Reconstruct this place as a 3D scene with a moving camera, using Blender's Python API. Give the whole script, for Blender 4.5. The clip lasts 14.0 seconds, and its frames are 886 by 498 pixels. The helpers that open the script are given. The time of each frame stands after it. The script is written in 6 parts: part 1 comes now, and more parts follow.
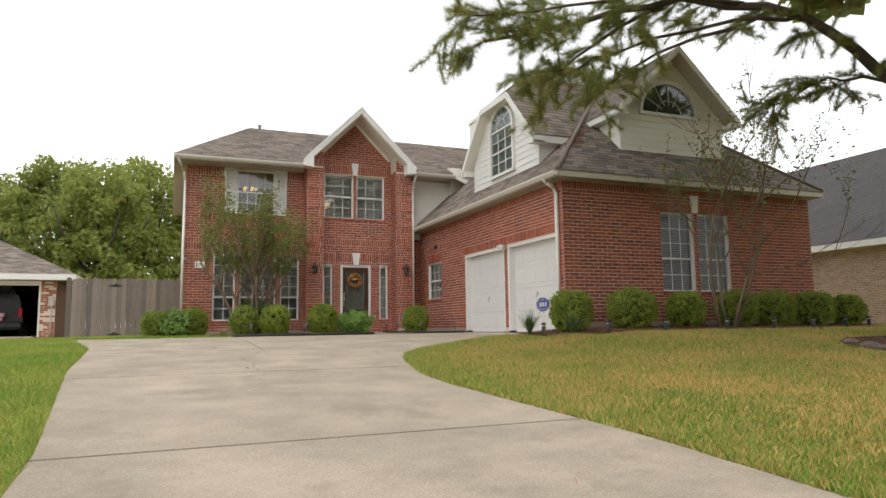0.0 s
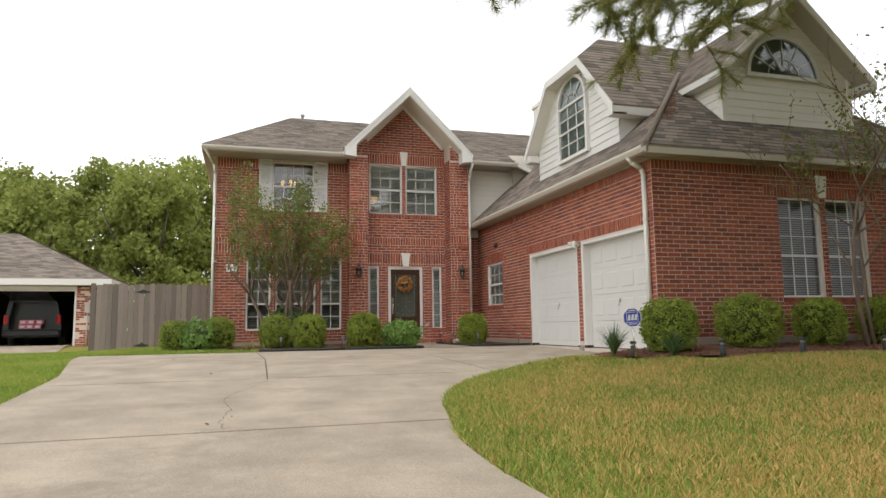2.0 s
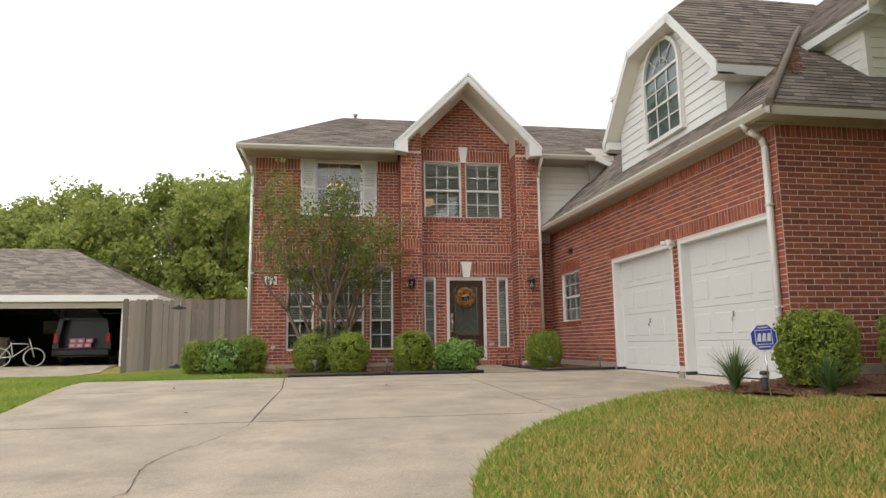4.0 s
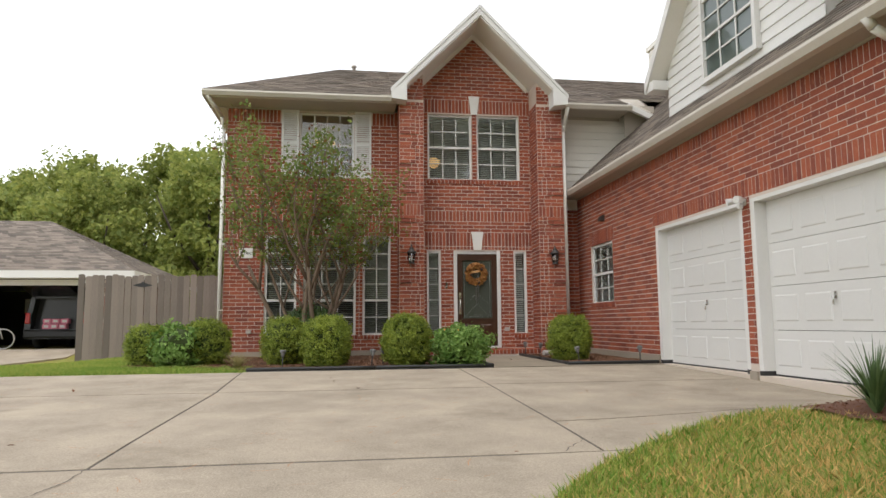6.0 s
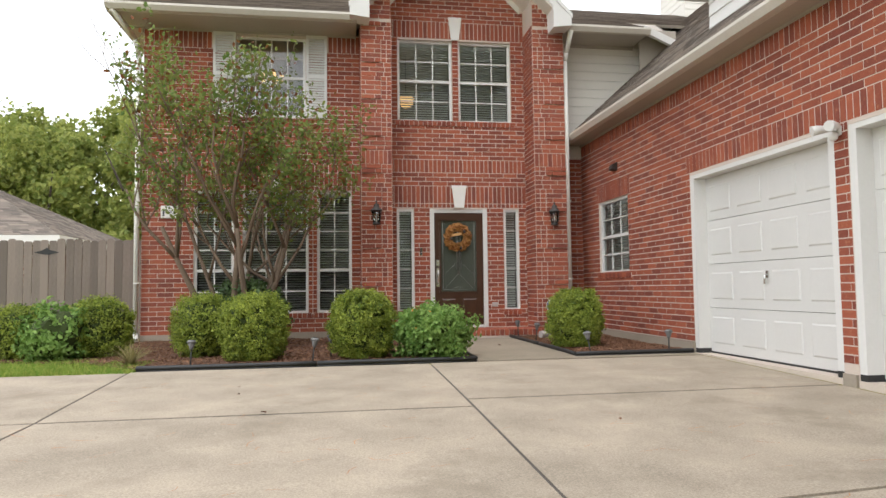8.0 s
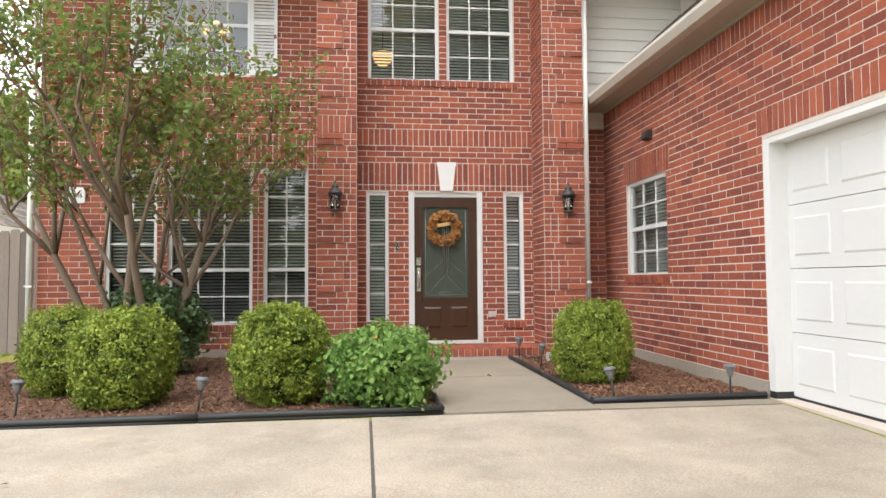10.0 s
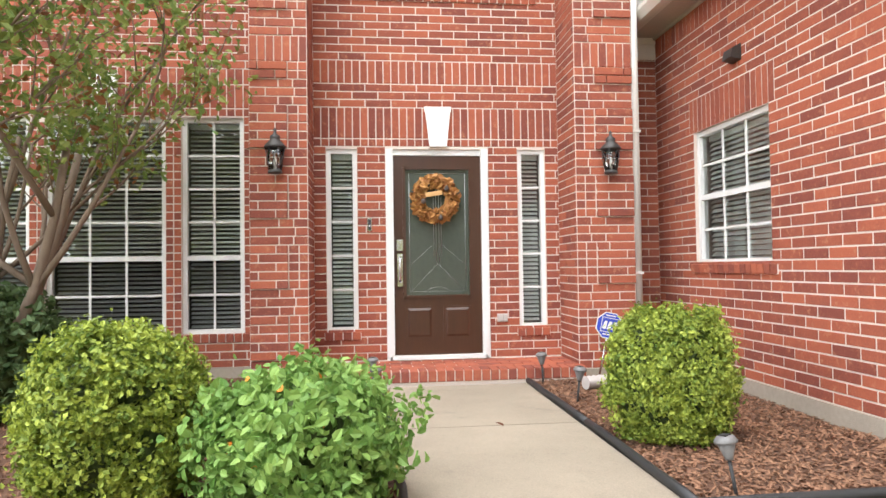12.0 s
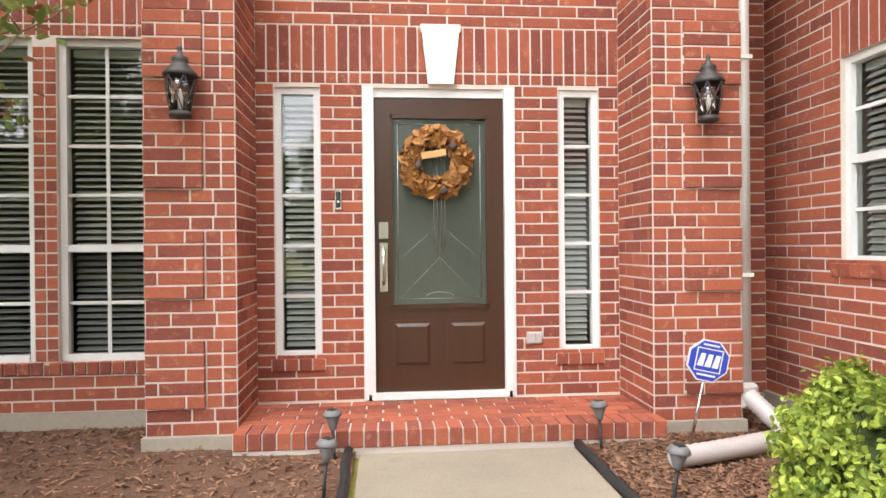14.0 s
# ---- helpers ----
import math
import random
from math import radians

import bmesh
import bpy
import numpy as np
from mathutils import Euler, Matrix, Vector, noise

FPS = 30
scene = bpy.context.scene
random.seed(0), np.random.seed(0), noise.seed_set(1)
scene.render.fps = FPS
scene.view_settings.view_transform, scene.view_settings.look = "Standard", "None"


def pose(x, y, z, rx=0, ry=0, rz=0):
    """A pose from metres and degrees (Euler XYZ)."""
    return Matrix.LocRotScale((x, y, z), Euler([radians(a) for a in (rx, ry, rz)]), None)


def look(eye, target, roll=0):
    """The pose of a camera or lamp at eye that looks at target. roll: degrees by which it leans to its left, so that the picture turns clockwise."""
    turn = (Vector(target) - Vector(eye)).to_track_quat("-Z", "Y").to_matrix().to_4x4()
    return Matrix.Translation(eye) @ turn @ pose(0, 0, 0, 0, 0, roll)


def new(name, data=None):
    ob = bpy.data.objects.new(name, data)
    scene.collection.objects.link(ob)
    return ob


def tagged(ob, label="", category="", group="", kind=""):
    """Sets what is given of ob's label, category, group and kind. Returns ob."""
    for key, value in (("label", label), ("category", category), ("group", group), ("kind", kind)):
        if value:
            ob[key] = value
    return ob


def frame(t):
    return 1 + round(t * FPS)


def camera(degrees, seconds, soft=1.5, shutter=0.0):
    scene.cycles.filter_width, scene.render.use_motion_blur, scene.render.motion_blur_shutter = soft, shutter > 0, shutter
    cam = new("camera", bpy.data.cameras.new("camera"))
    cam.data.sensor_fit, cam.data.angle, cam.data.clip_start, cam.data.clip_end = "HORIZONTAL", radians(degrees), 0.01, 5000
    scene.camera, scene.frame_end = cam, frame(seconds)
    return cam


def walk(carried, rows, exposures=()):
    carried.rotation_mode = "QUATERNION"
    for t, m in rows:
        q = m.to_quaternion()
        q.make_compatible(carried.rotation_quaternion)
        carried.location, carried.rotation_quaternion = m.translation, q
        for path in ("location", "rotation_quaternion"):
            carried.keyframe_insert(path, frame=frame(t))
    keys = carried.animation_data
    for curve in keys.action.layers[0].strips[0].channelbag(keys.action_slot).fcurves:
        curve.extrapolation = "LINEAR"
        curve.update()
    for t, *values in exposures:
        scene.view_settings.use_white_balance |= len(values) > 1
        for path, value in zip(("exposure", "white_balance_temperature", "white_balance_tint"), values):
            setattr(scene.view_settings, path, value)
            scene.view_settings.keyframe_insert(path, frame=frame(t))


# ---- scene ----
cam = camera(67.4, 14.0)
PATH = [
    (0, (-0.539, 0.584, 0.196), (0.213, 2.423, 0.427), -0.8),
    (0.5, (-0.319, 1.268, 0.229), (0.399, 3.121, 0.458), -0.7),
    (1, (0.0, 1.929, 0.307), (0.674, 3.798, 0.537), -0.8),
    (1.5, (0.323, 2.545, 0.411), (0.95, 4.43, 0.641), -0.8),
    (2, (0.64, 3.163, 0.502), (1.208, 5.067, 0.734), -0.8),
    (2.5, (0.93, 3.797, 0.543), (1.451, 5.712, 0.788), -0.9),
    (3, (1.218, 4.403, 0.584), (1.695, 6.326, 0.855), -0.9),
    (3.5, (1.454, 4.978, 0.564), (1.886, 6.909, 0.851), -0.9),
    (4, (1.689, 5.594, 0.575), (2.029, 7.545, 0.859), -0.8),
    (4.2, (1.786, 5.835, 0.599), (2.097, 7.791, 0.879), -0.8),
    (6.3, (2.62, 8.641, 0.693), (2.89, 10.612, 0.906), -0.5),
    (6.5, (2.681, 8.911, 0.697), (2.952, 10.882, 0.902), -0.6),
    (7, (2.797, 9.602, 0.739), (3.081, 11.574, 0.915), -0.6),
    (7.5, (2.99, 10.277, 0.799), (3.282, 12.251, 0.936), -0.7),
    (8, (3.167, 10.935, 0.863), (3.473, 12.908, 0.982), -0.7),
    (8.2, (3.236, 11.17, 0.879), (3.547, 13.142, 0.997), -0.8),
    (10.3, (4.257, 13.863, 1.065), (4.482, 15.849, 1.156), -0.6),
    (10.5, (4.307, 14.135, 1.068), (4.53, 16.12, 1.157), -0.8),
    (11, (4.41, 14.795, 1.071), (4.63, 16.781, 1.155), -0.6),
    (11.5, (4.54, 15.444, 1.087), (4.757, 17.431, 1.156), -0.7),
    (12, (4.638, 16.102, 1.1), (4.853, 18.09, 1.153), -0.8),
    (12.5, (4.747, 16.737, 1.125), (4.955, 18.726, 1.163), -0.7),
    (13, (4.852, 17.33, 1.138), (5.043, 19.321, 1.166), -0.7),
    (13.5, (4.936, 17.841, 1.192), (5.109, 19.834, 1.192), -0.7),
    (14, (4.946, 18.302, 1.208), (5.118, 20.294, 1.202), -0.5),
]
walk(cam, [(t, look(eye, target, roll)) for t, eye, target, roll in PATH],
     exposures=[(0, 0.2, 6600, 10), (4.2, 0.27, 6600, 10), (6.3, 0.32, 6450, 10), (8.2, 0.66, 6350, 10), (10.3, 1.22, 6250, 10), (12.0, 1.68, 6250, 10), (14.0, 1.7, 6350, 10)])

# ---- light ----
SUN_ELEVATION, SUN_TURN = 68.0, 204.0
world = bpy.data.worlds.new("overcast_sky")
scene.world = world
world.use_nodes = True
wn = world.node_tree.nodes
wl = world.node_tree.links
sky = wn.new("ShaderNodeTexSky")
sky.sky_type, sky.sun_disc = "NISHITA", False
sky.sun_elevation, sky.sun_rotation = radians(SUN_ELEVATION), radians(SUN_TURN)
sky.air_density, sky.dust_density, sky.ozone_density = 1.0, 1.0, 1.0
cloud = wn.new("ShaderNodeHueSaturation")
cloud.inputs["Saturation"].default_value = 0.10
cloud.inputs["Value"].default_value = 1.95
wl.new(sky.outputs[0], cloud.inputs["Color"])
wl.new(cloud.outputs[0], wn["Background"].inputs["Color"])
wn["Background"].inputs["Strength"].default_value = 0.15
sun = new("sun", bpy.data.lights.new("sun", "SUN"))
sun.data.energy, sun.data.angle, sun.data.color = 0.55, radians(40), (1.0, 0.96, 0.9)
sun.matrix_world = look((-4, -9, 24), (0, 0, 0))

# ---- materials ----


def rgba(c):
    return (c[0], c[1], c[2], 1.0)


def mat(name, base, other=None, rough=0.7, metal=0.0, scale=6.0, fine=60.0, amount=0.5, bump=0.1, bump_scale=80.0, source=None, spec=0.5, stretch=(1, 1, 1), coords="Object", wear=None, wear_scale=14.0, wear_from=0.56):
    """A principled surface with a broad and a fine variation between two colours, and a fine relief."""
    m = bpy.data.materials.new(name)
    m.use_nodes = True
    n, l = m.node_tree.nodes, m.node_tree.links
    p = n["Principled BSDF"]
    p.inputs["Roughness"].default_value = rough
    p.inputs["Metallic"].default_value = metal
    p.inputs["Specular IOR Level"].default_value = spec
    other = other or tuple(v * 0.8 for v in base)
    tc = n.new("ShaderNodeTexCoord")
    mp = n.new("ShaderNodeMapping")
    mp.inputs["Scale"].default_value = stretch
    if coords == "World":
        geo = n.new("ShaderNodeNewGeometry")
        l.new(geo.outputs["Position"], mp.inputs["Vector"])
    else:
        l.new(tc.outputs["Object"], mp.inputs["Vector"])
    a = n.new("ShaderNodeTexNoise")
    a.inputs["Scale"].default_value, a.inputs["Detail"].default_value, a.inputs["Roughness"].default_value = scale, 8, 0.62
    b = n.new("ShaderNodeTexNoise")
    b.inputs["Scale"].default_value, b.inputs["Detail"].default_value = fine, 3
    for t in (a, b):
        l.new(mp.outputs[0], t.inputs["Vector"])
    add = n.new("ShaderNodeMath")
    add.operation = "ADD"
    l.new(a.outputs[0], add.inputs[0])
    l.new(b.outputs[0], add.inputs[1])
    last = add.outputs[0]
    if source:
        if source == "object":
            r = n.new("ShaderNodeObjectInfo").outputs["Random"]
        else:
            r = n.new("ShaderNodeNewGeometry").outputs["Random Per Island"]
        mul = n.new("ShaderNodeMath")
        mul.operation, mul.inputs[1].default_value = "MULTIPLY_ADD", 1.2
        l.new(r, mul.inputs[0])
        l.new(last, mul.inputs[2])
        sub = n.new("ShaderNodeMath")
        sub.operation, sub.inputs[1].default_value = "SUBTRACT", 0.6
        l.new(mul.outputs[0], sub.inputs[0])
        last = sub.outputs[0]
    ramp = n.new("ShaderNodeMapRange")
    ramp.inputs["From Min"].default_value = 1.0 - 0.35 / max(amount, 0.05)
    ramp.inputs["From Max"].default_value = 1.0 + 0.35 / max(amount, 0.05)
    l.new(last, ramp.inputs["Value"])
    mix = n.new("ShaderNodeMix")
    mix.data_type = "RGBA"
    mix.inputs[6].default_value, mix.inputs[7].default_value = rgba(base), rgba(other)
    l.new(ramp.outputs[0], mix.inputs[0])
    skin = mix.outputs[2]
    if wear:
        w = n.new("ShaderNodeTexNoise")
        w.inputs["Scale"].default_value, w.inputs["Detail"].default_value, w.inputs["Roughness"].default_value = wear_scale, 6, 0.7
        l.new(mp.outputs[0], w.inputs["Vector"])
        wr = n.new("ShaderNodeMapRange")
        wr.inputs["From Min"].default_value, wr.inputs["From Max"].default_value = wear_from, wear_from + 0.14
        wr.inputs["To Max"].default_value = 0.65
        l.new(w.outputs[0], wr.inputs["Value"])
        wm = n.new("ShaderNodeMix")
        wm.data_type = "RGBA"
        wm.inputs[7].default_value = rgba(wear)
        l.new(wr.outputs[0], wm.inputs[0])
        l.new(skin, wm.inputs[6])
        skin = wm.outputs[2]
    l.new(skin, p.inputs["Base Color"])
    if bump:
        c = n.new("ShaderNodeTexNoise")
        c.inputs["Scale"].default_value, c.inputs["Detail"].default_value = bump_scale, 3
        l.new(mp.outputs[0], c.inputs["Vector"])
        bp = n.new("ShaderNodeBump")
        bp.inputs["Strength"].default_value, bp.inputs["Distance"].default_value = bump, 0.01
        l.new(c.outputs[0], bp.inputs["Height"])
        l.new(bp.outputs[0], p.inputs["Normal"])
    return m


def glass(name, tint, gloss=1.0, ior=1.5):
    """A clear pane: the view through it, with a Fresnel reflection."""
    m = bpy.data.materials.new(name)
    m.use_nodes = True
    n, l = m.node_tree.nodes, m.node_tree.links
    n.remove(n["Principled BSDF"])
    tr = n.new("ShaderNodeBsdfTransparent")
    tr.inputs[0].default_value = rgba(tint)
    gl = n.new("ShaderNodeBsdfGlossy")
    gl.inputs["Roughness"].default_value = 0.02
    gl.inputs[0].default_value = (gloss, gloss, gloss, 1)
    fr = n.new("ShaderNodeFresnel")
    fr.inputs[0].default_value = ior
    mix = n.new("ShaderNodeMixShader")
    l.new(fr.outputs[0], mix.inputs[0])
    l.new(tr.outputs[0], mix.inputs[1])
    l.new(gl.outputs[0], mix.inputs[2])
    l.new(mix.outputs[0], n["Material Output"].inputs[0])
    return m


def leafy(name, a, b, trans=0.35, rough=0.5, scale=1.6, weight=1.0, each=0.8):
    """Leaves: two greens by leaf, lit through as well as from the front."""
    m = bpy.data.materials.new(name)
    m.use_nodes = True
    n, l = m.node_tree.nodes, m.node_tree.links
    p = n["Principled BSDF"]
    p.inputs["Roughness"].default_value = rough
    p.inputs["Specular IOR Level"].default_value = 0.3
    r = n.new("ShaderNodeNewGeometry")
    tex = n.new("ShaderNodeTexNoise")
    tex.inputs["Scale"].default_value, tex.inputs["Detail"].default_value = scale, 5
    l.new(r.outputs["Position"], tex.inputs["Vector"])
    add = n.new("ShaderNodeMath")
    add.operation = "MULTIPLY_ADD"
    add.inputs[1].default_value = each
    amp = n.new("ShaderNodeMath")
    amp.operation = "MULTIPLY_ADD"
    amp.inputs[1].default_value, amp.inputs[2].default_value = weight, 0.5 - 0.5 * weight
    l.new(tex.outputs[0], amp.inputs[0])
    l.new(r.outputs["Random Per Island"], add.inputs[0])
    l.new(amp.outputs[0], add.inputs[2])
    mr = n.new("ShaderNodeMapRange")
    mr.inputs["From Min"].default_value, mr.inputs["From Max"].default_value = each / 2, each / 2 + 1.0
    l.new(add.outputs[0], mr.inputs["Value"])
    mix = n.new("ShaderNodeMix")
    mix.data_type = "RGBA"
    mix.inputs[6].default_value, mix.inputs[7].default_value = rgba(a), rgba(b)
    l.new(mr.outputs[0], mix.inputs[0])
    l.new(mix.outputs[2], p.inputs["Base Color"])
    t = n.new("ShaderNodeBsdfTranslucent")
    l.new(mix.outputs[2], t.inputs[0])
    ms = n.new("ShaderNodeMixShader")
    ms.inputs[0].default_value = trans
    l.new(p.outputs[0], ms.inputs[1])
    l.new(t.outputs[0], ms.inputs[2])
    l.new(ms.outputs[0], n["Material Output"].inputs[0])
    return m


BRICK_A, BRICK_B = (0.375, 0.108, 0.058), (0.20, 0.058, 0.041)
M_BRICK = mat("red_brick", BRICK_A, BRICK_B, rough=0.85, scale=9, fine=70, amount=0.6, bump=0.35, bump_scale=110, source="object", spec=0.25, coords="World", wear=(0.50, 0.22, 0.12))
M_BRICKS = mat("red_brick_joined", BRICK_A, BRICK_B, rough=0.85, scale=9, fine=70, amount=0.6, bump=0.35, bump_scale=110, source="island", spec=0.25, coords="World", wear=(0.50, 0.22, 0.12))
M_MORTAR = mat("mortar", (0.71, 0.62, 0.54), (0.55, 0.46, 0.39), rough=0.95, scale=5, fine=90, bump=0.5, bump_scale=150, spec=0.1)
M_WHITE = mat("white_trim_paint", (0.74, 0.73, 0.70), (0.65, 0.64, 0.61), rough=0.5, scale=3, fine=40, amount=0.4, bump=0.03)
M_CREAM = mat("cream_siding_paint", (0.79, 0.76, 0.69), (0.71, 0.68, 0.61), rough=0.6, scale=2, fine=30, amount=0.4, bump=0.06)
M_STONE = mat("white_cast_stone", (0.82, 0.80, 0.76), (0.70, 0.68, 0.63), rough=0.8, scale=8, fine=80, bump=0.2)
M_SHINGLE = mat("weathered_shingle", (0.28, 0.235, 0.195), (0.145, 0.125, 0.108), rough=0.95, scale=1.2, fine=45, amount=0.8, bump=0.6, bump_scale=160, source="island", spec=0.15, coords="World")
M_SHINGLE_R = mat("grey_shingle", (0.13, 0.12, 0.12), (0.075, 0.07, 0.07), rough=0.95, scale=1.2, fine=45, amount=0.8, bump=0.6, bump_scale=160, spec=0.15, coords="World")
M_CONCRETE = mat("driveway_concrete", (0.475, 0.40, 0.31), (0.275, 0.232, 0.18), rough=0.85, scale=1.3, fine=90, amount=1.35, bump=0.35, bump_scale=160, spec=0.2, coords="World", wear=(0.24, 0.20, 0.15), wear_scale=0.9, wear_from=0.55)
M_WALK = mat("weathered_walk_concrete", (0.34, 0.285, 0.215), (0.225, 0.19, 0.145), rough=0.88, scale=1.2, fine=140, amount=1.1, bump=0.3, bump_scale=220, spec=0.2, coords="World", wear=(0.19, 0.165, 0.13), wear_scale=2.5, wear_from=0.57)
M_FOUND = mat("foundation_concrete", (0.42, 0.36, 0.29), (0.28, 0.24, 0.19), rough=0.95, scale=2.5, fine=30, bump=0.4, bump_scale=120, spec=0.15)
M_SOIL = mat("lawn_soil", (0.33, 0.25, 0.08), (0.17, 0.21, 0.045), rough=0.95, scale=0.7, fine=25, amount=0.9, bump=0.6, bump_scale=60, spec=0.1, coords="World")
M_MULCH = mat("mulch_ground", (0.17, 0.095, 0.062), (0.085, 0.05, 0.036), rough=0.95, scale=6, fine=60, amount=0.9, bump=1.0, bump_scale=45, spec=0.1, coords="World")
M_CHIP = mat("bark_chip", (0.32, 0.175, 0.105), (0.13, 0.07, 0.045), rough=0.9, scale=4, fine=50, bump=0.3, source="island", spec=0.15)
M_STRAW = mat("pine_straw", (0.22, 0.10, 0.05), (0.11, 0.05, 0.03), rough=0.9, scale=4, fine=50, bump=0.3, source="island", spec=0.15)
M_ASPHALT = mat("asphalt", (0.06, 0.06, 0.058), (0.045, 0.045, 0.045), rough=0.9, bump=0.4, bump_scale=200, coords="World")
# beige trim paints, darkened in colour for the shade under the eaves
M_GUTTER = mat("shaded_gutter_paint", (0.58, 0.54, 0.47), (0.50, 0.46, 0.39), rough=0.45, scale=2, fine=25, bump=0.02)
M_SOFFIT = mat("shaded_soffit_paint", (0.46, 0.41, 0.34), (0.39, 0.35, 0.29), rough=0.65, scale=2, fine=30, bump=0.04)
# near-black colour stands in for the shade inside a garage and behind a pane
M_INNER_SHADE = mat("interior_shade", (0.045, 0.042, 0.038), (0.03, 0.028, 0.026), rough=0.9, bump=0.0)
M_BLIND = mat("grey_white_blind", (0.80, 0.80, 0.76), (0.74, 0.74, 0.70), rough=0.5, bump=0.0)
M_SCREEN = mat("insect_screen", (0.05, 0.05, 0.05), (0.04, 0.04, 0.04), rough=0.9, bump=0.0)
M_GLASS = glass("window_glass", (0.88, 0.92, 0.90), 1.0, 1.75)
M_TINT = glass("screened_glass", (0.55, 0.56, 0.55), 0.6, 1.5)
M_BLACK = mat("black_plastic", (0.025, 0.025, 0.025), (0.018, 0.018, 0.018), rough=0.55, bump=0.1)
M_BRONZE = mat("dark_bronze", (0.07, 0.066, 0.062), (0.04, 0.037, 0.034), rough=0.5, metal=0.4, bump=0.1)
M_WOOD = mat("stained_door_wood", (0.075, 0.030, 0.014), (0.036, 0.015, 0.008), rough=0.30, spec=0.5, scale=2, fine=30, stretch=(8, 8, 0.6), bump=0.08, bump_scale=30)
M_CHROME = mat("satin_nickel", (0.72, 0.71, 0.69), (0.6, 0.6, 0.58), rough=0.25, metal=1.0, bump=0.0)
M_GARAGE = mat("garage_door_white", (0.66, 0.65, 0.62), (0.60, 0.59, 0.56), rough=0.55, scale=1.5, fine=40, amount=0.4, bump=0.08, bump_scale=120)
M_FENCE = mat("weathered_fence_wood", (0.26, 0.215, 0.18), (0.15, 0.125, 0.105), rough=0.95, scale=1.5, fine=20, amount=0.8, stretch=(6, 6, 0.7), bump=0.5, bump_scale=40, source="object")

# ---- building helpers ----


def box(bm, x0, x1, y0, y1, z0, z1):
    v = [bm.verts.new(p) for p in ((x0, y0, z0), (x1, y0, z0), (x1, y1, z0), (x0, y1, z0), (x0, y0, z1), (x1, y0, z1), (x1, y1, z1), (x0, y1, z1))]
    for f in ((3, 2, 1, 0), (4, 5, 6, 7), (0, 1, 5, 4), (1, 2, 6, 5), (2, 3, 7, 6), (3, 0, 4, 7)):
        bm.faces.new([v[i] for i in f])
    return v


def bbox(x0, x1, y0, y1, z0, z1, bevel=0.0):
    bm = bmesh.new()
    box(bm, x0, x1, y0, y1, z0, z1)
    if bevel:
        bmesh.ops.bevel(bm, geom=bm.edges[:], offset=bevel, segments=1, affect="EDGES")
    return bm


def prism(bm, pts, axis, a, b):
    """A solid from a polygon in the two other axes, from a to b along the axis ('x', 'y' or 'z')."""
    def at(p, h):
        return {"x": (h, p[0], p[1]), "y": (p[0], h, p[1]), "z": (p[0], p[1], h)}[axis]
    v0 = [bm.verts.new(at(p, a)) for p in pts]
    v1 = [bm.verts.new(at(p, b)) for p in pts]
    bm.faces.new(v0)
    bm.faces.new(v1[::-1])
    for i in range(len(pts)):
        j = (i + 1) % len(pts)
        bm.faces.new((v0[j], v0[i], v1[i], v1[j]))
    bmesh.ops.recalc_face_normals(bm, faces=bm.faces[:])


def tube(bm, path, radii, sides=8, cap=True):
    """A round bar along a path, with its radius at each point."""
    rings = []
    path = [Vector(p) for p in path]
    for i, p in enumerate(path):
        d = (path[min(i + 1, len(path) - 1)] - path[max(i - 1, 0)]).normalized()
        a = d.orthogonal().normalized()
        if i and rings:
            a = (prev - d * prev.dot(d)).normalized()
        prev = a
        b = d.cross(a)
        r = radii[i] if isinstance(radii, (list, tuple)) else radii
        rings.append([bm.verts.new(p + (a * math.cos(2 * math.pi * k / sides) + b * math.sin(2 * math.pi * k / sides)) * r) for k in range(sides)])
    for r0, r1 in zip(rings, rings[1:]):
        for k in range(sides):
            f = bm.faces.new((r0[k], r0[(k + 1) % sides], r1[(k + 1) % sides], r1[k]))
            f.smooth = True
    if cap:
        bm.faces.new(rings[0][::-1])
        bm.faces.new(rings[-1])


def lathe(bm, profile, sides=12, at=(0, 0, 0), smooth=True):
    """A turned shape from (radius, height) pairs."""
    rings = [[bm.verts.new((at[0] + r * math.cos(2 * math.pi * k / sides), at[1] + r * math.sin(2 * math.pi * k / sides), at[2] + z)) for k in range(sides)] for r, z in profile]
    for r0, r1 in zip(rings, rings[1:]):
        for k in range(sides):
            f = bm.faces.new((r0[k], r0[(k + 1) % sides], r1[(k + 1) % sides], r1[k]))
            f.smooth = smooth
    bm.faces.new(rings[0][::-1])
    bm.faces.new(rings[-1])


def mesh_of(name, bm, material):
    me = bpy.data.meshes.new(name)
    bm.to_mesh(me)
    bm.free()
    for one in (material if isinstance(material, (list, tuple)) else [material]):
        me.materials.append(one)
    return me


def part(name, bm, material, parent, label=""):
    ob = new(name, mesh_of(name, bm, material))
    ob.parent = parent
    if label:
        ob["label"] = label
    return ob


def thing(name, label, category, m=None, bm=None, material=None, group="", kind=""):
    ob = new(name, mesh_of(name, bm, material) if bm else None)
    ob.matrix_basis = m or Matrix()
    return tagged(ob, label, category, group, kind)


def sheet(u0, u1, y, z0, z1):
    """One upright pane that faces out."""
    bm = bmesh.new()
    bm.faces.new([bm.verts.new(p) for p in ((u0, y, z0), (u1, y, z0), (u1, y, z1), (u0, y, z1))])
    return bm


def soup(name, verts, faces, material, parent=None, smooth=False):
    me = bpy.data.meshes.new(name)
    me.from_pydata(verts, [], faces)
    me.materials.append(material)
    if smooth:
        me.polygons.foreach_set("use_smooth", [True] * len(me.polygons))
    ob = new(name, me)
    ob.parent = parent
    return ob


# ---- the lie of the land ----


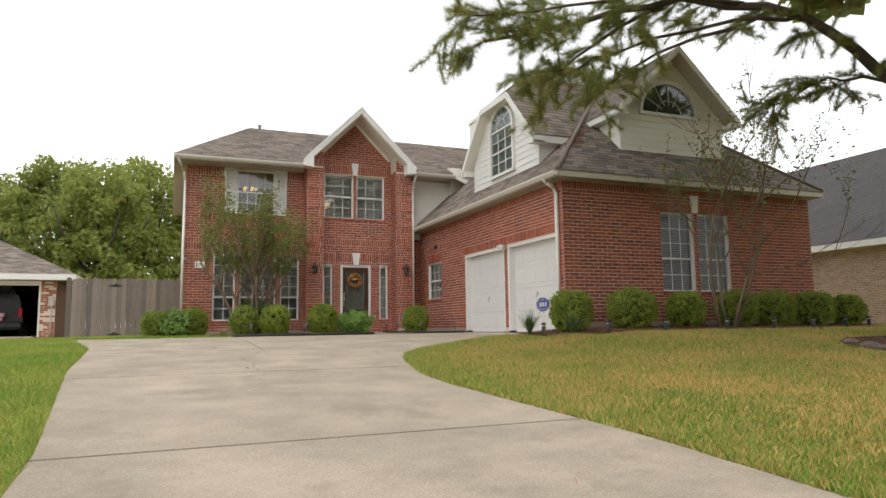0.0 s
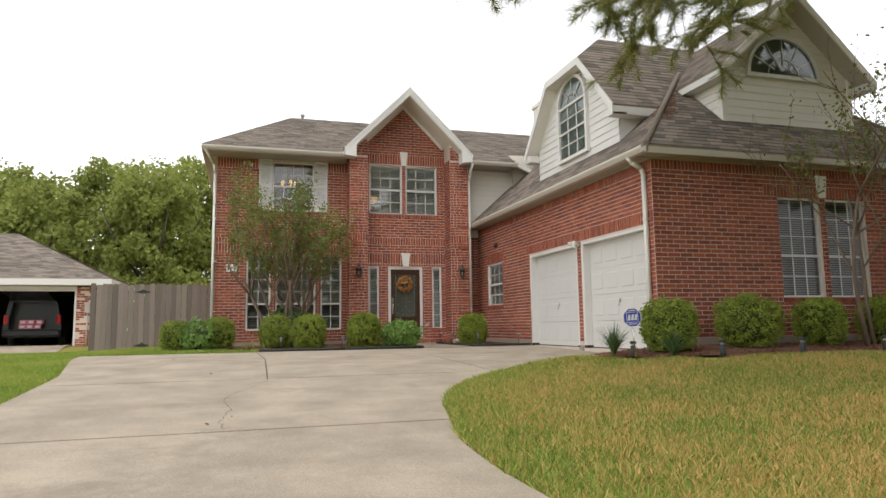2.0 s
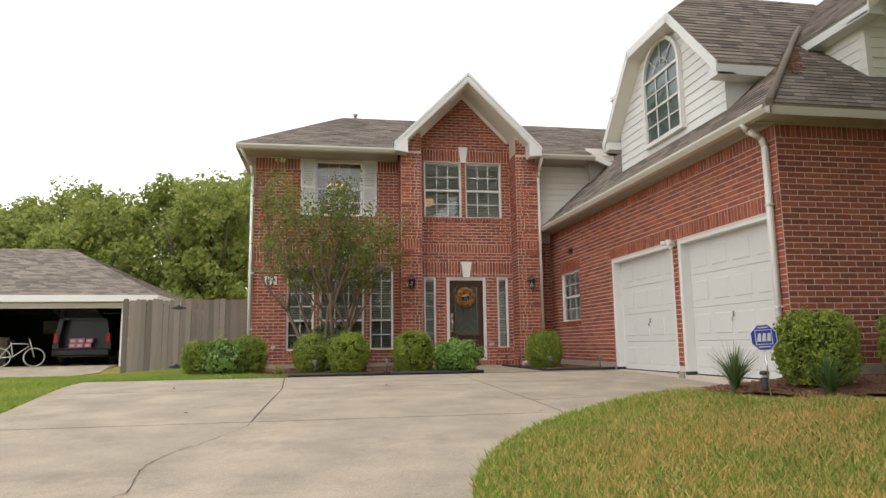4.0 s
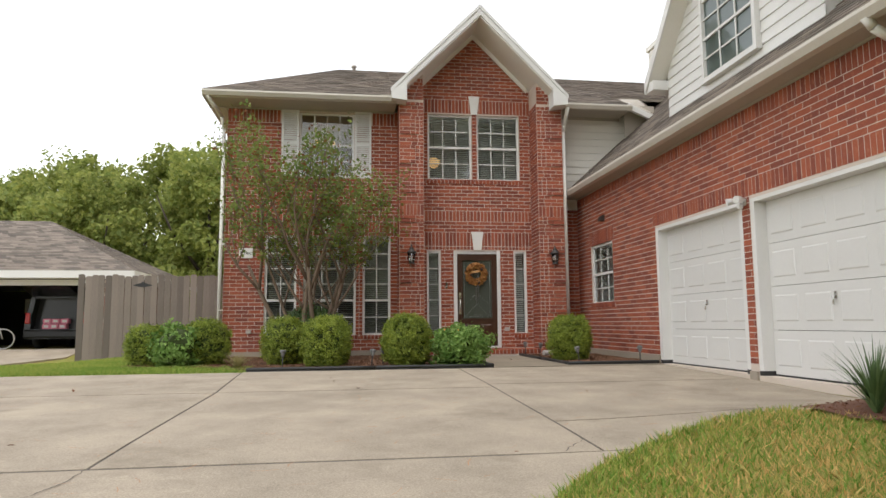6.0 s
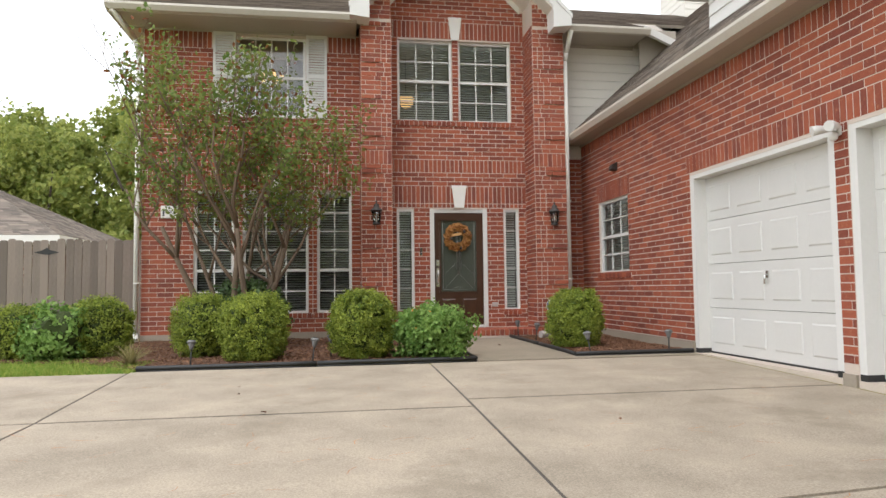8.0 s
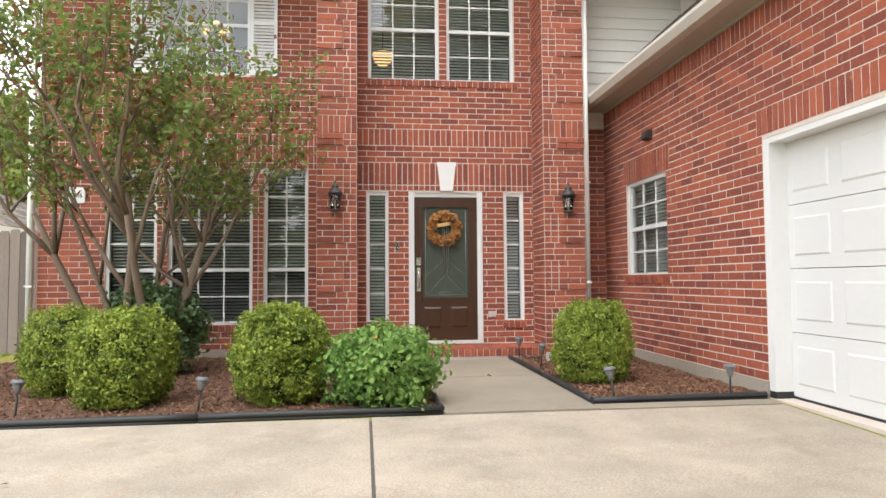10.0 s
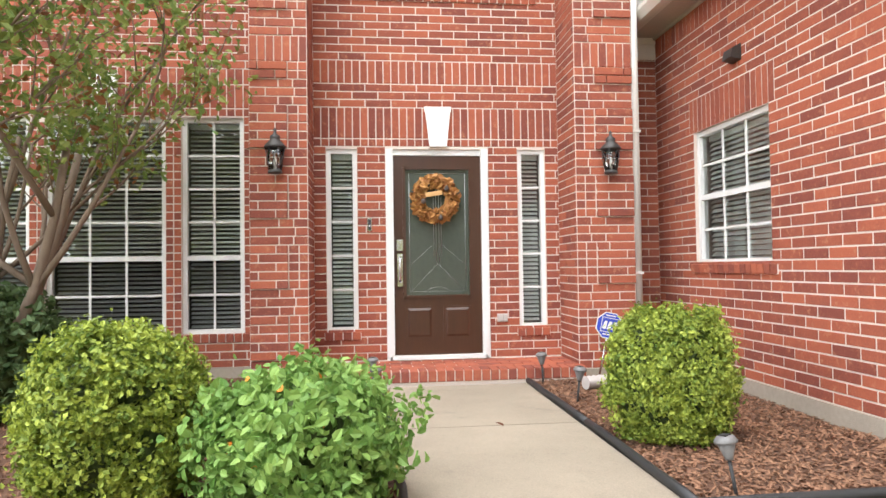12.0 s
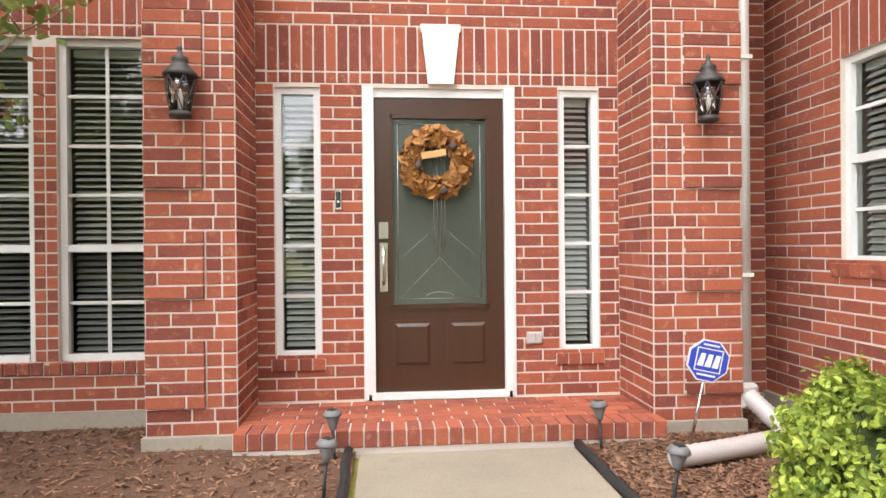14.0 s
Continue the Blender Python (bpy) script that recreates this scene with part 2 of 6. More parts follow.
def ease(v, a, b):
    u = np.clip((v - a) / (b - a), 0, 1)
    return u * u * (3 - 2 * u)


def land(x, y):
    """Height of the ground: the lot climbs from the street to the house."""
    z = np.interp(y, [-40, -8, -5, 1, 6.1, 10, 13.5, 16.4, 19], [-1.35, -1.3, -1.1, -0.75, -0.47, -0.26, -0.13, -0.05, 0])
    z = z + 0.26 * ease(x, 4, 8) * ease(y, 5, 11) * (1 - ease(y, 12.8, 14.6))
    return z - 0.18 * ease(-x, 2, 4.5) * ease(y, 20, 24) * (1 - ease(y, 28, 29.5))


DRIVE_L = ([-8, 1, 5.2, 9.6, 13.7, 17.6, 18.6], [-1.25, -1.2, -1.27, -1.67, -1.85, -2.55, -2.6])
DRIVE_R = ([-8, -4, 2.9, 4.4, 5.6, 7.3, 8.2, 9.8, 10.4, 11.1, 12.0, 12.37, 12.75, 13.0, 13.25, 13.5, 13.72], [4.6, 3.0, 2.5, 2.5, 2.37, 2.22, 2.25, 2.6, 2.82, 3.17, 3.82, 4.15, 4.58, 4.92, 5.35, 6.1, 7.66])


def drive_l(y):
    return float(np.interp(y, *DRIVE_L))


def drive_r(y):
    return float(np.interp(y, *DRIVE_R))


def is_drive(x, y):
    return (x > np.interp(y, *DRIVE_L)) & (x < np.interp(y, *DRIVE_R)) & (y < 18.6) | ((x > 4.75) & (x < 6.1) & (y < 22.4) & (y > 18))


xs = np.concatenate([np.linspace(-400, -30, 12), np.linspace(-25, -5, 14), np.linspace(-4, 17, 64), np.linspace(18, 40, 12), np.linspace(60, 400, 10)])
ys = np.concatenate([np.linspace(-400, -40, 10), np.linspace(-35, -9, 8), np.linspace(-8, 20, 85), np.linspace(21, 34, 14), np.linspace(40, 600, 14)])
X, Y = np.meshgrid(xs, ys)
Z = land(X, Y) - 0.012 - 0.05 * is_drive(X, Y)
nx = len(xs)
quads = [(r * nx + c, r * nx + c + 1, (r + 1) * nx + c + 1, (r + 1) * nx + c) for r in range(len(ys) - 1) for c in range(nx - 1)]
ground = tagged(soup("ground", np.stack([X, Y, Z], -1).reshape(-1, 3).tolist(), quads, M_SOIL, smooth=True), "patchy green and straw-brown lawn sloping up to the house", "lawn", kind="structure")


def slab(name, xa, xb, y0, y1, gap, thick, material, parent, lift=0.0, step=0.4, nx=8, ends=None):
    """A concrete slab between two side lines, following the ground."""
    ny = max(2, int((y1 - y0) / step))
    vs, fs = [], []
    for j in range(ny + 1):
        y = y0 + (ends or gap) + (y1 - y0 - 2 * (ends or gap)) * j / ny
        a, b = xa(y) + gap, xb(y) - gap
        for i in range(nx + 1):
            x = a + (b - a) * i / nx
            vs.append((x, y, float(land(x, y)) + lift))
    w = nx + 1
    for j in range(ny):
        for i in range(nx):
            fs.append((j * w + i, j * w + i + 1, (j + 1) * w + i + 1, (j + 1) * w + i))
    rim = [i for i in range(w)] + [j * w + nx for j in range(1, ny + 1)] + [ny * w + i for i in range(nx - 1, -1, -1)] + [j * w for j in range(ny - 1, 0, -1)]
    base = len(vs)
    vs += [(vs[i][0], vs[i][1], vs[i][2] - thick) for i in rim]
    for k in range(len(rim)):
        k2 = (k + 1) % len(rim)
        fs.append((rim[k2], rim[k], base + k, base + k2))
    return soup(name, vs, fs, material, parent)


driveway = thing("driveway", "worn beige concrete driveway with dark joints and stains", "driveway", kind="structure")


def const(v):
    return lambda y: v


G = 0.011
joint_x = lambda y: float(np.interp(y, [12.6, 16.1, 18.7], [0.95, 1.02, 0.90]))
for y0, y1, xa, xb in ((-8, 5.05, drive_l, drive_r), (5.05, 8.95, drive_l, drive_r), (8.95, 12.6, drive_l, drive_r), (12.6, 16.1, drive_l, joint_x), (16.1, 18.6, drive_l, joint_x),
                       (12.6, 16.1, joint_x, lambda y: min(drive_r(y), 4.2)), (16.1, 18.69, joint_x, const(4.2)),
                       (12.6, 13.72, const(4.2), lambda y: max(4.3, drive_r(y))), (13.72, 16.4, const(4.2), const(7.66)), (16.4, 18.72, const(4.2), const(7.66))):
    slab("slab", xa, xb, y0, y1, G, 0.09, M_CONCRETE, driveway, ends=0.018)
M_JOINT = mat("joint_filler", (0.11, 0.095, 0.08), (0.07, 0.06, 0.05), rough=0.95, bump=0.3)
joints = thing("driveway_joints", "dark recessed joints between the slabs", "joint", kind="structure")
for x0, y0, x1, y1 in ((-1.27, 5.05, 2.45, 5.05), (-1.58, 8.95, 2.36, 8.95), (-1.8, 12.6, 4.36, 12.6), (-2.3, 16.1, 4.2, 16.1), (0.95, 12.6, 1.02, 16.1), (1.02, 16.1, 0.90, 18.6), (4.2, 12.7, 4.2, 18.6), (4.2, 16.4, 7.66, 16.4)):
    n = 24
    vs, fs = [], []
    for i in range(n + 1):
        x, y = x0 + (x1 - x0) * i / n, y0 + (y1 - y0) * i / n
        z = float(land(x, y)) - 0.004
        ox, oy = (0.016, 0) if abs(x1 - x0) < abs(y1 - y0) else (0, 0.024)
        vs += [(x - ox, y - oy, z), (x + ox, y + oy, z)]
    fs = [(2 * i, 2 * i + 1, 2 * i + 3, 2 * i + 2) for i in range(n)]
    soup("joint", vs, fs, M_JOINT, joints)
path = thing("front_walk", "short concrete walk leading to the brick porch", "walk", kind="structure")
for y0, y1 in ((18.72, 20.6), (20.6, 22.18)):
    slab("slab", const(4.78), const(6.06), y0, y1, 0.006, 0.09, M_WALK, path, lift=0.012)
slab("slab", const(6.06), const(7.66), 18.72, 18.92, 0.006, 0.09, M_WALK, path, lift=0.006)
street = thing("road", "dark asphalt street", "road", kind="structure")
slab("road_surface", const(-300), const(300), -18, -9, 0, 0.1, M_ASPHALT, street, lift=0.02, step=3, nx=40)
other_drive = thing("neighbour_driveway", "pale concrete driveway before the neighbouring garage", "driveway", kind="structure")
slab("slab", const(-13), const(-5.3), 14, 30.2, 0.01, 0.1, M_CONCRETE, other_drive, lift=0.03)

# ---- brick walls ----
COURSE, LONG, JOINT = 0.0813, 0.266, 0.0115
_bm = bmesh.new()
_rings = []
for _w, _h, _y in ((0.486, 0.452, -0.0045), (0.5, 0.5, -0.001), (0.5, 0.5, 0.05)):
    _rings.append([_bm.verts.new((sx * _w, _y, sz * _h)) for sx, sz in ((-1, -1), (1, -1), (1, 1), (-1, 1))])
_bm.faces.new(_rings[0])
for _p, _q in zip(_rings, _rings[1:]):
    for _k in range(4):
        _bm.faces.new((_p[(_k + 1) % 4], _p[_k], _q[_k], _q[(_k + 1) % 4]))
UNIT_BRICK = mesh_of("brick", _bm, M_BRICK)


def spans(u0, u1, z, holes):
    """The stretches of a course at height z that no hole cuts."""
    cuts = sorted((max(a, u0), min(b, u1)) for a, b, c, d in holes if c < z < d and b > u0 and a < u1)
    out, at = [], u0
    for a, b in cuts:
        if a - at > 0.02:
            out.append((at, a))
        at = max(at, b)
    if u1 - at > 0.02:
        out.append((at, u1))
    return out


def running(u0, u1, z0, z1, holes, limit=None):
    """Bricks in running bond: (u, z, width, height) of each."""
    out = []
    rows = int(round((z1 - z0) / COURSE))
    for r in range(rows):
        z = z0 + (r + 0.5) * COURSE
        a0, b0 = (u0, u1) if limit is None else limit(z, u0, u1)
        if b0 - a0 < 0.05:
            continue
        for a, b in spans(a0, b0, z, holes):
            k = math.floor((a - u0) / LONG) - 1
            edges = [a] + [e for e in (u0 + (i + (0.5 if r % 2 else 0.0)) * LONG for i in range(k, k + 2 + int((b - a) / LONG) + 2)) if a + 0.03 < e < b - 0.03] + [b]
            for e0, e1 in zip(edges, edges[1:]):
                out.append(((e0 + e1) / 2, z, e1 - e0 - JOINT, COURSE - JOINT))
    return out


def soldiers(u0, u1, z0, z1, pitch=0.081, holes=()):
    n = max(1, int(round((u1 - u0) / pitch)))
    w = (u1 - u0) / n
    out = []
    for i in range(n):
        u = u0 + (i + 0.5) * w
        if not any(a < u < b and c < (z0 + z1) / 2 < d for a, b, c, d in holes):
            out.append((u, (z0 + z1) / 2, w - JOINT, z1 - z0 - JOINT))
    return out


def set_bricks(parent, bricks, near=None, proud=None, most=300):
    """Lays bricks on a wall: those nearest the walk as single pieces, the rest as one mesh."""
    order = sorted(bricks, key=near) if near else bricks
    rnd = random.Random(len(bricks))
    far_v, far_f = [], []
    for i, (u, z, w, h, *p) in enumerate(order):
        out = (p[0] if p else 0.0) + rnd.uniform(-0.0015, 0.002)
        if near and i < most:
            ob = new("brick", UNIT_BRICK)
            ob.parent = parent
            ob.matrix_basis = Matrix.LocRotScale((u, -out, z), Euler((0, rnd.uniform(-0.006, 0.006), 0)), (w, 1 + 0 * out, h))
        else:
            b = len(far_v)
            y0, y1 = -0.004 - out, 0.05
            far_v += [(u - w / 2, y0, z - h / 2), (u + w / 2, y0, z - h / 2), (u + w / 2, y0, z + h / 2), (u - w / 2, y0, z + h / 2),
                      (u - w / 2, y1, z - h / 2), (u + w / 2, y1, z - h / 2), (u + w / 2, y1, z + h / 2), (u - w / 2, y1, z + h / 2)]
            far_f += [tuple(b + q for q in f) for f in ((0, 1, 2, 3), (1, 5, 6, 2), (3, 2, 6, 7), (4, 0, 3, 7), (4, 5, 1, 0))]
    if far_v:
        tagged(soup("bricks", far_v, far_f, M_BRICKS, parent), "red bricks in pale mortar", kind="stuff")


def backing(name, label, m, u0, u1, z0, z1, holes, thick=0.2, front=-0.0005, poly=None):
    """The mortar and the wall behind the bricks, with openings through it."""
    bm = bmesh.new()
    us = sorted({u0, u1, *[v for h in holes for v in h[:2] if u0 < v < u1]})
    zs = sorted({z0, z1, *[v for h in holes for v in h[2:4] if z0 < v < z1]})
    for c0, c1 in zip(zs, zs[1:]):
        run = None
        for a, b in list(zip(us, us[1:])) + [(None, None)]:
            solid = a is not None and not any(h[0] <= (a + b) / 2 <= h[1] and h[2] <= (c0 + c1) / 2 <= h[3] for h in holes)
            if solid:
                run = (run[0], b) if run else (a, b)
            elif run:
                box(bm, run[0], run[1], front, thick, c0, c1)
                run = None
    if poly:
        prism(bm, poly, "y", front, thick)
    ob = thing(name, label, "wall", m, bm, M_MORTAR, kind="structure")
    return ob


def frame_x(x, y):
    """A wall that faces the street: its u runs along x."""
    return Matrix.Translation((x, y, 0))


def frame_wing(x, y):
    """A wall that faces left (-x): its u runs towards the street."""
    return pose(x, y, 0, 0, 0, -90)


FRONT = 22.95
WX, WY = 7.72, 13.5

# openings: (from, to, bottom, top)
LOWER = [(0.66, 1.33, 0.46, 2.63), (1.48, 2.61, 0.46, 2.63), (2.765, 3.37, 0.46, 2.63)]
UPPER_L = (1.35, 2.56, 3.96, 5.42)
SIDE = [(4.19, 4.50, 0.45, 2.32), (6.18, 6.47, 0.45, 2.32)]
DOOR = (4.795, 5.86, 0.15, 2.32)
UPPER_R = [(4.22, 5.24, 3.95, 5.49), (5.36, 6.36, 3.95, 5.49)]
WING_WIN = (0.82, 2.02, 1.09, 2.34)
GARAGE = [(3.94, 6.52, 0.0, 2.30), (6.70, 9.20, 0.0, 2.30)]
FRONT_WIN = [(10.52, 11.53, 0.96, 2.93), (11.68, 12.68, 0.96, 2.93)]


def windowed(name, m, u0, u1, z0, z1, cols, rows, inset=0.05, blind=True, screen=False, split=None, label="white-framed grid window with blinds", top_blind=1.0, full_screen=False, tilt=0.011):
    """A sash window with its frame, meeting rail, bars, panes and blind."""
    w = thing(name, label, "window", m, kind="structure")
    f = 0.045
    bm = bmesh.new()
    y0, y1 = inset, inset + 0.07
    box(bm, u0, u0 + f, y0, y1, z0, z1)
    box(bm, u1 - f, u1, y0, y1, z0, z1)
    box(bm, u0 + f, u1 - f, y0, y1, z1 - f, z1)
    box(bm, u0 + f, u1 - f, y0 - 0.012, y1, z0, z0 + f)
    part("window_frame", bm, M_WHITE, w)
    zm = split if split else (z0 + z1) / 2
    a, b = u0 + f, u1 - f
    if rows[1]:
        part("meeting_rail", bbox(a, b, y0 + 0.006, y1, zm - 0.025, zm + 0.025), M_WHITE, w)
    for lo, hi, n in ((zm + 0.025, z1 - f, rows[0]), (z0 + f, zm - 0.025, rows[1])):
        if not n:
            continue
        for i in range(1, cols):
            u = a + (b - a) * i / cols
            part("glazing_bar", bbox(u - 0.011, u + 0.011, y0 + 0.022, y0 + 0.034, lo, hi), M_WHITE, w)
        for j in range(1, n):
            z = lo + (hi - lo) * j / n
            part("glazing_bar", bbox(a, b, y0 + 0.0235, y0 + 0.0325, z - 0.011, z + 0.011), M_WHITE, w)
    low = part("pane", sheet(a, b, y0 + 0.036, z0 + f, zm), M_TINT if screen else M_GLASS, w)
    top = part("pane", sheet(a, b, y0 + 0.036, zm, z1 - f), M_TINT if full_screen else M_GLASS, w)
    low.visible_shadow = top.visible_shadow = False
    if blind:
        shade = part("blind", bbox(a + 0.01, b - 0.01, y0 + 0.09, y0 + 0.13, z1 - f - 0.05, z1 - f), M_BLIND, w, "white horizontal slat blind")
        slat = bmesh.new()
        vs = [slat.verts.new(p) for p in ((a + 0.01, -0.018, -tilt), (b - 0.01, -0.018, -tilt), (b - 0.01, 0.016, tilt), (a + 0.01, 0.016, tilt))]
        vt = [slat.verts.new((v.co.x, v.co.y, v.co.z + 0.003)) for v in vs]
        slat.faces.new(vs[::-1])
        slat.faces.new(vt)
        for i in range(4):
            slat.faces.new((vs[i], vs[(i + 1) % 4], vt[(i + 1) % 4], vt[i]))
        me = mesh_of("slat", slat, M_BLIND)
        z = z1 - f - 0.08
        while z > z0 + f + (z1 - z0) * (1 - top_blind):
            s = new("slat", me)
            s.parent, s.location = shade, (0, y0 + 0.11, z)
            z -= 0.045
    return w


def sill(m, u0, u1, z, parent_name="brick_sill"):
    """A row of bricks on edge under a window."""
    s = thing(parent_name, "projecting sill of red bricks on edge", "sill", m, kind="structure")
    part("mortar_bed", bbox(u0, u1, -0.012, 0.11, z - 0.085, z - 0.006), M_MORTAR, s)
    n = max(2, round((u1 - u0) / 0.085))
    w = (u1 - u0) / n
    for i in range(n):
        b = new("brick", UNIT_BRICK)
        b.parent = s
        b.matrix_basis = Matrix.LocRotScale((u0 + (i + 0.5) * w, -0.018, z - 0.043), Euler((0.06, 0, 0)), (w - JOINT, 1.6, 0.082))
    return s


def keystone(m, u, z0, z1, w0, w1):
    bm = bmesh.new()
    k0, k1 = z0, z1
    prism(bm, [(u - w0 / 2, k0), (u + w0 / 2, k0), (u + w1 / 2 * 0.93, k1 - 0.055), (u + w1 / 2, k1 - 0.05), (u + w1 / 2, k1), (u - w1 / 2, k1), (u - w1 / 2, k1 - 0.05), (u - w1 / 2 * 0.93, k1 - 0.055)], "y", -0.035, 0.03)
    return thing("keystone", "white cast stone keystone set in red brick", "keystone", m, bm, M_STONE, kind="structure")


MF = frame_x(0, FRONT)
near_door = lambda b: (b[0] - 5.3) ** 2 + 0.7 * (b[1] - 1.3) ** 2

# left part of the front
B1, B2, B3 = (-0.2, 3.53, 0.12 + 31 * COURSE, 0.12 + 32 * COURSE), (-0.2, 3.53, 0.12 + 32 * COURSE, 0.12 + 35 * COURSE), (-0.2, 3.53, 0.12 + 35 * COURSE, 0.12 + 37 * COURSE)
TOPL = (-0.2, 3.53, 0.12 + 62 * COURSE, 5.48)
holes = LOWER + [UPPER_L]
wall_left = backing("wall_front_left", "red brick front wall with soldier courses", MF, -0.2, 3.53, 0.0, 5.5, holes)
bricks = running(-0.2, 3.53, 0.12, 0.12 + 62 * COURSE, holes + [B1, B2, B3, (2.61, 2.765, 0.46, 2.63), (1.33, 1.48, 0.46, 2.63)])
for a, b in ((1.33, 1.48), (2.61, 2.765)):
    for r in range(26):
        z = 0.50 + r * COURSE
        bricks += [(a + (b - a) * q, z, (b - a) / 2 - JOINT, COURSE - JOINT) for q in (0.25, 0.75)]
bricks += soldiers(*B1) + soldiers(*B2) + soldiers(*B3) + [b for b in soldiers(*TOPL) if not 0.93 < b[0] < 2.96]
set_bricks(wall_left, bricks, near=lambda b: abs(b[0] - 3.2) + abs(b[1] - 1.2))
part("foundation", bbox(-0.2, 3.53, -0.035, 0.003, -0.15, 0.13), M_FOUND, wall_left)

# entrance recess and gable
def band(u0, u1, base, k0, k1):
    """A soldier band between two courses."""
    return (u0, u1, base + k0 * COURSE, base + k1 * COURSE)


A1, A2, A3 = band(4.06, 6.62, 0.15, 27, 28), band(4.06, 6.62, 0.15, 28, 32), band(4.06, 6.62, 0.15, 35, 38)
A4 = band(4.06, 6.62, 0.15, 66, 70)
holes = SIDE + [DOOR] + UPPER_R
wall_entry = backing("wall_entrance", "red brick entrance wall under a steep gable", MF, 4.06, 6.62, 0.0, 5.9, holes, poly=[(4.06, 5.9), (6.62, 5.9), (6.62, 6.12), (5.29, 7.45), (4.06, 6.2)])
bricks = running(4.06, 6.62, 0.15, 7.45, holes + [A1, A2, A3, A4], limit=lambda z, a, b: (max(a, 5.29 - (7.40 - z) / 1.01), min(b, 5.29 + (7.40 - z) / 1.01)))
bricks += soldiers(*A1) + soldiers(*A2) + soldiers(*A3) + soldiers(*A4)
set_bricks(wall_entry, bricks, near=near_door, most=420)

# pilasters
PY = 22.35


def pilaster(name, u0, u1, proud_from, proud_to, inner):
    m = frame_x(0, PY)
    top = 5.6
    w = thing(name, "red brick pilaster with stepped corner blocks", "pilaster", m, kind="structure")
    part("mortar", bbox(u0 + 0.0005, u1 - 0.0005, 0.0005, FRONT - PY + 0.01, 0.0, top), M_MORTAR, w)
    part("foundation", bbox(u0 - 0.02, u1 + 0.02, -0.03, FRONT - PY, -0.15, 0.10), M_FOUND, w)
    rows = int((top - 0.10) / COURSE)
    bricks = []
    for r in range(rows):
        z = 0.10 + (r + 0.5) * COURSE
        proud = r % 8 in (2, 3, 4, 5, 6)
        cuts = [u0, u0 + (0.36 if r % 2 else 0.18) * (u1 - u0) if not proud else u0 + (0.15 if r % 2 else 0.45) * (u1 - u0), u0 + 0.66 * (u1 - u0), u0 + 0.84 * (u1 - u0), u1]
        if not proud:
            cuts = [u0, u0 + (0.5 if r % 2 else 0.28) * (u1 - u0), u0 + (0.75 if r % 2 else 0.78) * (u1 - u0), u1]
        if inner < 0:
            cuts = [u0 + u1 - c for c in cuts][::-1]
        for a, b in zip(cuts, cuts[1:]):
            c = (a + b) / 2
            bricks.append((c, z, b - a - JOINT, COURSE - JOINT, 0.022 if proud and proud_from < c < proud_to else 0.0))
    for r in range(0, rows - 6, 8):
        z = 0.10 + (r + 2) * COURSE
        if not z < 0.10 + 39 * COURSE < z + 5 * COURSE + 0.3:
            part("mortar", bbox(max(u0, proud_from) + 0.003, min(u1, proud_to) - 0.012, -0.0215, 0.001, z + 0.006, z + 5 * COURSE - 0.008), M_MORTAR, w)
    bricks = [b for b in bricks if not 0.10 + 36 * COURSE < b[1] < 0.10 + 39 * COURSE] + soldiers(u0, u1, 0.10 + 36 * COURSE - 0.002, 0.10 + 39 * COURSE)
    set_bricks(w, bricks, near=lambda b: abs(b[1] - 1.3))
    for side, mm, depth in ((1, pose(u1, PY, 0, 0, 0, 90), FRONT - PY), (-1, pose(u0, FRONT, 0, 0, 0, -90), FRONT - PY)):
        lw = part("return_mortar", bbox(0.0, depth, -0.0004, 0.05, 0.1, top), M_MORTAR, w)
        lw.matrix_basis = m.inverted() @ mm
        set_bricks(lw, running(0.0, depth, 0.10, top, []), near=(lambda b: abs(b[1] - 1.3)) if side == inner else None, most=120)
    return w


pilaster("pilaster_1", 3.53, 4.06, 3.5, 3.88, 1)
pilaster("pilaster_2", 6.62, 7.2, 6.82, 7.3, -1)

# wing: the garage side
MW = frame_wing(WX, FRONT)
holes = [WING_WIN] + GARAGE
S1 = band(3.86, 9.45, 0.14, 27, 30)
S3 = band(0.74, 2.10, 0.14, 27, 31)
S4 = (0.0, 9.45, 0.14 + 39 * COURSE, 3.55)
wall_wing = backing("wall_garage_side", "red brick garage wall with soldier courses", MW, 0.0, 9.45, -0.1, 3.6, holes)
bricks = running(0.0, 9.45, 0.14, 0.14 + 39 * COURSE, holes + [S1, S3]) + soldiers(*S1) + soldiers(*S3) + soldiers(*S4)
set_bricks(wall_wing, bricks, near=lambda b: abs(b[0] - 2.2) + abs(b[1] - 1.2))
for a, b, top in ((0.0, 3.94, 0.14), (6.53, 6.69, 0.05), (9.21, 9.45, 0.14)):
    part("foundation", bbox(a, b, -0.03, 0.003, -0.2, top), M_FOUND, wall_wing)

# wing: the street side
MS = frame_x(0, WY)
T1, T2 = band(10.2, 13.0, 0.24, 33, 36), (7.72, 15.62, 0.24 + 38 * COURSE, 3.55)
wall_street = backing("wall_street_side", "red brick street wall of the garage wing", MS, 7.72, 15.62, -0.1, 3.6, FRONT_WIN)
bricks = running(7.72, 15.62, 0.24, 0.24 + 38 * COURSE, FRONT_WIN + [T1]) + soldiers(*T1) + soldiers(*T2)
set_bricks(wall_street, bricks, near=lambda b: abs(b[0] - 8.5) + abs(b[1] - 1.5))
part("foundation", bbox(7.72, 15.62, -0.03, 0.003, -0.2, 0.24), M_FOUND, wall_street)
MR = pose(15.62, WY, 0, 0, 0, 90)
wall_right = backing("wall_wing_far_side", "red brick far side wall of the wing", MR, 0.0, 14.0, -0.1, 3.5, [])
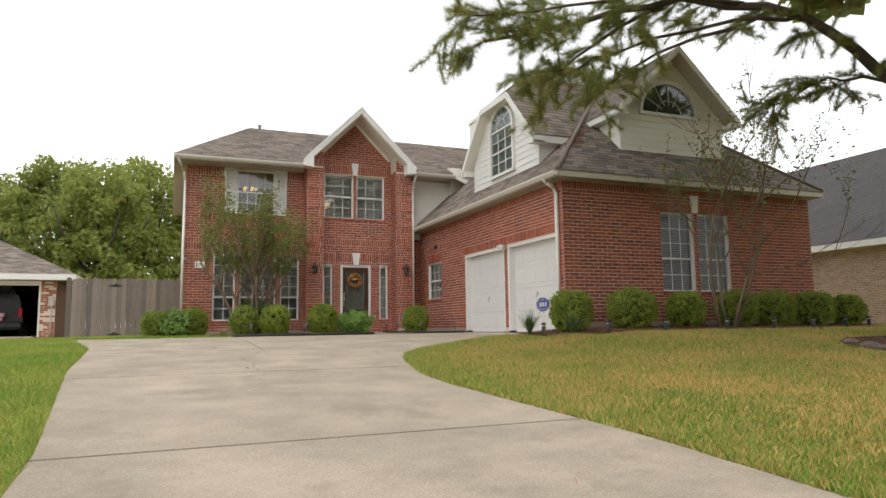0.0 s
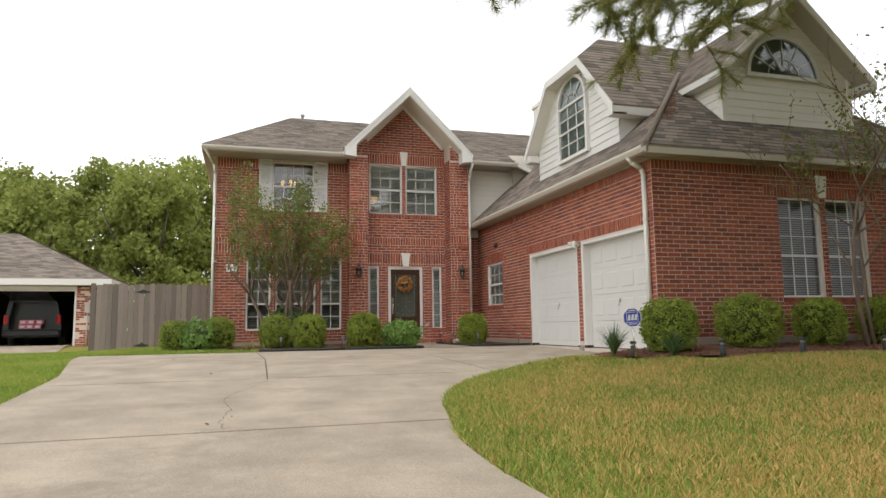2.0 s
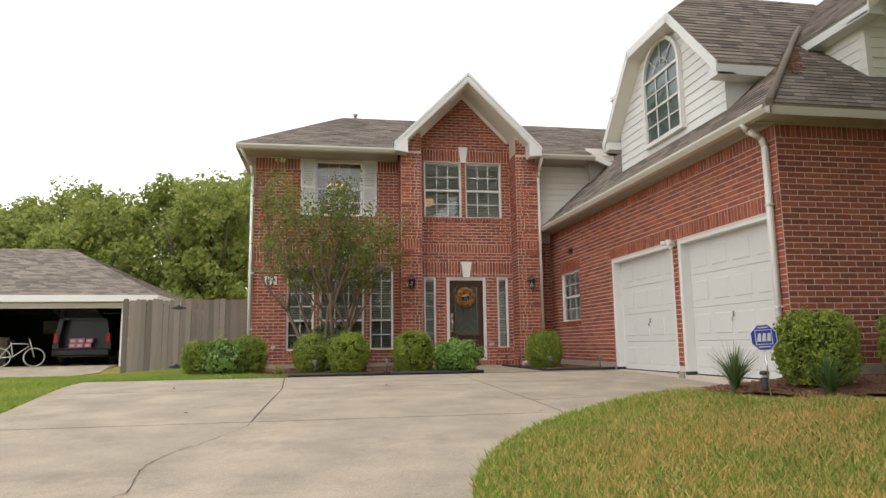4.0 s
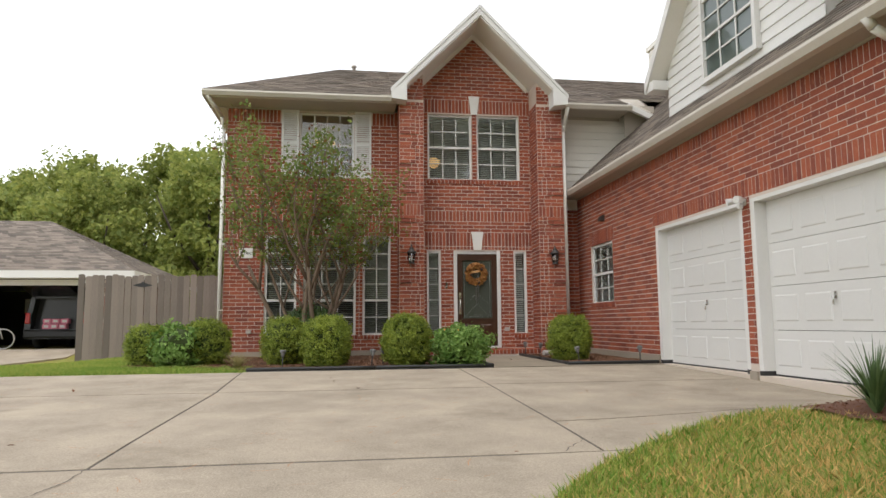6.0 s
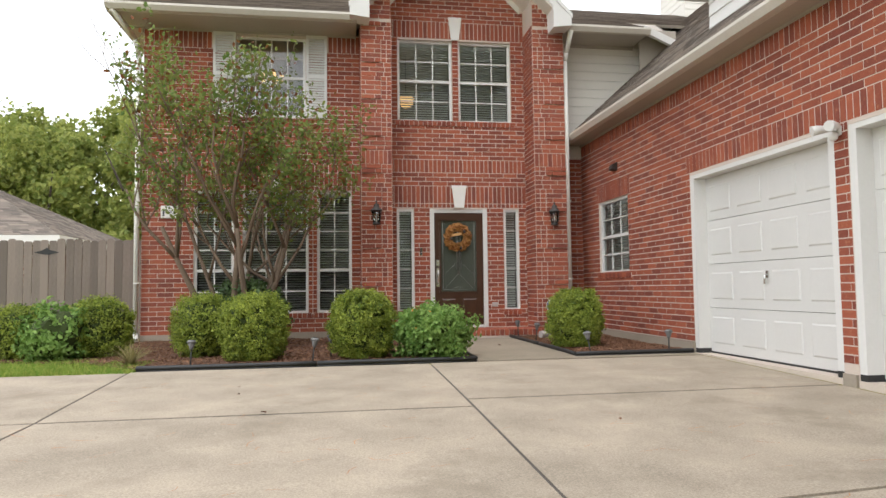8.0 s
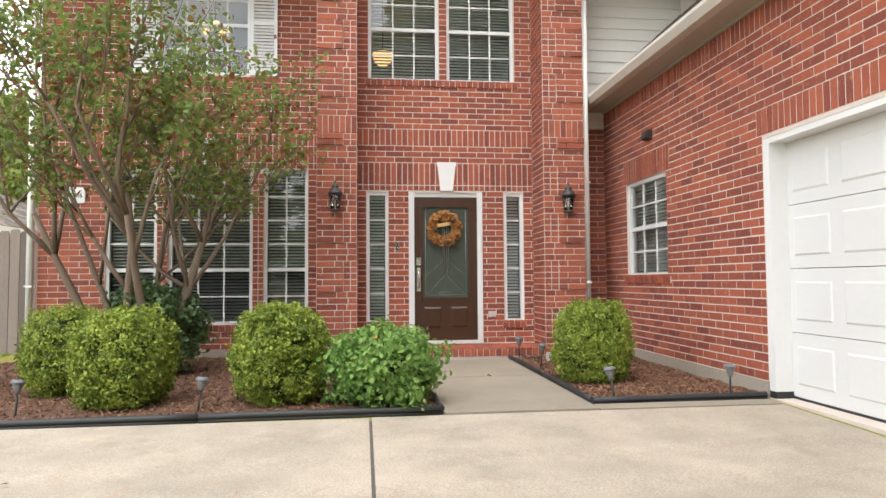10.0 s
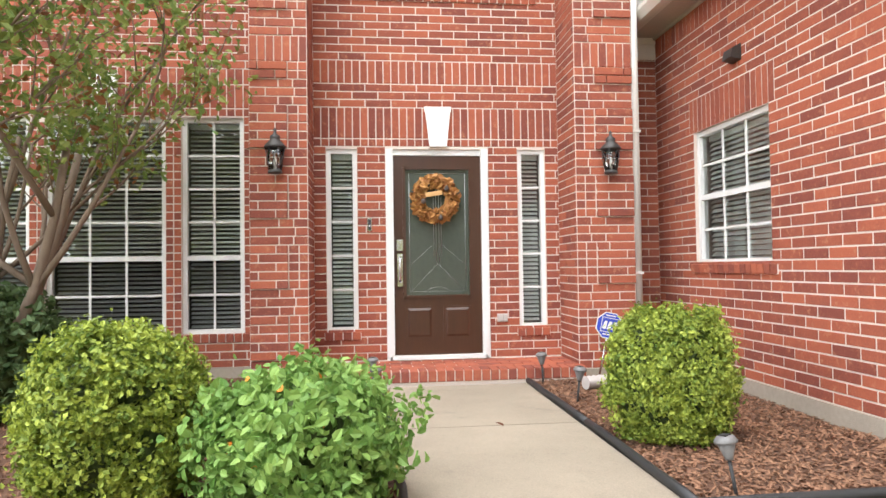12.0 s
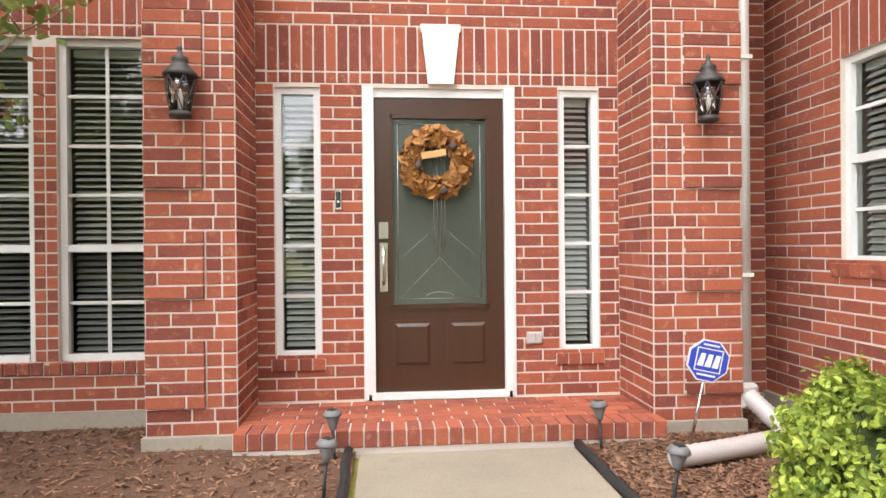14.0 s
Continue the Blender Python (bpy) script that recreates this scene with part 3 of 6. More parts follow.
set_bricks(wall_right, running(0.0, 3.0, 0.24, 3.4, []))
ML = pose(-0.2, 33.0, 0, 0, 0, -90)
wall_west = backing("wall_house_side", "red brick side wall of the house", ML, 0.0, 10.05, -0.1, 5.5, [])
set_bricks(wall_west, running(8.5, 10.05, 0.12, 5.4, []))
bm = bmesh.new()
box(bm, -0.2, 15.5, 33.0, 33.2, -0.1, 5.5)
box(bm, 15.3, 15.5, 27.5, 33.0, -0.1, 5.5)
thing("wall_back", "plain rear wall of the house", "wall", None, bm, M_MORTAR, kind="structure")
# dark rooms behind the windows
bm = bmesh.new()
box(bm, -0.1, 7.4, 26.0, 26.1, 0.0, 5.5)
box(bm, 3.75, 3.85, 23.2, 26.0, 0.0, 5.5)
box(bm, -0.1, 7.4, 23.16, 26.0, 3.05, 3.15)
box(bm, -0.1, 7.4, 23.16, 26.0, 0.02, 0.1)
box(bm, 7.95, 15.3, 18.8, 18.9, 0.0, 3.4)
box(bm, 8.2, 15.3, 15.2, 15.3, 0.0, 3.5)
thing("interior_partition", "dim interior walls and floors behind the windows", "wall", None, bm, mat("room_paint", (0.22, 0.20, 0.17), (0.18, 0.16, 0.14), rough=0.9, bump=0), kind="structure")
bm = bmesh.new()
box(bm, -0.1, 15.3, 23.2, 32.9, 5.44, 5.5)
box(bm, 7.95, 15.3, 13.8, 23.2, 3.44, 3.5)
thing("ceiling", "plain ceilings inside the house", "ceiling", None, bm, M_CREAM, kind="structure")

wall_nook = backing("wall_nook", "red brick strip between pilaster and garage wall", MF, 7.2, 7.72, -0.1, 3.4, [])
set_bricks(wall_nook, running(7.2, 7.72, 0.12, 3.4, []))
part("foundation", bbox(7.2, 7.72, -0.03, 0.003, -0.15, 0.12), M_FOUND, wall_nook)

# siding between the gable and the wing roof
bm = bmesh.new()
z = 3.3
while z < 5.56:
    v = [bm.verts.new(p) for p in ((7.15, FRONT - 0.022, z), (9.8, FRONT - 0.022, z), (9.8, FRONT - 0.004, z + 0.172), (7.15, FRONT - 0.004, z + 0.172), (7.15, FRONT, z), (9.8, FRONT, z))]
    bm.faces.new(v[:4])
    bm.faces.new((v[4], v[5], v[1], v[0]))
    z += 0.17
box(bm, 7.1, 9.8, FRONT + 0.0, FRONT + 0.15, 3.2, 5.6)
thing("siding_wall", "cream lap siding above the garage roof", "siding", None, bm, M_CREAM, kind="structure")

# ---- windows ----
for u0, u1, z0, z1 in LOWER:
    windowed("window_1", MF, u0, u1, z0, z1, 3 if u1 - u0 > 0.9 else 2, (4, 2), 0.035, True, True, split=z0 + 0.76)
    sill(MF, u0 - 0.06, u1 + 0.06, z0)
windowed("window_2", MF, *UPPER_L, 4, (2, 2), 0.06, False, label="white-framed upper grid window between louvred shutters")
for o in UPPER_R:
    windowed("window_3", MF, *o, 3, (2, 2), 0.06, True, tilt=0.016)
    sill(MF, o[0] - 0.05, o[1] + 0.05, o[2])
for o in SIDE:
    windowed("window_4", MF, *o, 1, (5, 0), 0.02, True, split=o[2] + 0.05, tilt=0.013, label="narrow white-framed sidelight window with blinds")
    sill(MF, o[0] - 0.03, o[1] + 0.03, o[2])
windowed("window_5", MW, *WING_WIN, 3, (2, 2), 0.03, True, tilt=0.017)
sill(MW, WING_WIN[0] - 0.08, WING_WIN[1] + 0.08, WING_WIN[2])
for o in FRONT_WIN:
    windowed("window_6", MS, *o, 3, (3, 2), 0.06, True, True, split=1.78, full_screen=True)
    sill(MS, o[0] - 0.04, o[1] + 0.04, o[2])
keystone(MF, 5.34, 2.345, 2.76, 0.18, 0.28)
keystone(MF, 5.30, 5.50, 5.93, 0.15, 0.25)
keystone(MF, 2.03, 2.65, 3.05, 0.18, 0.28)
keystone(MS, 11.6, 2.94, 3.38, 0.17, 0.27)


def shutter(u0, u1, z0, z1):
    s = thing("shutter", "white louvred wooden window shutter on brick", "shutter", MF, group="shutters of the upper window")
    bm = bmesh.new()
    for a, b, c, d in ((u0, u0 + 0.045, z0, z1), (u1 - 0.045, u1, z0, z1), (u0 + 0.045, u1 - 0.045, z0, z0 + 0.08), (u0 + 0.045, u1 - 0.045, z1 - 0.06, z1), (u0 + 0.045, u1 - 0.045, (z0 + z1) / 2 - 0.03, (z0 + z1) / 2 + 0.03)):
        box(bm, a, b, -0.035, 0.004, c, d)
    part("frame", bm, M_WHITE, s)
    for lo, hi in ((z0 + 0.08, (z0 + z1) / 2 - 0.03), ((z0 + z1) / 2 + 0.03, z1 - 0.06)):
        n = int((hi - lo) / 0.045)
        for i in range(n):
            l = part("louvre", bbox(u0 + 0.045, u1 - 0.045, -0.004, 0.004, -0.026, 0.026), M_WHITE, s)
            l.location, l.rotation_euler = (0, -0.016, lo + (i + 0.5) * (hi - lo) / n), (-0.6, 0, 0)
    return s


shutter(0.96, 1.34, 3.95, 5.46)
shutter(2.57, 2.94, 3.95, 5.46)

# ---- roofs ----


def shingled(parent, e0, e1, t1, t0, name="shingles", material=None, tab=0.31, rise=0.145):
    """Shingle courses on a roof face from its eave e0-e1 up to its top t0-t1."""
    e0, e1, t0, t1 = (Vector(p) for p in (e0, e1, t0, t1))
    n = (e1 - e0).cross((t0 + t1) / 2 - e0).normalized()
    if n.z < 0:
        n = -n
    up = ((t0 + t1) / 2 - (e0 + e1) / 2).length
    rows = max(2, int(up / rise))
    vs, fs = [], []
    rnd = random.Random(7)
    for r in range(rows):
        a, b = r / rows, (r + 1) / rows
        l0, l1, h0, h1 = e0.lerp(t0, a), e1.lerp(t1, a), e0.lerp(t0, b), e1.lerp(t1, b)
        width = (l1 - l0).length
        k = max(1, int(width / tab))
        cut = [0.0] + [(i + rnd.uniform(-0.25, 0.25) + (0.5 if r % 2 else 0)) / k for i in range(1, k)] + [1.0]
        for c0, c1 in zip(cut, cut[1:]):
            lift = n * (0.010 + rnd.uniform(0, 0.005))
            p = [l0.lerp(l1, c0) + lift, l0.lerp(l1, c1) + lift, h0.lerp(h1, c1) + n * 0.002, h0.lerp(h1, c0) + n * 0.002, l0.lerp(l1, c0), l0.lerp(l1, c1)]
            q = len(vs)
            vs += [tuple(x) for x in p]
            fs += [(q, q + 1, q + 2, q + 3), (q + 4, q + 5, q + 1, q)]
    ob = soup(name, vs, fs, material or M_SHINGLE, parent)
    ob["kind"] = "stuff"
    bm = bmesh.new()
    tri = (t0 - t1).length < 0.01
    pts = [e0, e1, t1] if tri else [e0, e1, t1, t0]
    top = [bm.verts.new(p - n * 0.004) for p in pts]
    bot = [bm.verts.new(p - n * 0.06) for p in pts]
    bm.faces.new(top)
    bm.faces.new(bot[::-1])
    for i in range(len(pts)):
        j = (i + 1) % len(pts)
        bm.faces.new((top[j], top[i], bot[i], bot[j]))
    bmesh.ops.recalc_face_normals(bm, faces=bm.faces[:])
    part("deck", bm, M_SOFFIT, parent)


EX, EY, EZ, RX = 7.41, 13.15, 3.68, 11.6
END = 15.8
RZ, RY = 7.44, 17.3
roof_wing = thing("roof_wing", "weathered brown-grey shingle hip roof of the garage wing", "roof", kind="structure")
shingled(roof_wing, (EX, 26.5, EZ), (EX, EY, EZ), (RX, RY, RZ), (RX, 26.5, RZ))
shingled(roof_wing, (EX, EY, EZ), (END, EY, EZ), (RX, RY, RZ), (RX, RY, RZ))
shingled(roof_wing, (END, EY, EZ), (END, 26.5, EZ), (RX, 26.5, RZ), (RX, RY, RZ))
bm = bmesh.new()
tube(bm, [(EX, EY, EZ + 0.015), (RX, RY, RZ + 0.02)], 0.06, 6)
tube(bm, [(END, EY, EZ + 0.015), (RX, RY, RZ + 0.02)], 0.06, 6)
part("hip_caps", bm, M_SHINGLE, roof_wing)
roof_main = thing("roof_main", "weathered grey-brown shingle hip roof of the main house", "roof", kind="structure")
ML0, MY0, MZ0 = -0.6, 22.25, 5.64
HX0, HX1, HY, HZ = 2.15, 13.0, 27.4, 8.19
MS1 = (HZ - MZ0) / (HY - MY0)
shingled(roof_main, (ML0, MY0, MZ0), (3.5, MY0, MZ0), (3.5, HY, HZ), (HX0, HY, HZ))
shingled(roof_main, (3.5, 23.2, MZ0 + MS1 * (23.2 - MY0)), (7.1, 23.2, MZ0 + MS1 * (23.2 - MY0)), (7.1, HY, HZ), (3.5, HY, HZ))
shingled(roof_main, (7.1, MY0, MZ0), (8.82, MY0, MZ0), (8.82, HY, HZ), (7.1, HY, HZ))
shingled(roof_main, (8.82, 23.4, MZ0 + MS1 * (23.4 - MY0)), (16.0, 23.4, MZ0 + MS1 * (23.4 - MY0)), (HX1, HY, HZ), (8.82, HY, HZ))
shingled(roof_main, (8.82, MY0, MZ0), (9.6, MY0, 5.30), (9.6, 23.5, 6.24), (8.82, 23.5, 6.24))
shingled(roof_main, (ML0, 33.6, MZ0), (ML0, MY0, MZ0), (HX0, HY, HZ), (HX0, HY, HZ))
shingled(roof_main, (16.0, 33.6, MZ0), (ML0, 33.6, MZ0), (HX0, HY, HZ), (HX1, HY, HZ))
shingled(roof_main, (16.0, MY0, MZ0), (16.0, 33.6, MZ0), (HX1, HY, HZ), (HX1, HY, HZ))


def eave(name, m, length, z, depth, wall_z, gutter=True, s0=0.0, s1=0.0, frieze=0.10):
    """Soffit, frieze, fascia and gutter along an eave: u along it, y in towards the wall."""
    e = thing(name, "painted eave with soffit, fascia and gutter", "eave", m, kind="structure")
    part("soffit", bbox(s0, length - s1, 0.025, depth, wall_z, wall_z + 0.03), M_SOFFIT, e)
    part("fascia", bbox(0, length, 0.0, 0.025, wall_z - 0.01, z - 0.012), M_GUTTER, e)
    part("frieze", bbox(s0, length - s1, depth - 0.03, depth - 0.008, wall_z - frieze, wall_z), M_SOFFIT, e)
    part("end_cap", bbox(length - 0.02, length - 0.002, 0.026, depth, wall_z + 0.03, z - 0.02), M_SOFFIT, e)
    if gutter:
        bm = bmesh.new()
        prism(bm, [(-0.115, z - 0.01), (-0.12, z - 0.05), (-0.075, z - 0.125), (-0.002, z - 0.13), (-0.002, z - 0.12), (-0.072, z - 0.115), (-0.11, z - 0.05), (-0.105, z - 0.01)], "x", 0.0, length)
        part("gutter", bm, M_GUTTER, e)
    return e


eave("eave_1", frame_wing(EX, 23.0), 23.0 - EY, EZ - 0.02, WX - EX, 3.54, s1=0.35, frieze=0.03)
eave("eave_2", frame_x(EX, EY), END - EX, EZ - 0.02, WY - EY, 3.54, gutter=False, frieze=0.03)
eave("eave_3", frame_x(ML0, MY0), 3.46 - ML0, MZ0 - 0.03, FRONT - MY0, 5.48, frieze=0.03)
main_eave = eave("eave_4", frame_x(7.25, MY0), 8.82 - 7.25, MZ0 - 0.03, FRONT - MY0, 5.52, frieze=0.06)
bm = bmesh.new()
prism(bm, [(1.5, MZ0 + 0.02), (2.32, MZ0 - 0.33), (2.32, MZ0 - 0.47), (1.5, MZ0 - 0.12)], "y", -0.06, 0.02)
part("rake_board", bm, M_WHITE, main_eave, "white sloping rake board")
part("closing_board", bbox(1.55, 2.3, 0.34, 0.36, 4.9, MZ0 + 0.1), M_SOFFIT, main_eave)
eave("eave_5", frame_wing(ML0, 33.4), 33.4 - MY0, MZ0 - 0.03, 0.4, 5.48, gutter=False, s1=0.7)

# gable over the entrance
gable = thing("roof_gable", "steep shingled entrance gable with white rake boards", "gable", kind="structure")
GX, GZ, GY, SL = 5.29, 7.68, 22.02, 1.01
HALF = 1.95
for s in (-1, 1):
    shingled(gable, (GX + s * HALF, GY, GZ - SL * HALF), (GX + s * HALF, 27.0, GZ - SL * HALF), (GX, 27.0, GZ), (GX, GY, GZ))
    bm = bmesh.new()
    prism(bm, [(GX, GZ + 0.02), (GX + s * HALF, GZ - SL * HALF + 0.02), (GX + s * HALF, GZ - SL * HALF - 0.20), (GX, GZ - 0.20)], "y", GY - 0.03, GY - 0.002)
    part("rake_board", bm, M_WHITE, gable)
    bm = bmesh.new()
    prism(bm, [(GX, GZ - 0.20), (GX + s * (HALF - 0.1), GZ - SL * (HALF - 0.1) - 0.20), (GX + s * (HALF - 0.1), GZ - SL * (HALF - 0.1) - 0.23), (GX, GZ - 0.24)], "y", GY, FRONT)
    part("rake_soffit", bm, M_CREAM, gable)
    # frieze under the soffit along the recessed wall, and a crown strip along the rake board's top
    bm = bmesh.new()
    prism(bm, [(GX, GZ - 0.235), (GX + s * 1.25, GZ - SL * 1.25 - 0.235), (GX + s * 1.25, GZ - SL * 1.25 - 0.36), (GX, GZ - 0.36)], "y", FRONT - 0.035, FRONT - 0.012)
    part("rake_frieze", bm, M_CREAM, gable)
    bm = bmesh.new()
    prism(bm, [(GX, GZ + 0.03), (GX + s * (HALF + 0.02), GZ - SL * (HALF + 0.02) + 0.03), (GX + s * (HALF + 0.02), GZ - SL * (HALF + 0.02) - 0.05), (GX, GZ - 0.05)], "y", GY - 0.05, GY - 0.031)
    part("crown_strip", bm, M_WHITE, gable)
    bm = bmesh.new()
    xa, xb = GX + s * HALF, GX + s * (HALF - 0.33)
    za, zb = GZ - SL * HALF - 0.17, GZ - SL * (HALF - 0.33) - 0.17
    prism(bm, [(xa, 5.50), (xb, 5.46), (xb, zb), (xa, za + 0.15)], "y", GY - 0.045, PY - 0.004)
    part("eave_return", bm, M_WHITE, gable)
    # the pilaster carried up to the soffit, in brick
    u0, u1 = sorted((GX + s * (1.24 if s < 0 else 1.33), GX + s * (1.76 if s < 0 else 1.91)))
    top_at = lambda u: GZ - 0.235 - SL * abs(u - GX)
    bm = bmesh.new()
    prism(bm, [(u0, 5.598), (u1, 5.598), (u1, max(5.6, top_at(u1))), (u0, max(5.6, top_at(u0)))], "y", PY + 0.0005, FRONT)
    cheek = part("gable_cheek", bm, M_MORTAR, gable)
    rows, z = [], 5.6
    while z < top_at(GX + s * 1.26) - 0.03:
        reach = (GZ - 0.25 - (z + COURSE / 2)) / SL
        a, b = (max(u0, GX - reach), u1) if s < 0 else (u0, min(u1, GX + reach))
        if b - a > 0.06:
            m = a + (b - a) * (0.42 if len(rows) % 2 else 0.6)
            rows += [((p + q) / 2, z + COURSE / 2, q - p - JOINT, COURSE - JOINT) for p, q in ((a, m), (m, b))]
        z += COURSE
    face = part("brick_face", bbox(u0 + 0.01, u1 - 0.01, 0.001, 0.01, 5.6, 5.62), M_MORTAR, gable)
    face.location = (0, PY, 0)
    set_bricks(face, rows)


def lap(bm, pts_fn, z0, z1, step=0.17):
    """Lap boards between two side lines given by height."""
    z = z0
    while z < z1 - 0.02:
        zt = min(z + step, z1)
        (a0, b0), (a1, b1) = pts_fn(z), pts_fn(zt)
        if b0 - a0 > 0.04:
            v = [bm.verts.new(p) for p in ((a0, -0.02, z), (b0, -0.02, z), (b1, -0.004, zt), (a1, -0.004, zt), (a0, 0.0, z), (b0, 0.0, z))]
            bm.faces.new(v[:4])
            bm.faces.new((v[4], v[5], v[1], v[0]))
        z += step


def arched(name, m, u0, u1, z0, zs, rise, rays, rows, cols, label):
    """A round-topped window: frame, sunburst bars, grid and glass."""
    w = thing(name, label, "window", m, kind="structure")
    uc, r = (u0 + u1) / 2, (u1 - u0) / 2

    def arc(k, grow=0.0):
        return [(uc + (r + grow) * math.cos(math.pi * i / k), zs + (rise + grow) * math.sin(math.pi * i / k)) for i in range(k + 1)]
    bm = bmesh.new()
    outer, inner = arc(20, 0.07), arc(20, -0.005)
    for (a, b), (c, d) in zip(zip(outer, outer[1:]), zip(inner, inner[1:])):
        prism(bm, [a, b, d, c], "y", -0.05, 0.03)
    if zs - z0 > 0.05:
        box(bm, u0 - 0.07, u0 + 0.005, -0.05, 0.03, z0, zs)
        box(bm, u1 - 0.005, u1 + 0.07, -0.05, 0.03, z0, zs)
    box(bm, u0 - 0.09, u1 + 0.09, -0.06, 0.03, z0 - 0.08, z0)
    part("window_frame", bm, M_WHITE, w)
    for i in range(1, rays):
        t = math.pi * i / rays
        bm = bmesh.new()
        tube(bm, [(uc + 0.3 * r * math.cos(t), -0.012, zs + 0.3 * rise * math.sin(t)), (uc + r * math.cos(t), -0.012, zs + rise * math.sin(t))], 0.012, 4)
        part("glazing_bar", bm, M_WHITE, w)
    bm = bmesh.new()
    tube(bm, [(uc + 0.45 * r * math.cos(math.pi * i / 10), -0.012, zs + 0.45 * rise * math.sin(math.pi * i / 10)) for i in range(11)], 0.011, 4)
    part("glazing_bar", bm, M_WHITE, w)
    if zs - z0 > 0.05:
        part("glazing_bar", bbox(u0, u1, -0.03, 0.0, zs - 0.025, zs + 0.025), M_WHITE, w)
        part("meeting_rail", bbox(u0, u1, -0.03, 0.0, (z0 + zs) / 2 - 0.02, (z0 + zs) / 2 + 0.02), M_WHITE, w)
        for i in range(1, cols):
            u = u0 + (u1 - u0) * i / cols
            part("glazing_bar", bbox(u - 0.011, u + 0.011, -0.022, -0.002, z0, zs), M_WHITE, w)
        for j in range(1, rows):
            z = z0 + (zs - z0) * j / rows
            part("glazing_bar", bbox(u0, u1, -0.021, -0.003, z - 0.011, z + 0.011), M_WHITE, w)
    bm = bmesh.new()
    pts = ([(u0, z0), (u1, z0)] if zs - z0 > 0.05 else []) + [(p[0], p[1]) for p in arc(20)]
    bm.faces.new([bm.verts.new((p[0], 0.004, p[1])) for p in pts])
    bm.normal_update()
    if bm.faces[:][0].normal.y > 0:
        bmesh.ops.reverse_faces(bm, faces=bm.faces[:])
    g = part("pane", bm, M_GLASS, w)
    g.visible_shadow = False
    # teal lining: the sky's reflection in the pane, put in as colour
    bm = bmesh.new()
    prism(bm, pts, "y", 0.012, 0.02)
    part("lining", bm, mat("sky_reflection_tone", (0.22, 0.27, 0.26), (0.16, 0.20, 0.19), rough=0.6, bump=0), w)
    return w


# street dormer
DX, DY, DH = 11.66, 14.2, 1.70
MD = frame_x(0, DY)
dormer = thing("dormer_street", "cream-sided gabled dormer with a half-round window", "dormer", kind="structure")
DPZ, DS, DO = 7.46, 0.93, 0.28
bm = bmesh.new()
prism(bm, [(DX - DH, 4.4), (DX + DH, 4.4), (DX + DH, DPZ - DS * DH - 0.05), (DX, DPZ - 0.05), (DX - DH, DPZ - DS * DH - 0.05)], "y", DY, 17.5)
part("wall", bm, M_CREAM, dormer)
bm = bmesh.new()
lap(bm, lambda z: (DX - min(DH, max(0, (DPZ - 0.05 - z) / DS)), DX + min(DH, max(0, (DPZ - 0.05 - z) / DS))), 4.6, DPZ - 0.1)
ob = part("siding", bm, M_CREAM, dormer)
ob.location = (0, DY, 0)
bm = bmesh.new()
box(bm, DX - DH - 0.015, DX - DH + 0.09, DY - 0.035, DY + 0.1, 4.5, DPZ - DS * DH)
box(bm, DX + DH - 0.09, DX + DH + 0.015, DY - 0.035, DY + 0.1, 4.5, DPZ - DS * DH)
part("corner_board", bm, M_CREAM, dormer)
bm = bmesh.new()
lap(bm, lambda z: (-2.4, 0.0), 4.6, DPZ - DS * DH - 0.1)
ob = part("siding", bm, M_CREAM, dormer)
ob.matrix_basis = pose(DX - DH, DY, 0, 0, 0, -90)
for s in (-1, 1):
    h = DH + DO
    shingled(dormer, (DX + s * h, DY - 0.42, DPZ - DS * h), (DX + s * h, 17.6, DPZ - DS * h), (DX, 17.6, DPZ), (DX, DY - 0.42, DPZ))
    bm = bmesh.new()
    prism(bm, [(DX, DPZ + 0.015), (DX + s * h, DPZ - DS * h + 0.015), (DX + s * h, DPZ - DS * h - 0.16), (DX, DPZ - 0.16)], "y", DY - 0.45, DY - 0.422)
    part("rake_board", bm, M_CREAM, dormer)
    bm = bmesh.new()
    prism(bm, [(DX, DPZ - 0.14), (DX + s * h, DPZ - DS * h - 0.13), (DX + s * h, DPZ - DS * h - 0.16), (DX, DPZ - 0.17)], "y", DY - 0.42, DY)
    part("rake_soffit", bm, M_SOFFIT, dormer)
    x0, x1 = sorted((DX + s * h, DX + s * (DH)))
    part("eave_box", bbox(x0, x1, DY - 0.42, 16.2, DPZ - DS * h - 0.18, DPZ - DS * h - 0.04), M_WHITE, dormer)
arched("window_7", pose(0, DY - 0.045, 0), 10.66, 12.44, 5.70, 5.70, 0.82, 6, 0, 0, "half-round sunburst window in the dormer")

# garage-side dormer with a clipped gable
QX, QY, QH = 8.1, 17.05, 1.97
MQ = frame_wing(QX, QY)
dormer2 = thing("dormer_garage_side", "white-sided dormer with clipped gable and arched window", "dormer", kind="structure")
QEZ, QTZ, QEH, QTH, QO = 5.0, 6.56, 2.25, 0.83, 0.30
face = [(-QH, 4.2), (QH, 4.2), (QH, 5.2), (QTH, QTZ - 0.08), (-QTH, QTZ - 0.08), (-QH, 5.2)]
bm = bmesh.new()
prism(bm, face, "y", 0.0, 3.4)
ob = part("wall", bm, M_WHITE, dormer2)
ob.matrix_basis = MQ
QS = (QTZ - QEZ) / (QEH - QTH)


def qlim(z):
    h = QH if z < 5.2 else max(QTH - 0.05, QEH - (z - QEZ) / QS)
    return (-min(h, QH), min(h, QH))


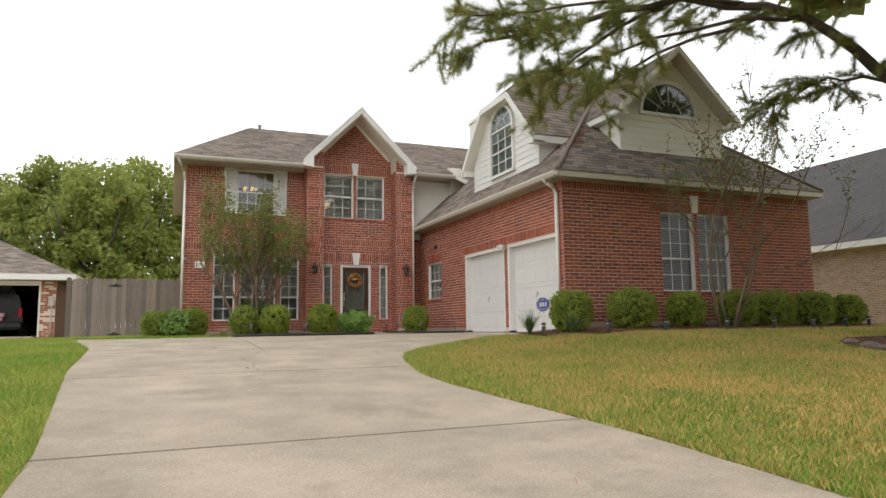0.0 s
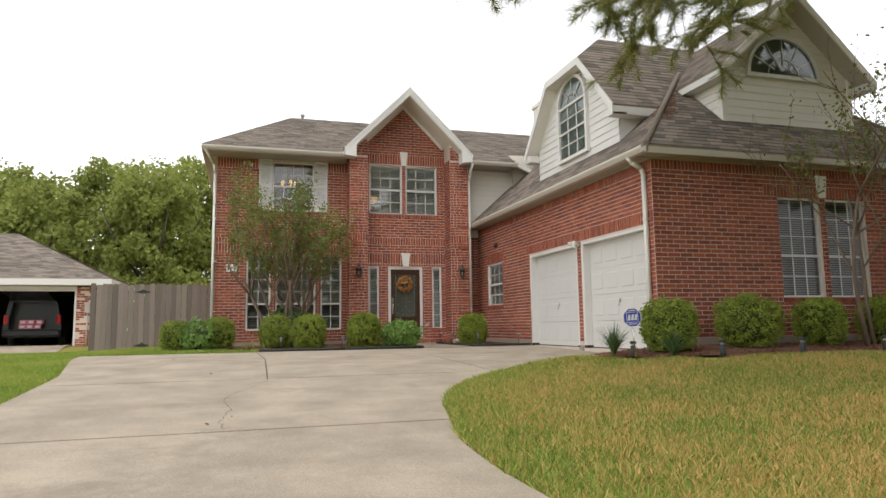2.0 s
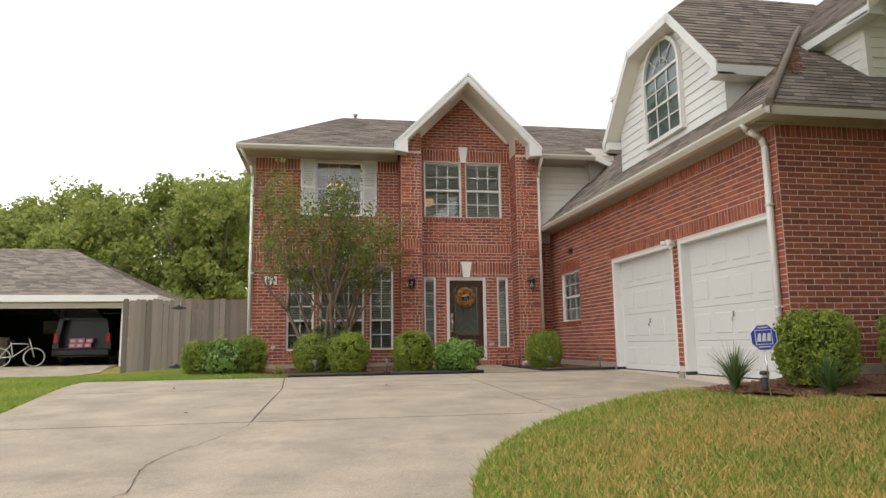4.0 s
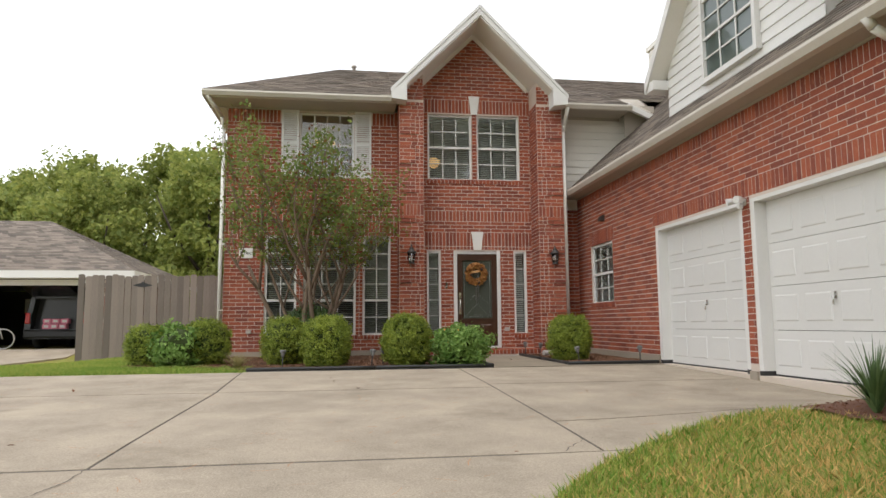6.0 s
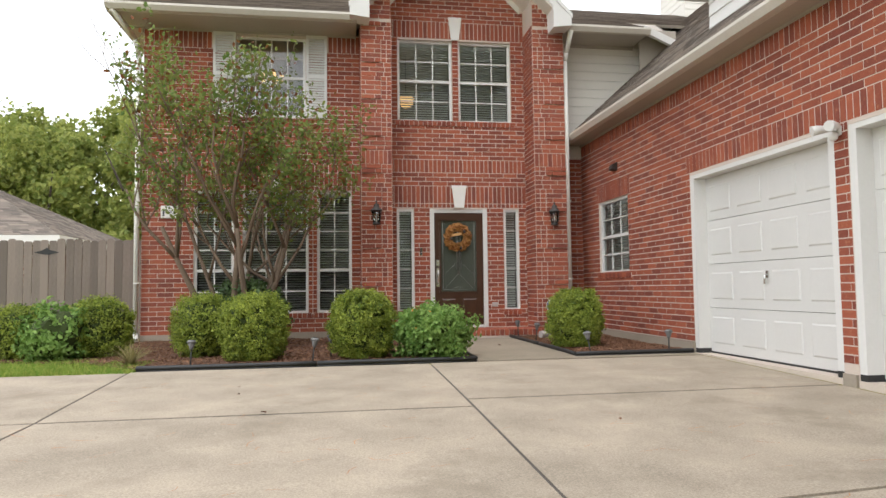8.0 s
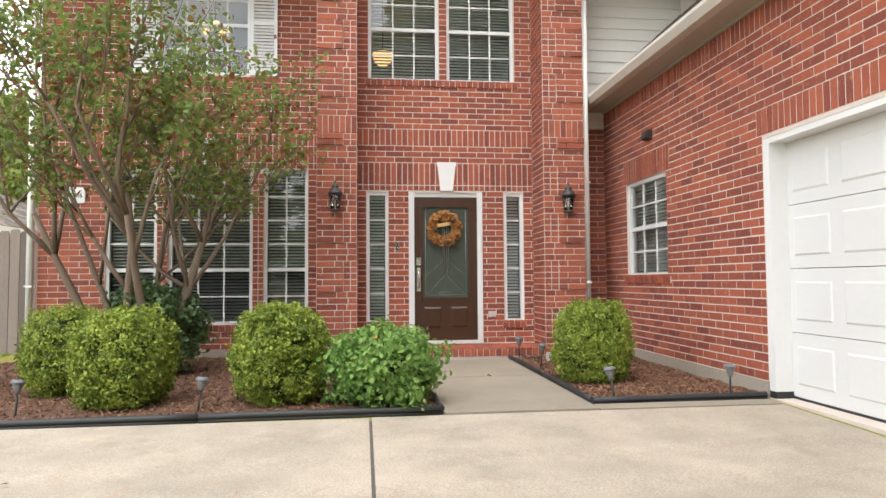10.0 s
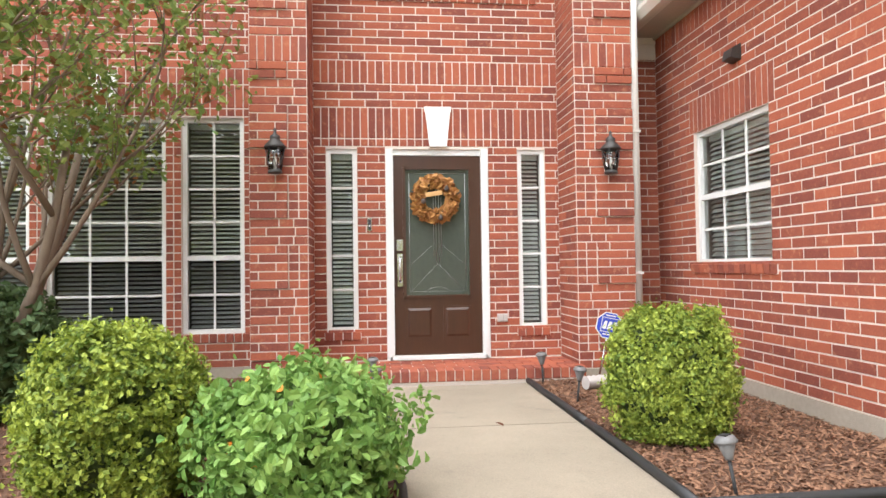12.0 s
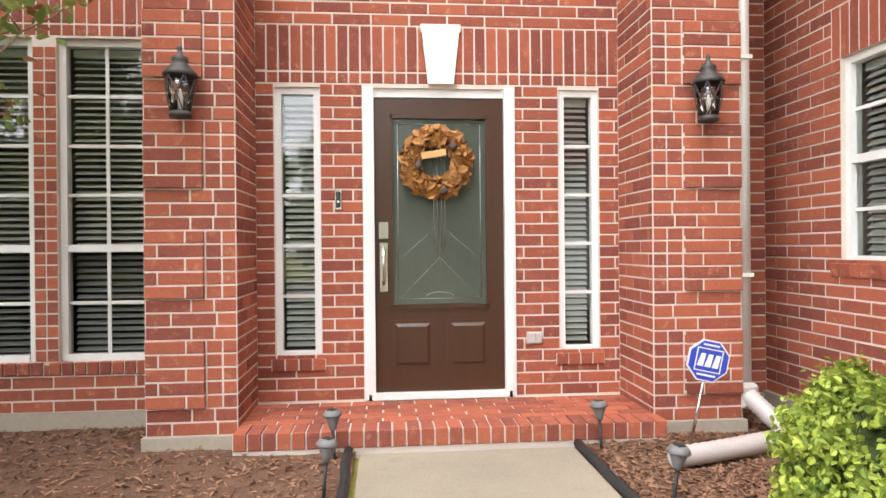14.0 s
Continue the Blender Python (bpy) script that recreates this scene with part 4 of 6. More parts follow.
bm = bmesh.new()
lap(bm, qlim, 4.3, QTZ - 0.1)
ob = part("siding", bm, M_WHITE, dormer2)
ob.matrix_basis = MQ
QT = QTZ + QTH * QS
for s in (-1, 1):
    shingled(dormer2, (QX - QO, QY + s * QEH, QEZ), (11.6, QY + s * QEH, QEZ), (11.6, QY + s * QTH, QTZ), (QX - QO, QY + s * QTH, QTZ))
    shingled(dormer2, (QX - QO, QY + s * QTH, QTZ), (11.6, QY + s * QTH, QTZ), (11.6, QY, QT), (QX + 0.75, QY, QT))
    bm = bmesh.new()
    prism(bm, [(QY + s * QTH, QTZ + 0.015), (QY + s * QEH, QEZ + 0.015), (QY + s * QEH, QEZ - 0.20), (QY + s * (QTH - 0.03), QTZ - 0.16)], "x", QX - QO - 0.03, QX - QO - 0.002)
    part("rake_board", bm, M_WHITE, dormer2)
    bm = bmesh.new()
    prism(bm, [(QY + s * QTH, QTZ - 0.13), (QY + s * QEH, QEZ - 0.16), (QY + s * QEH, QEZ - 0.20), (QY + s * QTH, QTZ - 0.17)], "x", QX - QO, QX)
    part("rake_soffit", bm, M_CREAM, dormer2)
    y0, y1 = sorted((QY + s * QEH, QY + s * QH))
    part("eave_box", bbox(QX - QO, 9.6, y0, y1, QEZ - 0.20, QEZ - 0.03), M_WHITE, dormer2)
shingled(dormer2, (QX - QO, QY - QTH, QTZ), (QX - QO, QY + QTH, QTZ), (QX + 0.75, QY, QT), (QX + 0.75, QY, QT))
part("rake_board", bbox(QX - QO - 0.03, QX - QO - 0.002, QY - QTH, QY + QTH, QTZ - 0.16, QTZ + 0.015), M_WHITE, dormer2)
part("rake_soffit", bbox(QX - QO, QX, QY - QTH, QY + QTH, QTZ - 0.16, QTZ - 0.13), M_CREAM, dormer2)
arched("window_8", frame_wing(QX - 0.045, QY), -0.64, 0.66, 4.50, 5.77, 0.62, 4, 4, 3, "tall round-topped grid window in the white dormer")

bm = bmesh.new()
box(bm, 12.25, 13.3, 27.02, 28.3, 6.5, 9.6)
for k in range(18):
    box(bm, 12.24 - 0.004 * (k % 2), 13.31, 27.0, 28.31, 6.52 + 0.17 * k, 6.67 + 0.17 * k)
box(bm, 12.18, 13.37, 26.92, 28.38, 9.6, 9.75)
thing("chimney", "cream sided chimney behind the roof", "chimney", None, bm, M_CREAM, kind="structure")

# ---- doors ----
front_door = thing("door_1", "dark stained wooden front door with leaded glass", "door", MF, kind="structure")
u0, u1, z0, z1 = DOOR
bm = bmesh.new()
box(bm, u0, u0 + 0.075, -0.02, 0.11, z0, z1)
box(bm, u1 - 0.075, u1, -0.02, 0.11, z0, z1)
box(bm, u0 + 0.075, u1 - 0.075, 0.02, 0.11, z1 - 0.06, z1)
box(bm, u0 + 0.02, u0 + 0.05, -0.03, -0.02, z0, z1 - 0.02)
box(bm, u1 - 0.05, u1 - 0.02, -0.03, -0.02, z0, z1 - 0.02)
part("door_frame", bm, M_WHITE, front_door)
part("threshold", bbox(u0 + 0.03, u1 - 0.03, -0.03, 0.1, z0, z0 + 0.04), M_WHITE, front_door)
a, b, c, d = u0 + 0.075, u1 - 0.075, z0 + 0.045, z1 - 0.065
G0, G1, H0, H1 = a + 0.115, b - 0.115, c + 0.60, d - 0.13
bm = bmesh.new()
box(bm, a, G0, 0.03, 0.075, c, d)
box(bm, G1, b, 0.03, 0.075, c, d)
box(bm, G0, G1, 0.03, 0.075, H1, d)
box(bm, G0, G1, 0.03, 0.075, c, H0)
leaf = part("door_leaf", bm, M_WOOD, front_door)
bm = bmesh.new()
for p, q, r, s in ((G0 - 0.02, G0 + 0.012, H0 - 0.02, H1 + 0.02), (G1 - 0.012, G1 + 0.02, H0 - 0.02, H1 + 0.02), (G0, G1, H1 - 0.012, H1 + 0.02), (G0, G1, H0 - 0.02, H0 + 0.012)):
    box(bm, p, q, 0.018, 0.034, r, s)
part("glass_moulding", bm, M_WOOD, front_door)
for p0, p1 in ((G0 + 0.0, (a + b) / 2 - 0.05), ((a + b) / 2 + 0.05, G1)):
    bm = bmesh.new()
    box(bm, p0, p1, 0.026, 0.04, c + 0.16, c + 0.50)
    v = box(bm, p0 + 0.045, p1 - 0.045, 0.014, 0.03, c + 0.205, c + 0.455)
    for q in v[:]:
        if q.co.y > 0.02:
            q.co.x += -0.03 if q.co.x < (p0 + p1) / 2 else 0.03
            q.co.z += -0.03 if q.co.z < c + 0.33 else 0.03
    part("raised_panel", bm, M_WOOD, leaf)
M_DGLASS = mat("frosted_leaded_glass", (0.085, 0.095, 0.075), (0.05, 0.06, 0.05), rough=0.12, scale=3, fine=20, bump=0.15, bump_scale=25, spec=0.7)
pane = part("glass", bbox(G0, G1, 0.045, 0.055, H0, H1), M_DGLASS, front_door, "dark frosted glass with lead lines")
M_LEAD = mat("lead_came", (0.45, 0.46, 0.45), (0.36, 0.37, 0.36), rough=0.35, metal=0.7, bump=0)
gm = (G0 + G1) / 2
for pts in ([(G0 + 0.05, H0 + 0.05), (G0 + 0.05, H1 - 0.05)], [(G1 - 0.05, H0 + 0.05), (G1 - 0.05, H1 - 0.05)], [(G0 + 0.05, H0 + 0.05), (G1 - 0.05, H0 + 0.05)], [(G0 + 0.05, H1 - 0.05), (G1 - 0.05, H1 - 0.05)],
            [(gm - 0.04, H0 + 0.42), (gm - 0.04, H1 - 0.3)], [(gm - 0.015, H0 + 0.34), (gm - 0.015, H1 - 0.2)], [(gm + 0.015, H0 + 0.34), (gm + 0.015, H1 - 0.2)], [(gm + 0.04, H0 + 0.42), (gm + 0.04, H1 - 0.3)],
            [(gm + 0.10 * math.cos(k * 0.314), H0 + 0.06 + 0.035 * math.sin(k * 0.314)) for k in range(11)],
            [(gm - 0.03, H0 + 0.55), (G0 + 0.05, H0 + 0.32)], [(gm + 0.03, H0 + 0.55), (G1 - 0.05, H0 + 0.32)], [(gm, H0 + 0.34), (G0 + 0.07, H0 + 0.06)], [(gm, H0 + 0.34), (G1 - 0.07, H0 + 0.06)]):
    bm = bmesh.new()
    tube(bm, [(p[0], 0.044, p[1]) for p in pts], 0.0035 if pts[0][0] == pts[-1][0] else 0.0016, 4)
    part("lead_line", bm, M_LEAD, pane)
bm = bmesh.new()
box(bm, a + 0.03, a + 0.095, 0.012, 0.03, 1.27, 1.385)
tube(bm, [(a + 0.062, 0.014, 1.33), (a + 0.062, -0.004, 1.33)], 0.026, 10)
part("deadbolt", bm, M_CHROME, front_door, "satin nickel keyed deadbolt")
bm = bmesh.new()
box(bm, a + 0.035, a + 0.09, 0.012, 0.03, 0.90, 1.24)
tube(bm, [(a + 0.062, 0.012, 1.2), (a + 0.062, -0.04, 1.18), (a + 0.062, -0.055, 1.1), (a + 0.062, -0.04, 1.0), (a + 0.062, 0.012, 0.95)], 0.012, 8)
box(bm, a + 0.048, a + 0.076, -0.03, 0.012, 1.17, 1.185)
part("door_handle", bm, M_CHROME, front_door, "satin nickel grip handle")


def garage_door(name, m, u0, u1, z1):
    """A sectional door with raised panels in a deep white frame."""
    g = thing(name, "white sectional garage door with embossed panels", "garage door", m, kind="structure")
    bm = bmesh.new()
    f = 0.085
    box(bm, u0, u0 + f, 0.004, 0.24, 0.06, z1)
    box(bm, u1 - f, u1, 0.004, 0.24, 0.06, z1)
    box(bm, u0 + f, u1 - f, 0.004, 0.24, z1 - 0.05, z1)
    part("door_frame", bm, M_WHITE, g)
    bm = bmesh.new()
    box(bm, u0 + 0.004, u0 + f + 0.004, 0.002, 0.2, 0.0, 0.06)
    box(bm, u1 - f - 0.004, u1 - 0.004, 0.002, 0.2, 0.0, 0.06)
    part("frame_foot", bm, M_BLACK, g)
    a, b, top = u0 + f, u1 - f, z1 - 0.05
    n = 4
    h = (top - 0.02) / n
    for i in range(n):
        lo = 0.02 + i * h
        bm = bmesh.new()
        box(bm, a, b, 0.17, 0.20, lo + 0.003, lo + h - 0.003)
        s = part("section", bm, M_GARAGE, g)
        k = 4
        w = (b - a) / k
        for j in range(k):
            bm = bmesh.new()
            p0, p1, q0, q1 = a + j * w + 0.07, a + (j + 1) * w - 0.07, lo + 0.11, lo + h - 0.11
            v = box(bm, p0, p1, 0.160, 0.171, q0, q1)
            for x in v:
                if x.co.y < 0.165:
                    x.co.x += 0.018 if x.co.x < (p0 + p1) / 2 else -0.018
                    x.co.z += 0.018 if x.co.z < (q0 + q1) / 2 else -0.018
            part("panel", bm, M_GARAGE, s)
    bm = bmesh.new()
    um = (a + b) / 2
    tube(bm, [(um, 0.165, 0.98), (um, 0.13, 0.97), (um + 0.0, 0.125, 0.87)], 0.012, 8)
    box(bm, um - 0.02, um + 0.02, 0.155, 0.17, 0.94, 1.02)
    part("handle", bm, M_CHROME, g)
    part("bottom_seal", bbox(a, b, 0.168, 0.2, 0.0, 0.02), M_BLACK, g)
    return g


for k, (p, q, lo, hi) in enumerate(GARAGE):
    garage_door("door_%d" % (k + 2), MW, p, q, hi)

# porch
porch = thing("porch", "low red brick porch step at the front door", "porch", kind="structure")
part("mortar_bed", bbox(4.06, 6.64, 22.2, FRONT, -0.1, 0.135), M_MORTAR, porch)
rnd = random.Random(3)
u, rows = 4.06, []
n = 31
for i in range(n):
    b = new("brick", UNIT_BRICK)
    b.parent = porch
    w = (6.64 - 4.06) / n
    b.matrix_basis = Matrix.LocRotScale((4.06 + (i + 0.5) * w, 22.192, 0.095), Euler((0, 0, rnd.uniform(-0.02, 0.02))), (w - JOINT, 1.0, 0.1))
    t = new("brick", UNIT_BRICK)
    t.parent = porch
    t.matrix_basis = Matrix.LocRotScale((4.06 + (i + 0.5) * w, 22.29, 0.142 + rnd.uniform(0, 0.002)), Euler((radians(-90), 0, 0)), (w - JOINT, 1.0, 0.19))
for r in range(5):
    y = 22.44 + r * 0.107
    k = 0
    x = 4.06 - (0.11 if r % 2 else 0)
    while x < 6.62:
        a, b = max(x, 4.06), min(x + 0.215, 6.64)
        if b - a > 0.03:
            t = new("brick", UNIT_BRICK)
            t.parent = porch
            t.matrix_basis = Matrix.LocRotScale(((a + b) / 2, y, 0.140 + rnd.uniform(0, 0.002)), Euler((radians(-90), 0, 0)), (b - a - JOINT, 1.0, 0.095))
        x += 0.215

# ---- plants ----
LEAF_BOX = leafy("boxwood_leaves", (0.075, 0.13, 0.016), (0.42, 0.48, 0.075), 0.24, scale=4.0)
LEAF_LAN = leafy("lantana_leaves", (0.10, 0.21, 0.04), (0.29, 0.43, 0.11), 0.3)
LEAF_MYR = leafy("myrtle_leaves", (0.11, 0.19, 0.042), (0.29, 0.33, 0.085), 0.4)
LEAF_RED = leafy("turning_leaves", (0.20, 0.07, 0.03), (0.26, 0.13, 0.04), 0.4)
LEAF_FAR = leafy("far_tree_leaves", (0.17, 0.23, 0.055), (0.42, 0.44, 0.12), 0.5)
LEAF_DARK = leafy("dark_shrub_leaves", (0.055, 0.10, 0.032), (0.17, 0.25, 0.10), 0.25)
NEEDLE = leafy("pine_needles", (0.16, 0.23, 0.06), (0.40, 0.35, 0.13), 0.5)
GRASS = leafy("lawn_grass", (0.16, 0.29, 0.04), (0.68, 0.44, 0.17), 0.3, 0.7, 0.7, 1.8, 1.7)
GRASS_GREEN = leafy("green_grass", (0.15, 0.29, 0.035), (0.42, 0.44, 0.10), 0.3, 0.7, 0.6, 1.8, 1.2)
M_BARK = mat("pale_smooth_bark", (0.24, 0.17, 0.115), (0.12, 0.085, 0.06), rough=0.85, scale=4, fine=30, stretch=(1, 1, 0.3), bump=0.3)
M_PINEBARK = mat("pine_bark", (0.10, 0.075, 0.06), (0.05, 0.038, 0.032), rough=0.95, scale=5, fine=40, bump=0.8, bump_scale=30)
# dark colour stands in for the shade deep between a shrub's leaves
M_CORE_SHADE = mat("shrub_inner_shade", (0.06, 0.085, 0.02), (0.035, 0.05, 0.014), rough=0.95, bump=0.6, bump_scale=40)


def leaves(name, pts, nrm, size, material, parent, seed=0, long=1.6, tilt=0.9):
    """A crowd of small folded leaves at points, turned about the given normals."""
    g = np.random.default_rng(seed)
    n = len(pts)
    d = nrm + g.normal(0, tilt, (n, 3))
    d /= np.linalg.norm(d, axis=1)[:, None] + 1e-9
    a = np.cross(d, g.normal(0, 1, (n, 3)))
    a /= np.linalg.norm(a, axis=1)[:, None] + 1e-9
    b = np.cross(d, a)
    s = size * g.uniform(0.6, 1.3, (n, 1))
    tip, side = a * s * long / 2, b * s / 2
    fold = d * s * 0.16
    v = np.stack([pts - tip, pts - tip * 0.35 + side + fold, pts + tip * 0.45 + side * 0.75 + fold, pts + tip - fold * 0.6, pts + tip * 0.45 - side * 0.75 + fold, pts - tip * 0.35 - side + fold], 1).reshape(-1, 3)
    q = np.arange(n)[:, None] * 6
    f = np.concatenate([q + np.array([[0, 1, 2, 3]]), q + np.array([[0, 3, 4, 5]])], 1).reshape(-1, 4)
    return soup(name, v.tolist(), f.tolist(), material, parent)


def tufts(seed, n, r, h, square, count, loose, fuzz):
    """Leaf points gathered in tufts over a shrub's outline, some standing out, some sunk."""
    c, d = hull(seed, count, r, h, square)
    g = np.random.default_rng(seed + 500)
    mid = np.array([0, 0, h / 2])
    c = mid + (c - mid) * (1 - 0.02 + loose * g.normal(0, 1, (count, 1)))
    k = g.integers(0, count, n)
    p = c[k] + g.normal(0, fuzz, (n, 3))
    p[:, 2] = np.maximum(p[:, 2], 0.03 + 0.02 * g.random(n))
    return p, d[k]


def hull(seed, n, r, h, square=3.2):
    """Points and normals on a bumpy clipped-shrub outline standing on the ground."""
    g = np.random.default_rng(seed)
    d = g.normal(0, 1, (n, 3))
    d /= np.linalg.norm(d, axis=1)[:, None]
    k = (np.abs(d) ** square).sum(1) ** (-1 / square)
    wob = np.array([noise.noise(Vector(x) * 3.1 + Vector((seed, 0, 0))) for x in d]) * 0.09 + np.array([noise.noise(Vector(x) * 8 + Vector((seed, 5, 0))) for x in d]) * 0.05
    p = d * (k * (1 + 1.3 * wob))[:, None] * np.array([r, r, h / 2]) * (1.02 - 0.20 * g.random((n, 1)) ** 1.5)
    p[:, 2] += h / 2
    return p, d


def shrub(name, x, y, r, h, label, seed=1, n=5000, size=0.03, material=None, z=None, group="", square=2.9, category="shrub", count=900, loose=0.024, fuzz=0.024):
    s = thing(name, label, category, pose(x, y, float(land(x, y)) if z is None else z, 0, 0, seed * 37), group=group)
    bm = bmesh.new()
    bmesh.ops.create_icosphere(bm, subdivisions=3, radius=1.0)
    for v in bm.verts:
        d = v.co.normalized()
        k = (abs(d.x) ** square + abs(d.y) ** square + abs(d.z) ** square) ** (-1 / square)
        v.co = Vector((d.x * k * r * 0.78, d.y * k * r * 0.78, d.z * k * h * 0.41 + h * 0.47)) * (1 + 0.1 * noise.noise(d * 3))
    part("core", bm, M_CORE_SHADE, s)
    p, d = tufts(seed, n, r, h, square, count, loose, fuzz)
    leaves("foliage", p, d * 0.9, size, material or LEAF_BOX, s, seed, 1.5, 0.8)
    bm = bmesh.new()
    for i in range(4):
        t = i * 1.6
        tube(bm, [(0.05 * math.cos(t), 0.05 * math.sin(t), -0.04), (0.12 * math.cos(t), 0.12 * math.sin(t), h * 0.4)], [0.018, 0.01], 5)
    part("stem", bm, M_PINEBARK, s)
    return s


BOXL = "clipped rounded boxwood shrub with yellow-green top in mulch"
for i, (x, y, r, h, n) in enumerate(((1.37, 20.1, 0.345, 0.80, 12000), (2.12, 19.42, 0.375, 0.81, 24000), (3.44, 19.38, 0.37, 0.82, 30000), (6.49, 20.1, 0.355, 0.80, 30000), (-0.95, 20.35, 0.33, 0.70, 9000), (0.02, 20.4, 0.365, 0.78, 12000))):
    shrub("boxwood_shrub", x, y, r, h, BOXL, i + 1, n, 0.019, group="boxwoods at the house front", z=0.0)
for i, (x, y, r, h) in enumerate(((7.08, 12.3, 0.40, 0.82), (8.62, 12.3, 0.47, 0.84), (10.08, 12.3, 0.385, 0.79), (11.55, 12.3, 0.42, 0.82), (12.8, 12.35, 0.42, 0.82), (14.1, 12.4, 0.46, 0.82), (15.35, 12.4, 0.38, 0.74))):
    shrub("boxwood_shrub", x, y, r, h, "clipped round boxwood shrub before the brick street wall", i + 11, 12000, 0.023, group="boxwoods along the street wall")
lantana = shrub("lantana_shrub", 4.30, 19.2, 0.39, 0.62, "loose bright green lantana with a few orange flowers", 31, 9500, 0.035, LEAF_LAN, z=0.0, square=2.3, count=220, loose=0.12, fuzz=0.05)
g = np.random.default_rng(5)
p, d = hull(77, 26, 0.40, 0.63, 2.2)
leaves("flowers", p[p[:, 2] > 0.3], d[p[:, 2] > 0.3], 0.035, mat("orange_flower", (0.75, 0.16, 0.02), (0.8, 0.35, 0.04), rough=0.6, bump=0), lantana, 3, 1.0)["kind"] = "stuff"
shrub("loose_shrub", -0.40, 20.1, 0.40, 0.72, "loose mid-green shrub with thin leaves", 33, 2600, 0.04, LEAF_LAN, z=0.0, square=2.0, count=100, loose=0.14, fuzz=0.05)
shrub("holly_shrub", 1.75, 21.35, 0.55, 0.98, "dark green glossy shrub under the crape myrtle", 35, 4600, 0.045, LEAF_DARK, z=0.0, square=2.1, count=160, loose=0.12, fuzz=0.05)


def blades(name, x, y, n, h, spread, label, seed, material, category="grass plant", width=0.03, droop=0.5):
    s = thing(name, label, category, pose(x, y, float(land(x, y))))
    g = random.Random(seed)
    vs, fs = [], []
    for i in range(n):
        t, lean, hh = g.uniform(0, 6.28), g.uniform(0.1, 1.0) * spread, h * g.uniform(0.6, 1.1)
        dx, dy = math.cos(t), math.sin(t)
        q = len(vs)
        for k in range(4):
            f = k / 3
            out, z = lean * f ** 1.5, hh * (f - droop * lean * f * f)
            w = width * (1 - f) * 0.5 + 0.001
            vs += [(dx * out - dy * w, dy * out + dx * w, z), (dx * out + dy * w, dy * out - dx * w, z)]
        for k in range(3):
            fs.append((q + 2 * k, q + 2 * k + 1, q + 2 * k + 3, q + 2 * k + 2))
    tagged(soup("tuft", vs, fs, material, s), kind="stuff")
    return s


blades("liriope_clump", 6.32, 12.7, 120, 0.55, 0.42, "dark green strappy grass clump beside the garage", 4, LEAF_DARK)
blades("liriope_clump", 6.75, 11.75, 110, 0.42, 0.45, "drooping strappy grass clump in pine straw", 6, LEAF_DARK)
blades("dry_grass_clump", 0.75, 19.2, 130, 0.28, 0.40, "straw-coloured dry ornamental grass at the bed edge", 8, leafy("dry_grass", (0.35, 0.30, 0.13), (0.22, 0.20, 0.08), 0.3), width=0.012)


def limb(bm, p, d, length, r, depth, g, tips, spread=0.55, lift=0.12, bend=0.2, sides=7, rest=None):
    """A branching limb; the ends of its twigs are collected in tips."""
    pts, rad = [Vector(p)], [r]
    d = Vector(d).normalized()
    for i in range(4):
        d = (d + Vector((g.gauss(0, bend), g.gauss(0, bend), g.gauss(lift * 0.5, bend * 0.6)))).normalized()
        pts.append(pts[-1] + d * length / 4)
        rad.append(r * (1 - 0.13 * (i + 1)))
        if depth <= 1:
            tips.append((pts[-1].copy(), d.copy()))
    tube(bm, pts, rad, sides if depth > 1 else 4)
    if depth > 0:
        for k in range(3 if depth > 1 else 4):
            q = pts[g.choice((2, 3, 4))]
            nd = (d + Vector((g.gauss(0, spread), g.gauss(0, spread), g.gauss(lift, spread * 0.6)))).normalized()
            limb(rest or bm, q, nd, length * g.uniform(0.55, 0.8), r * 0.5, depth - 1, g, tips, spread, lift, bend, sides)


def myrtle(x, y, z, stems, height, r, label, seed, n, size, material, extra=None, lean=-0.06):
    t = thing("crape_myrtle", label, "tree", pose(x, y, z))
    g = random.Random(seed)
    tips = []
    twigs = bmesh.new()
    for i in range(stems):
        bm = bmesh.new()
        a = i * 6.283 / stems + g.uniform(-0.4, 0.4)
        p = (0.16 * math.cos(a) * (1 + i % 3 * 0.5), 0.10 * math.sin(a), -0.05)
        d = (0.42 * math.cos(a) + lean, 0.25 * math.sin(a), 1)
        limb(bm, p, d, height * g.uniform(0.42, 0.52), r * g.uniform(0.75, 1.1), 3, g, tips, 0.62, 0.20, 0.10, rest=twigs)
        part("stem", bm, M_BARK, t)
    tagged(part("branchwork", twigs, M_BARK, t), kind="stuff")
    q = np.random.default_rng(seed)
    tp = np.array([p[0] for p in tips])
    ok = (tp[:, 2] > height * 0.42) & (tp[:, 0] > -1.45)
    tp = tp[ok]
    pick = tp[q.integers(0, len(tp), n)] + q.normal(0, 0.085, (n, 3))
    leaves("foliage", pick, np.tile([0.0, 0.0, 0.6], (n, 1)), size, material, t, seed, 1.7, 1.0)
    if extra:
        m = n // 6
        pick = tp[q.integers(0, len(tp), m)] + q.normal(0, 0.10, (m, 3))
        leaves("turning_foliage", pick, np.tile([0.0, 0.0, 0.6], (m, 1)), size, extra, t, seed + 1, 1.7, 1.0)
    return t


myrtle(1.66, 21.2, 0.0, 7, 4.5, 0.055, "multi-stemmed crape myrtle with thin green and reddish leaves", 12, 8600, 0.043, LEAF_MYR, LEAF_RED)
myrtle(11.05, 12.0, 0.1, 4, 5.4, 0.04, "nearly bare crape myrtle before the street wall", 21, 1500, 0.042, LEAF_MYR, LEAF_RED, 0.22)


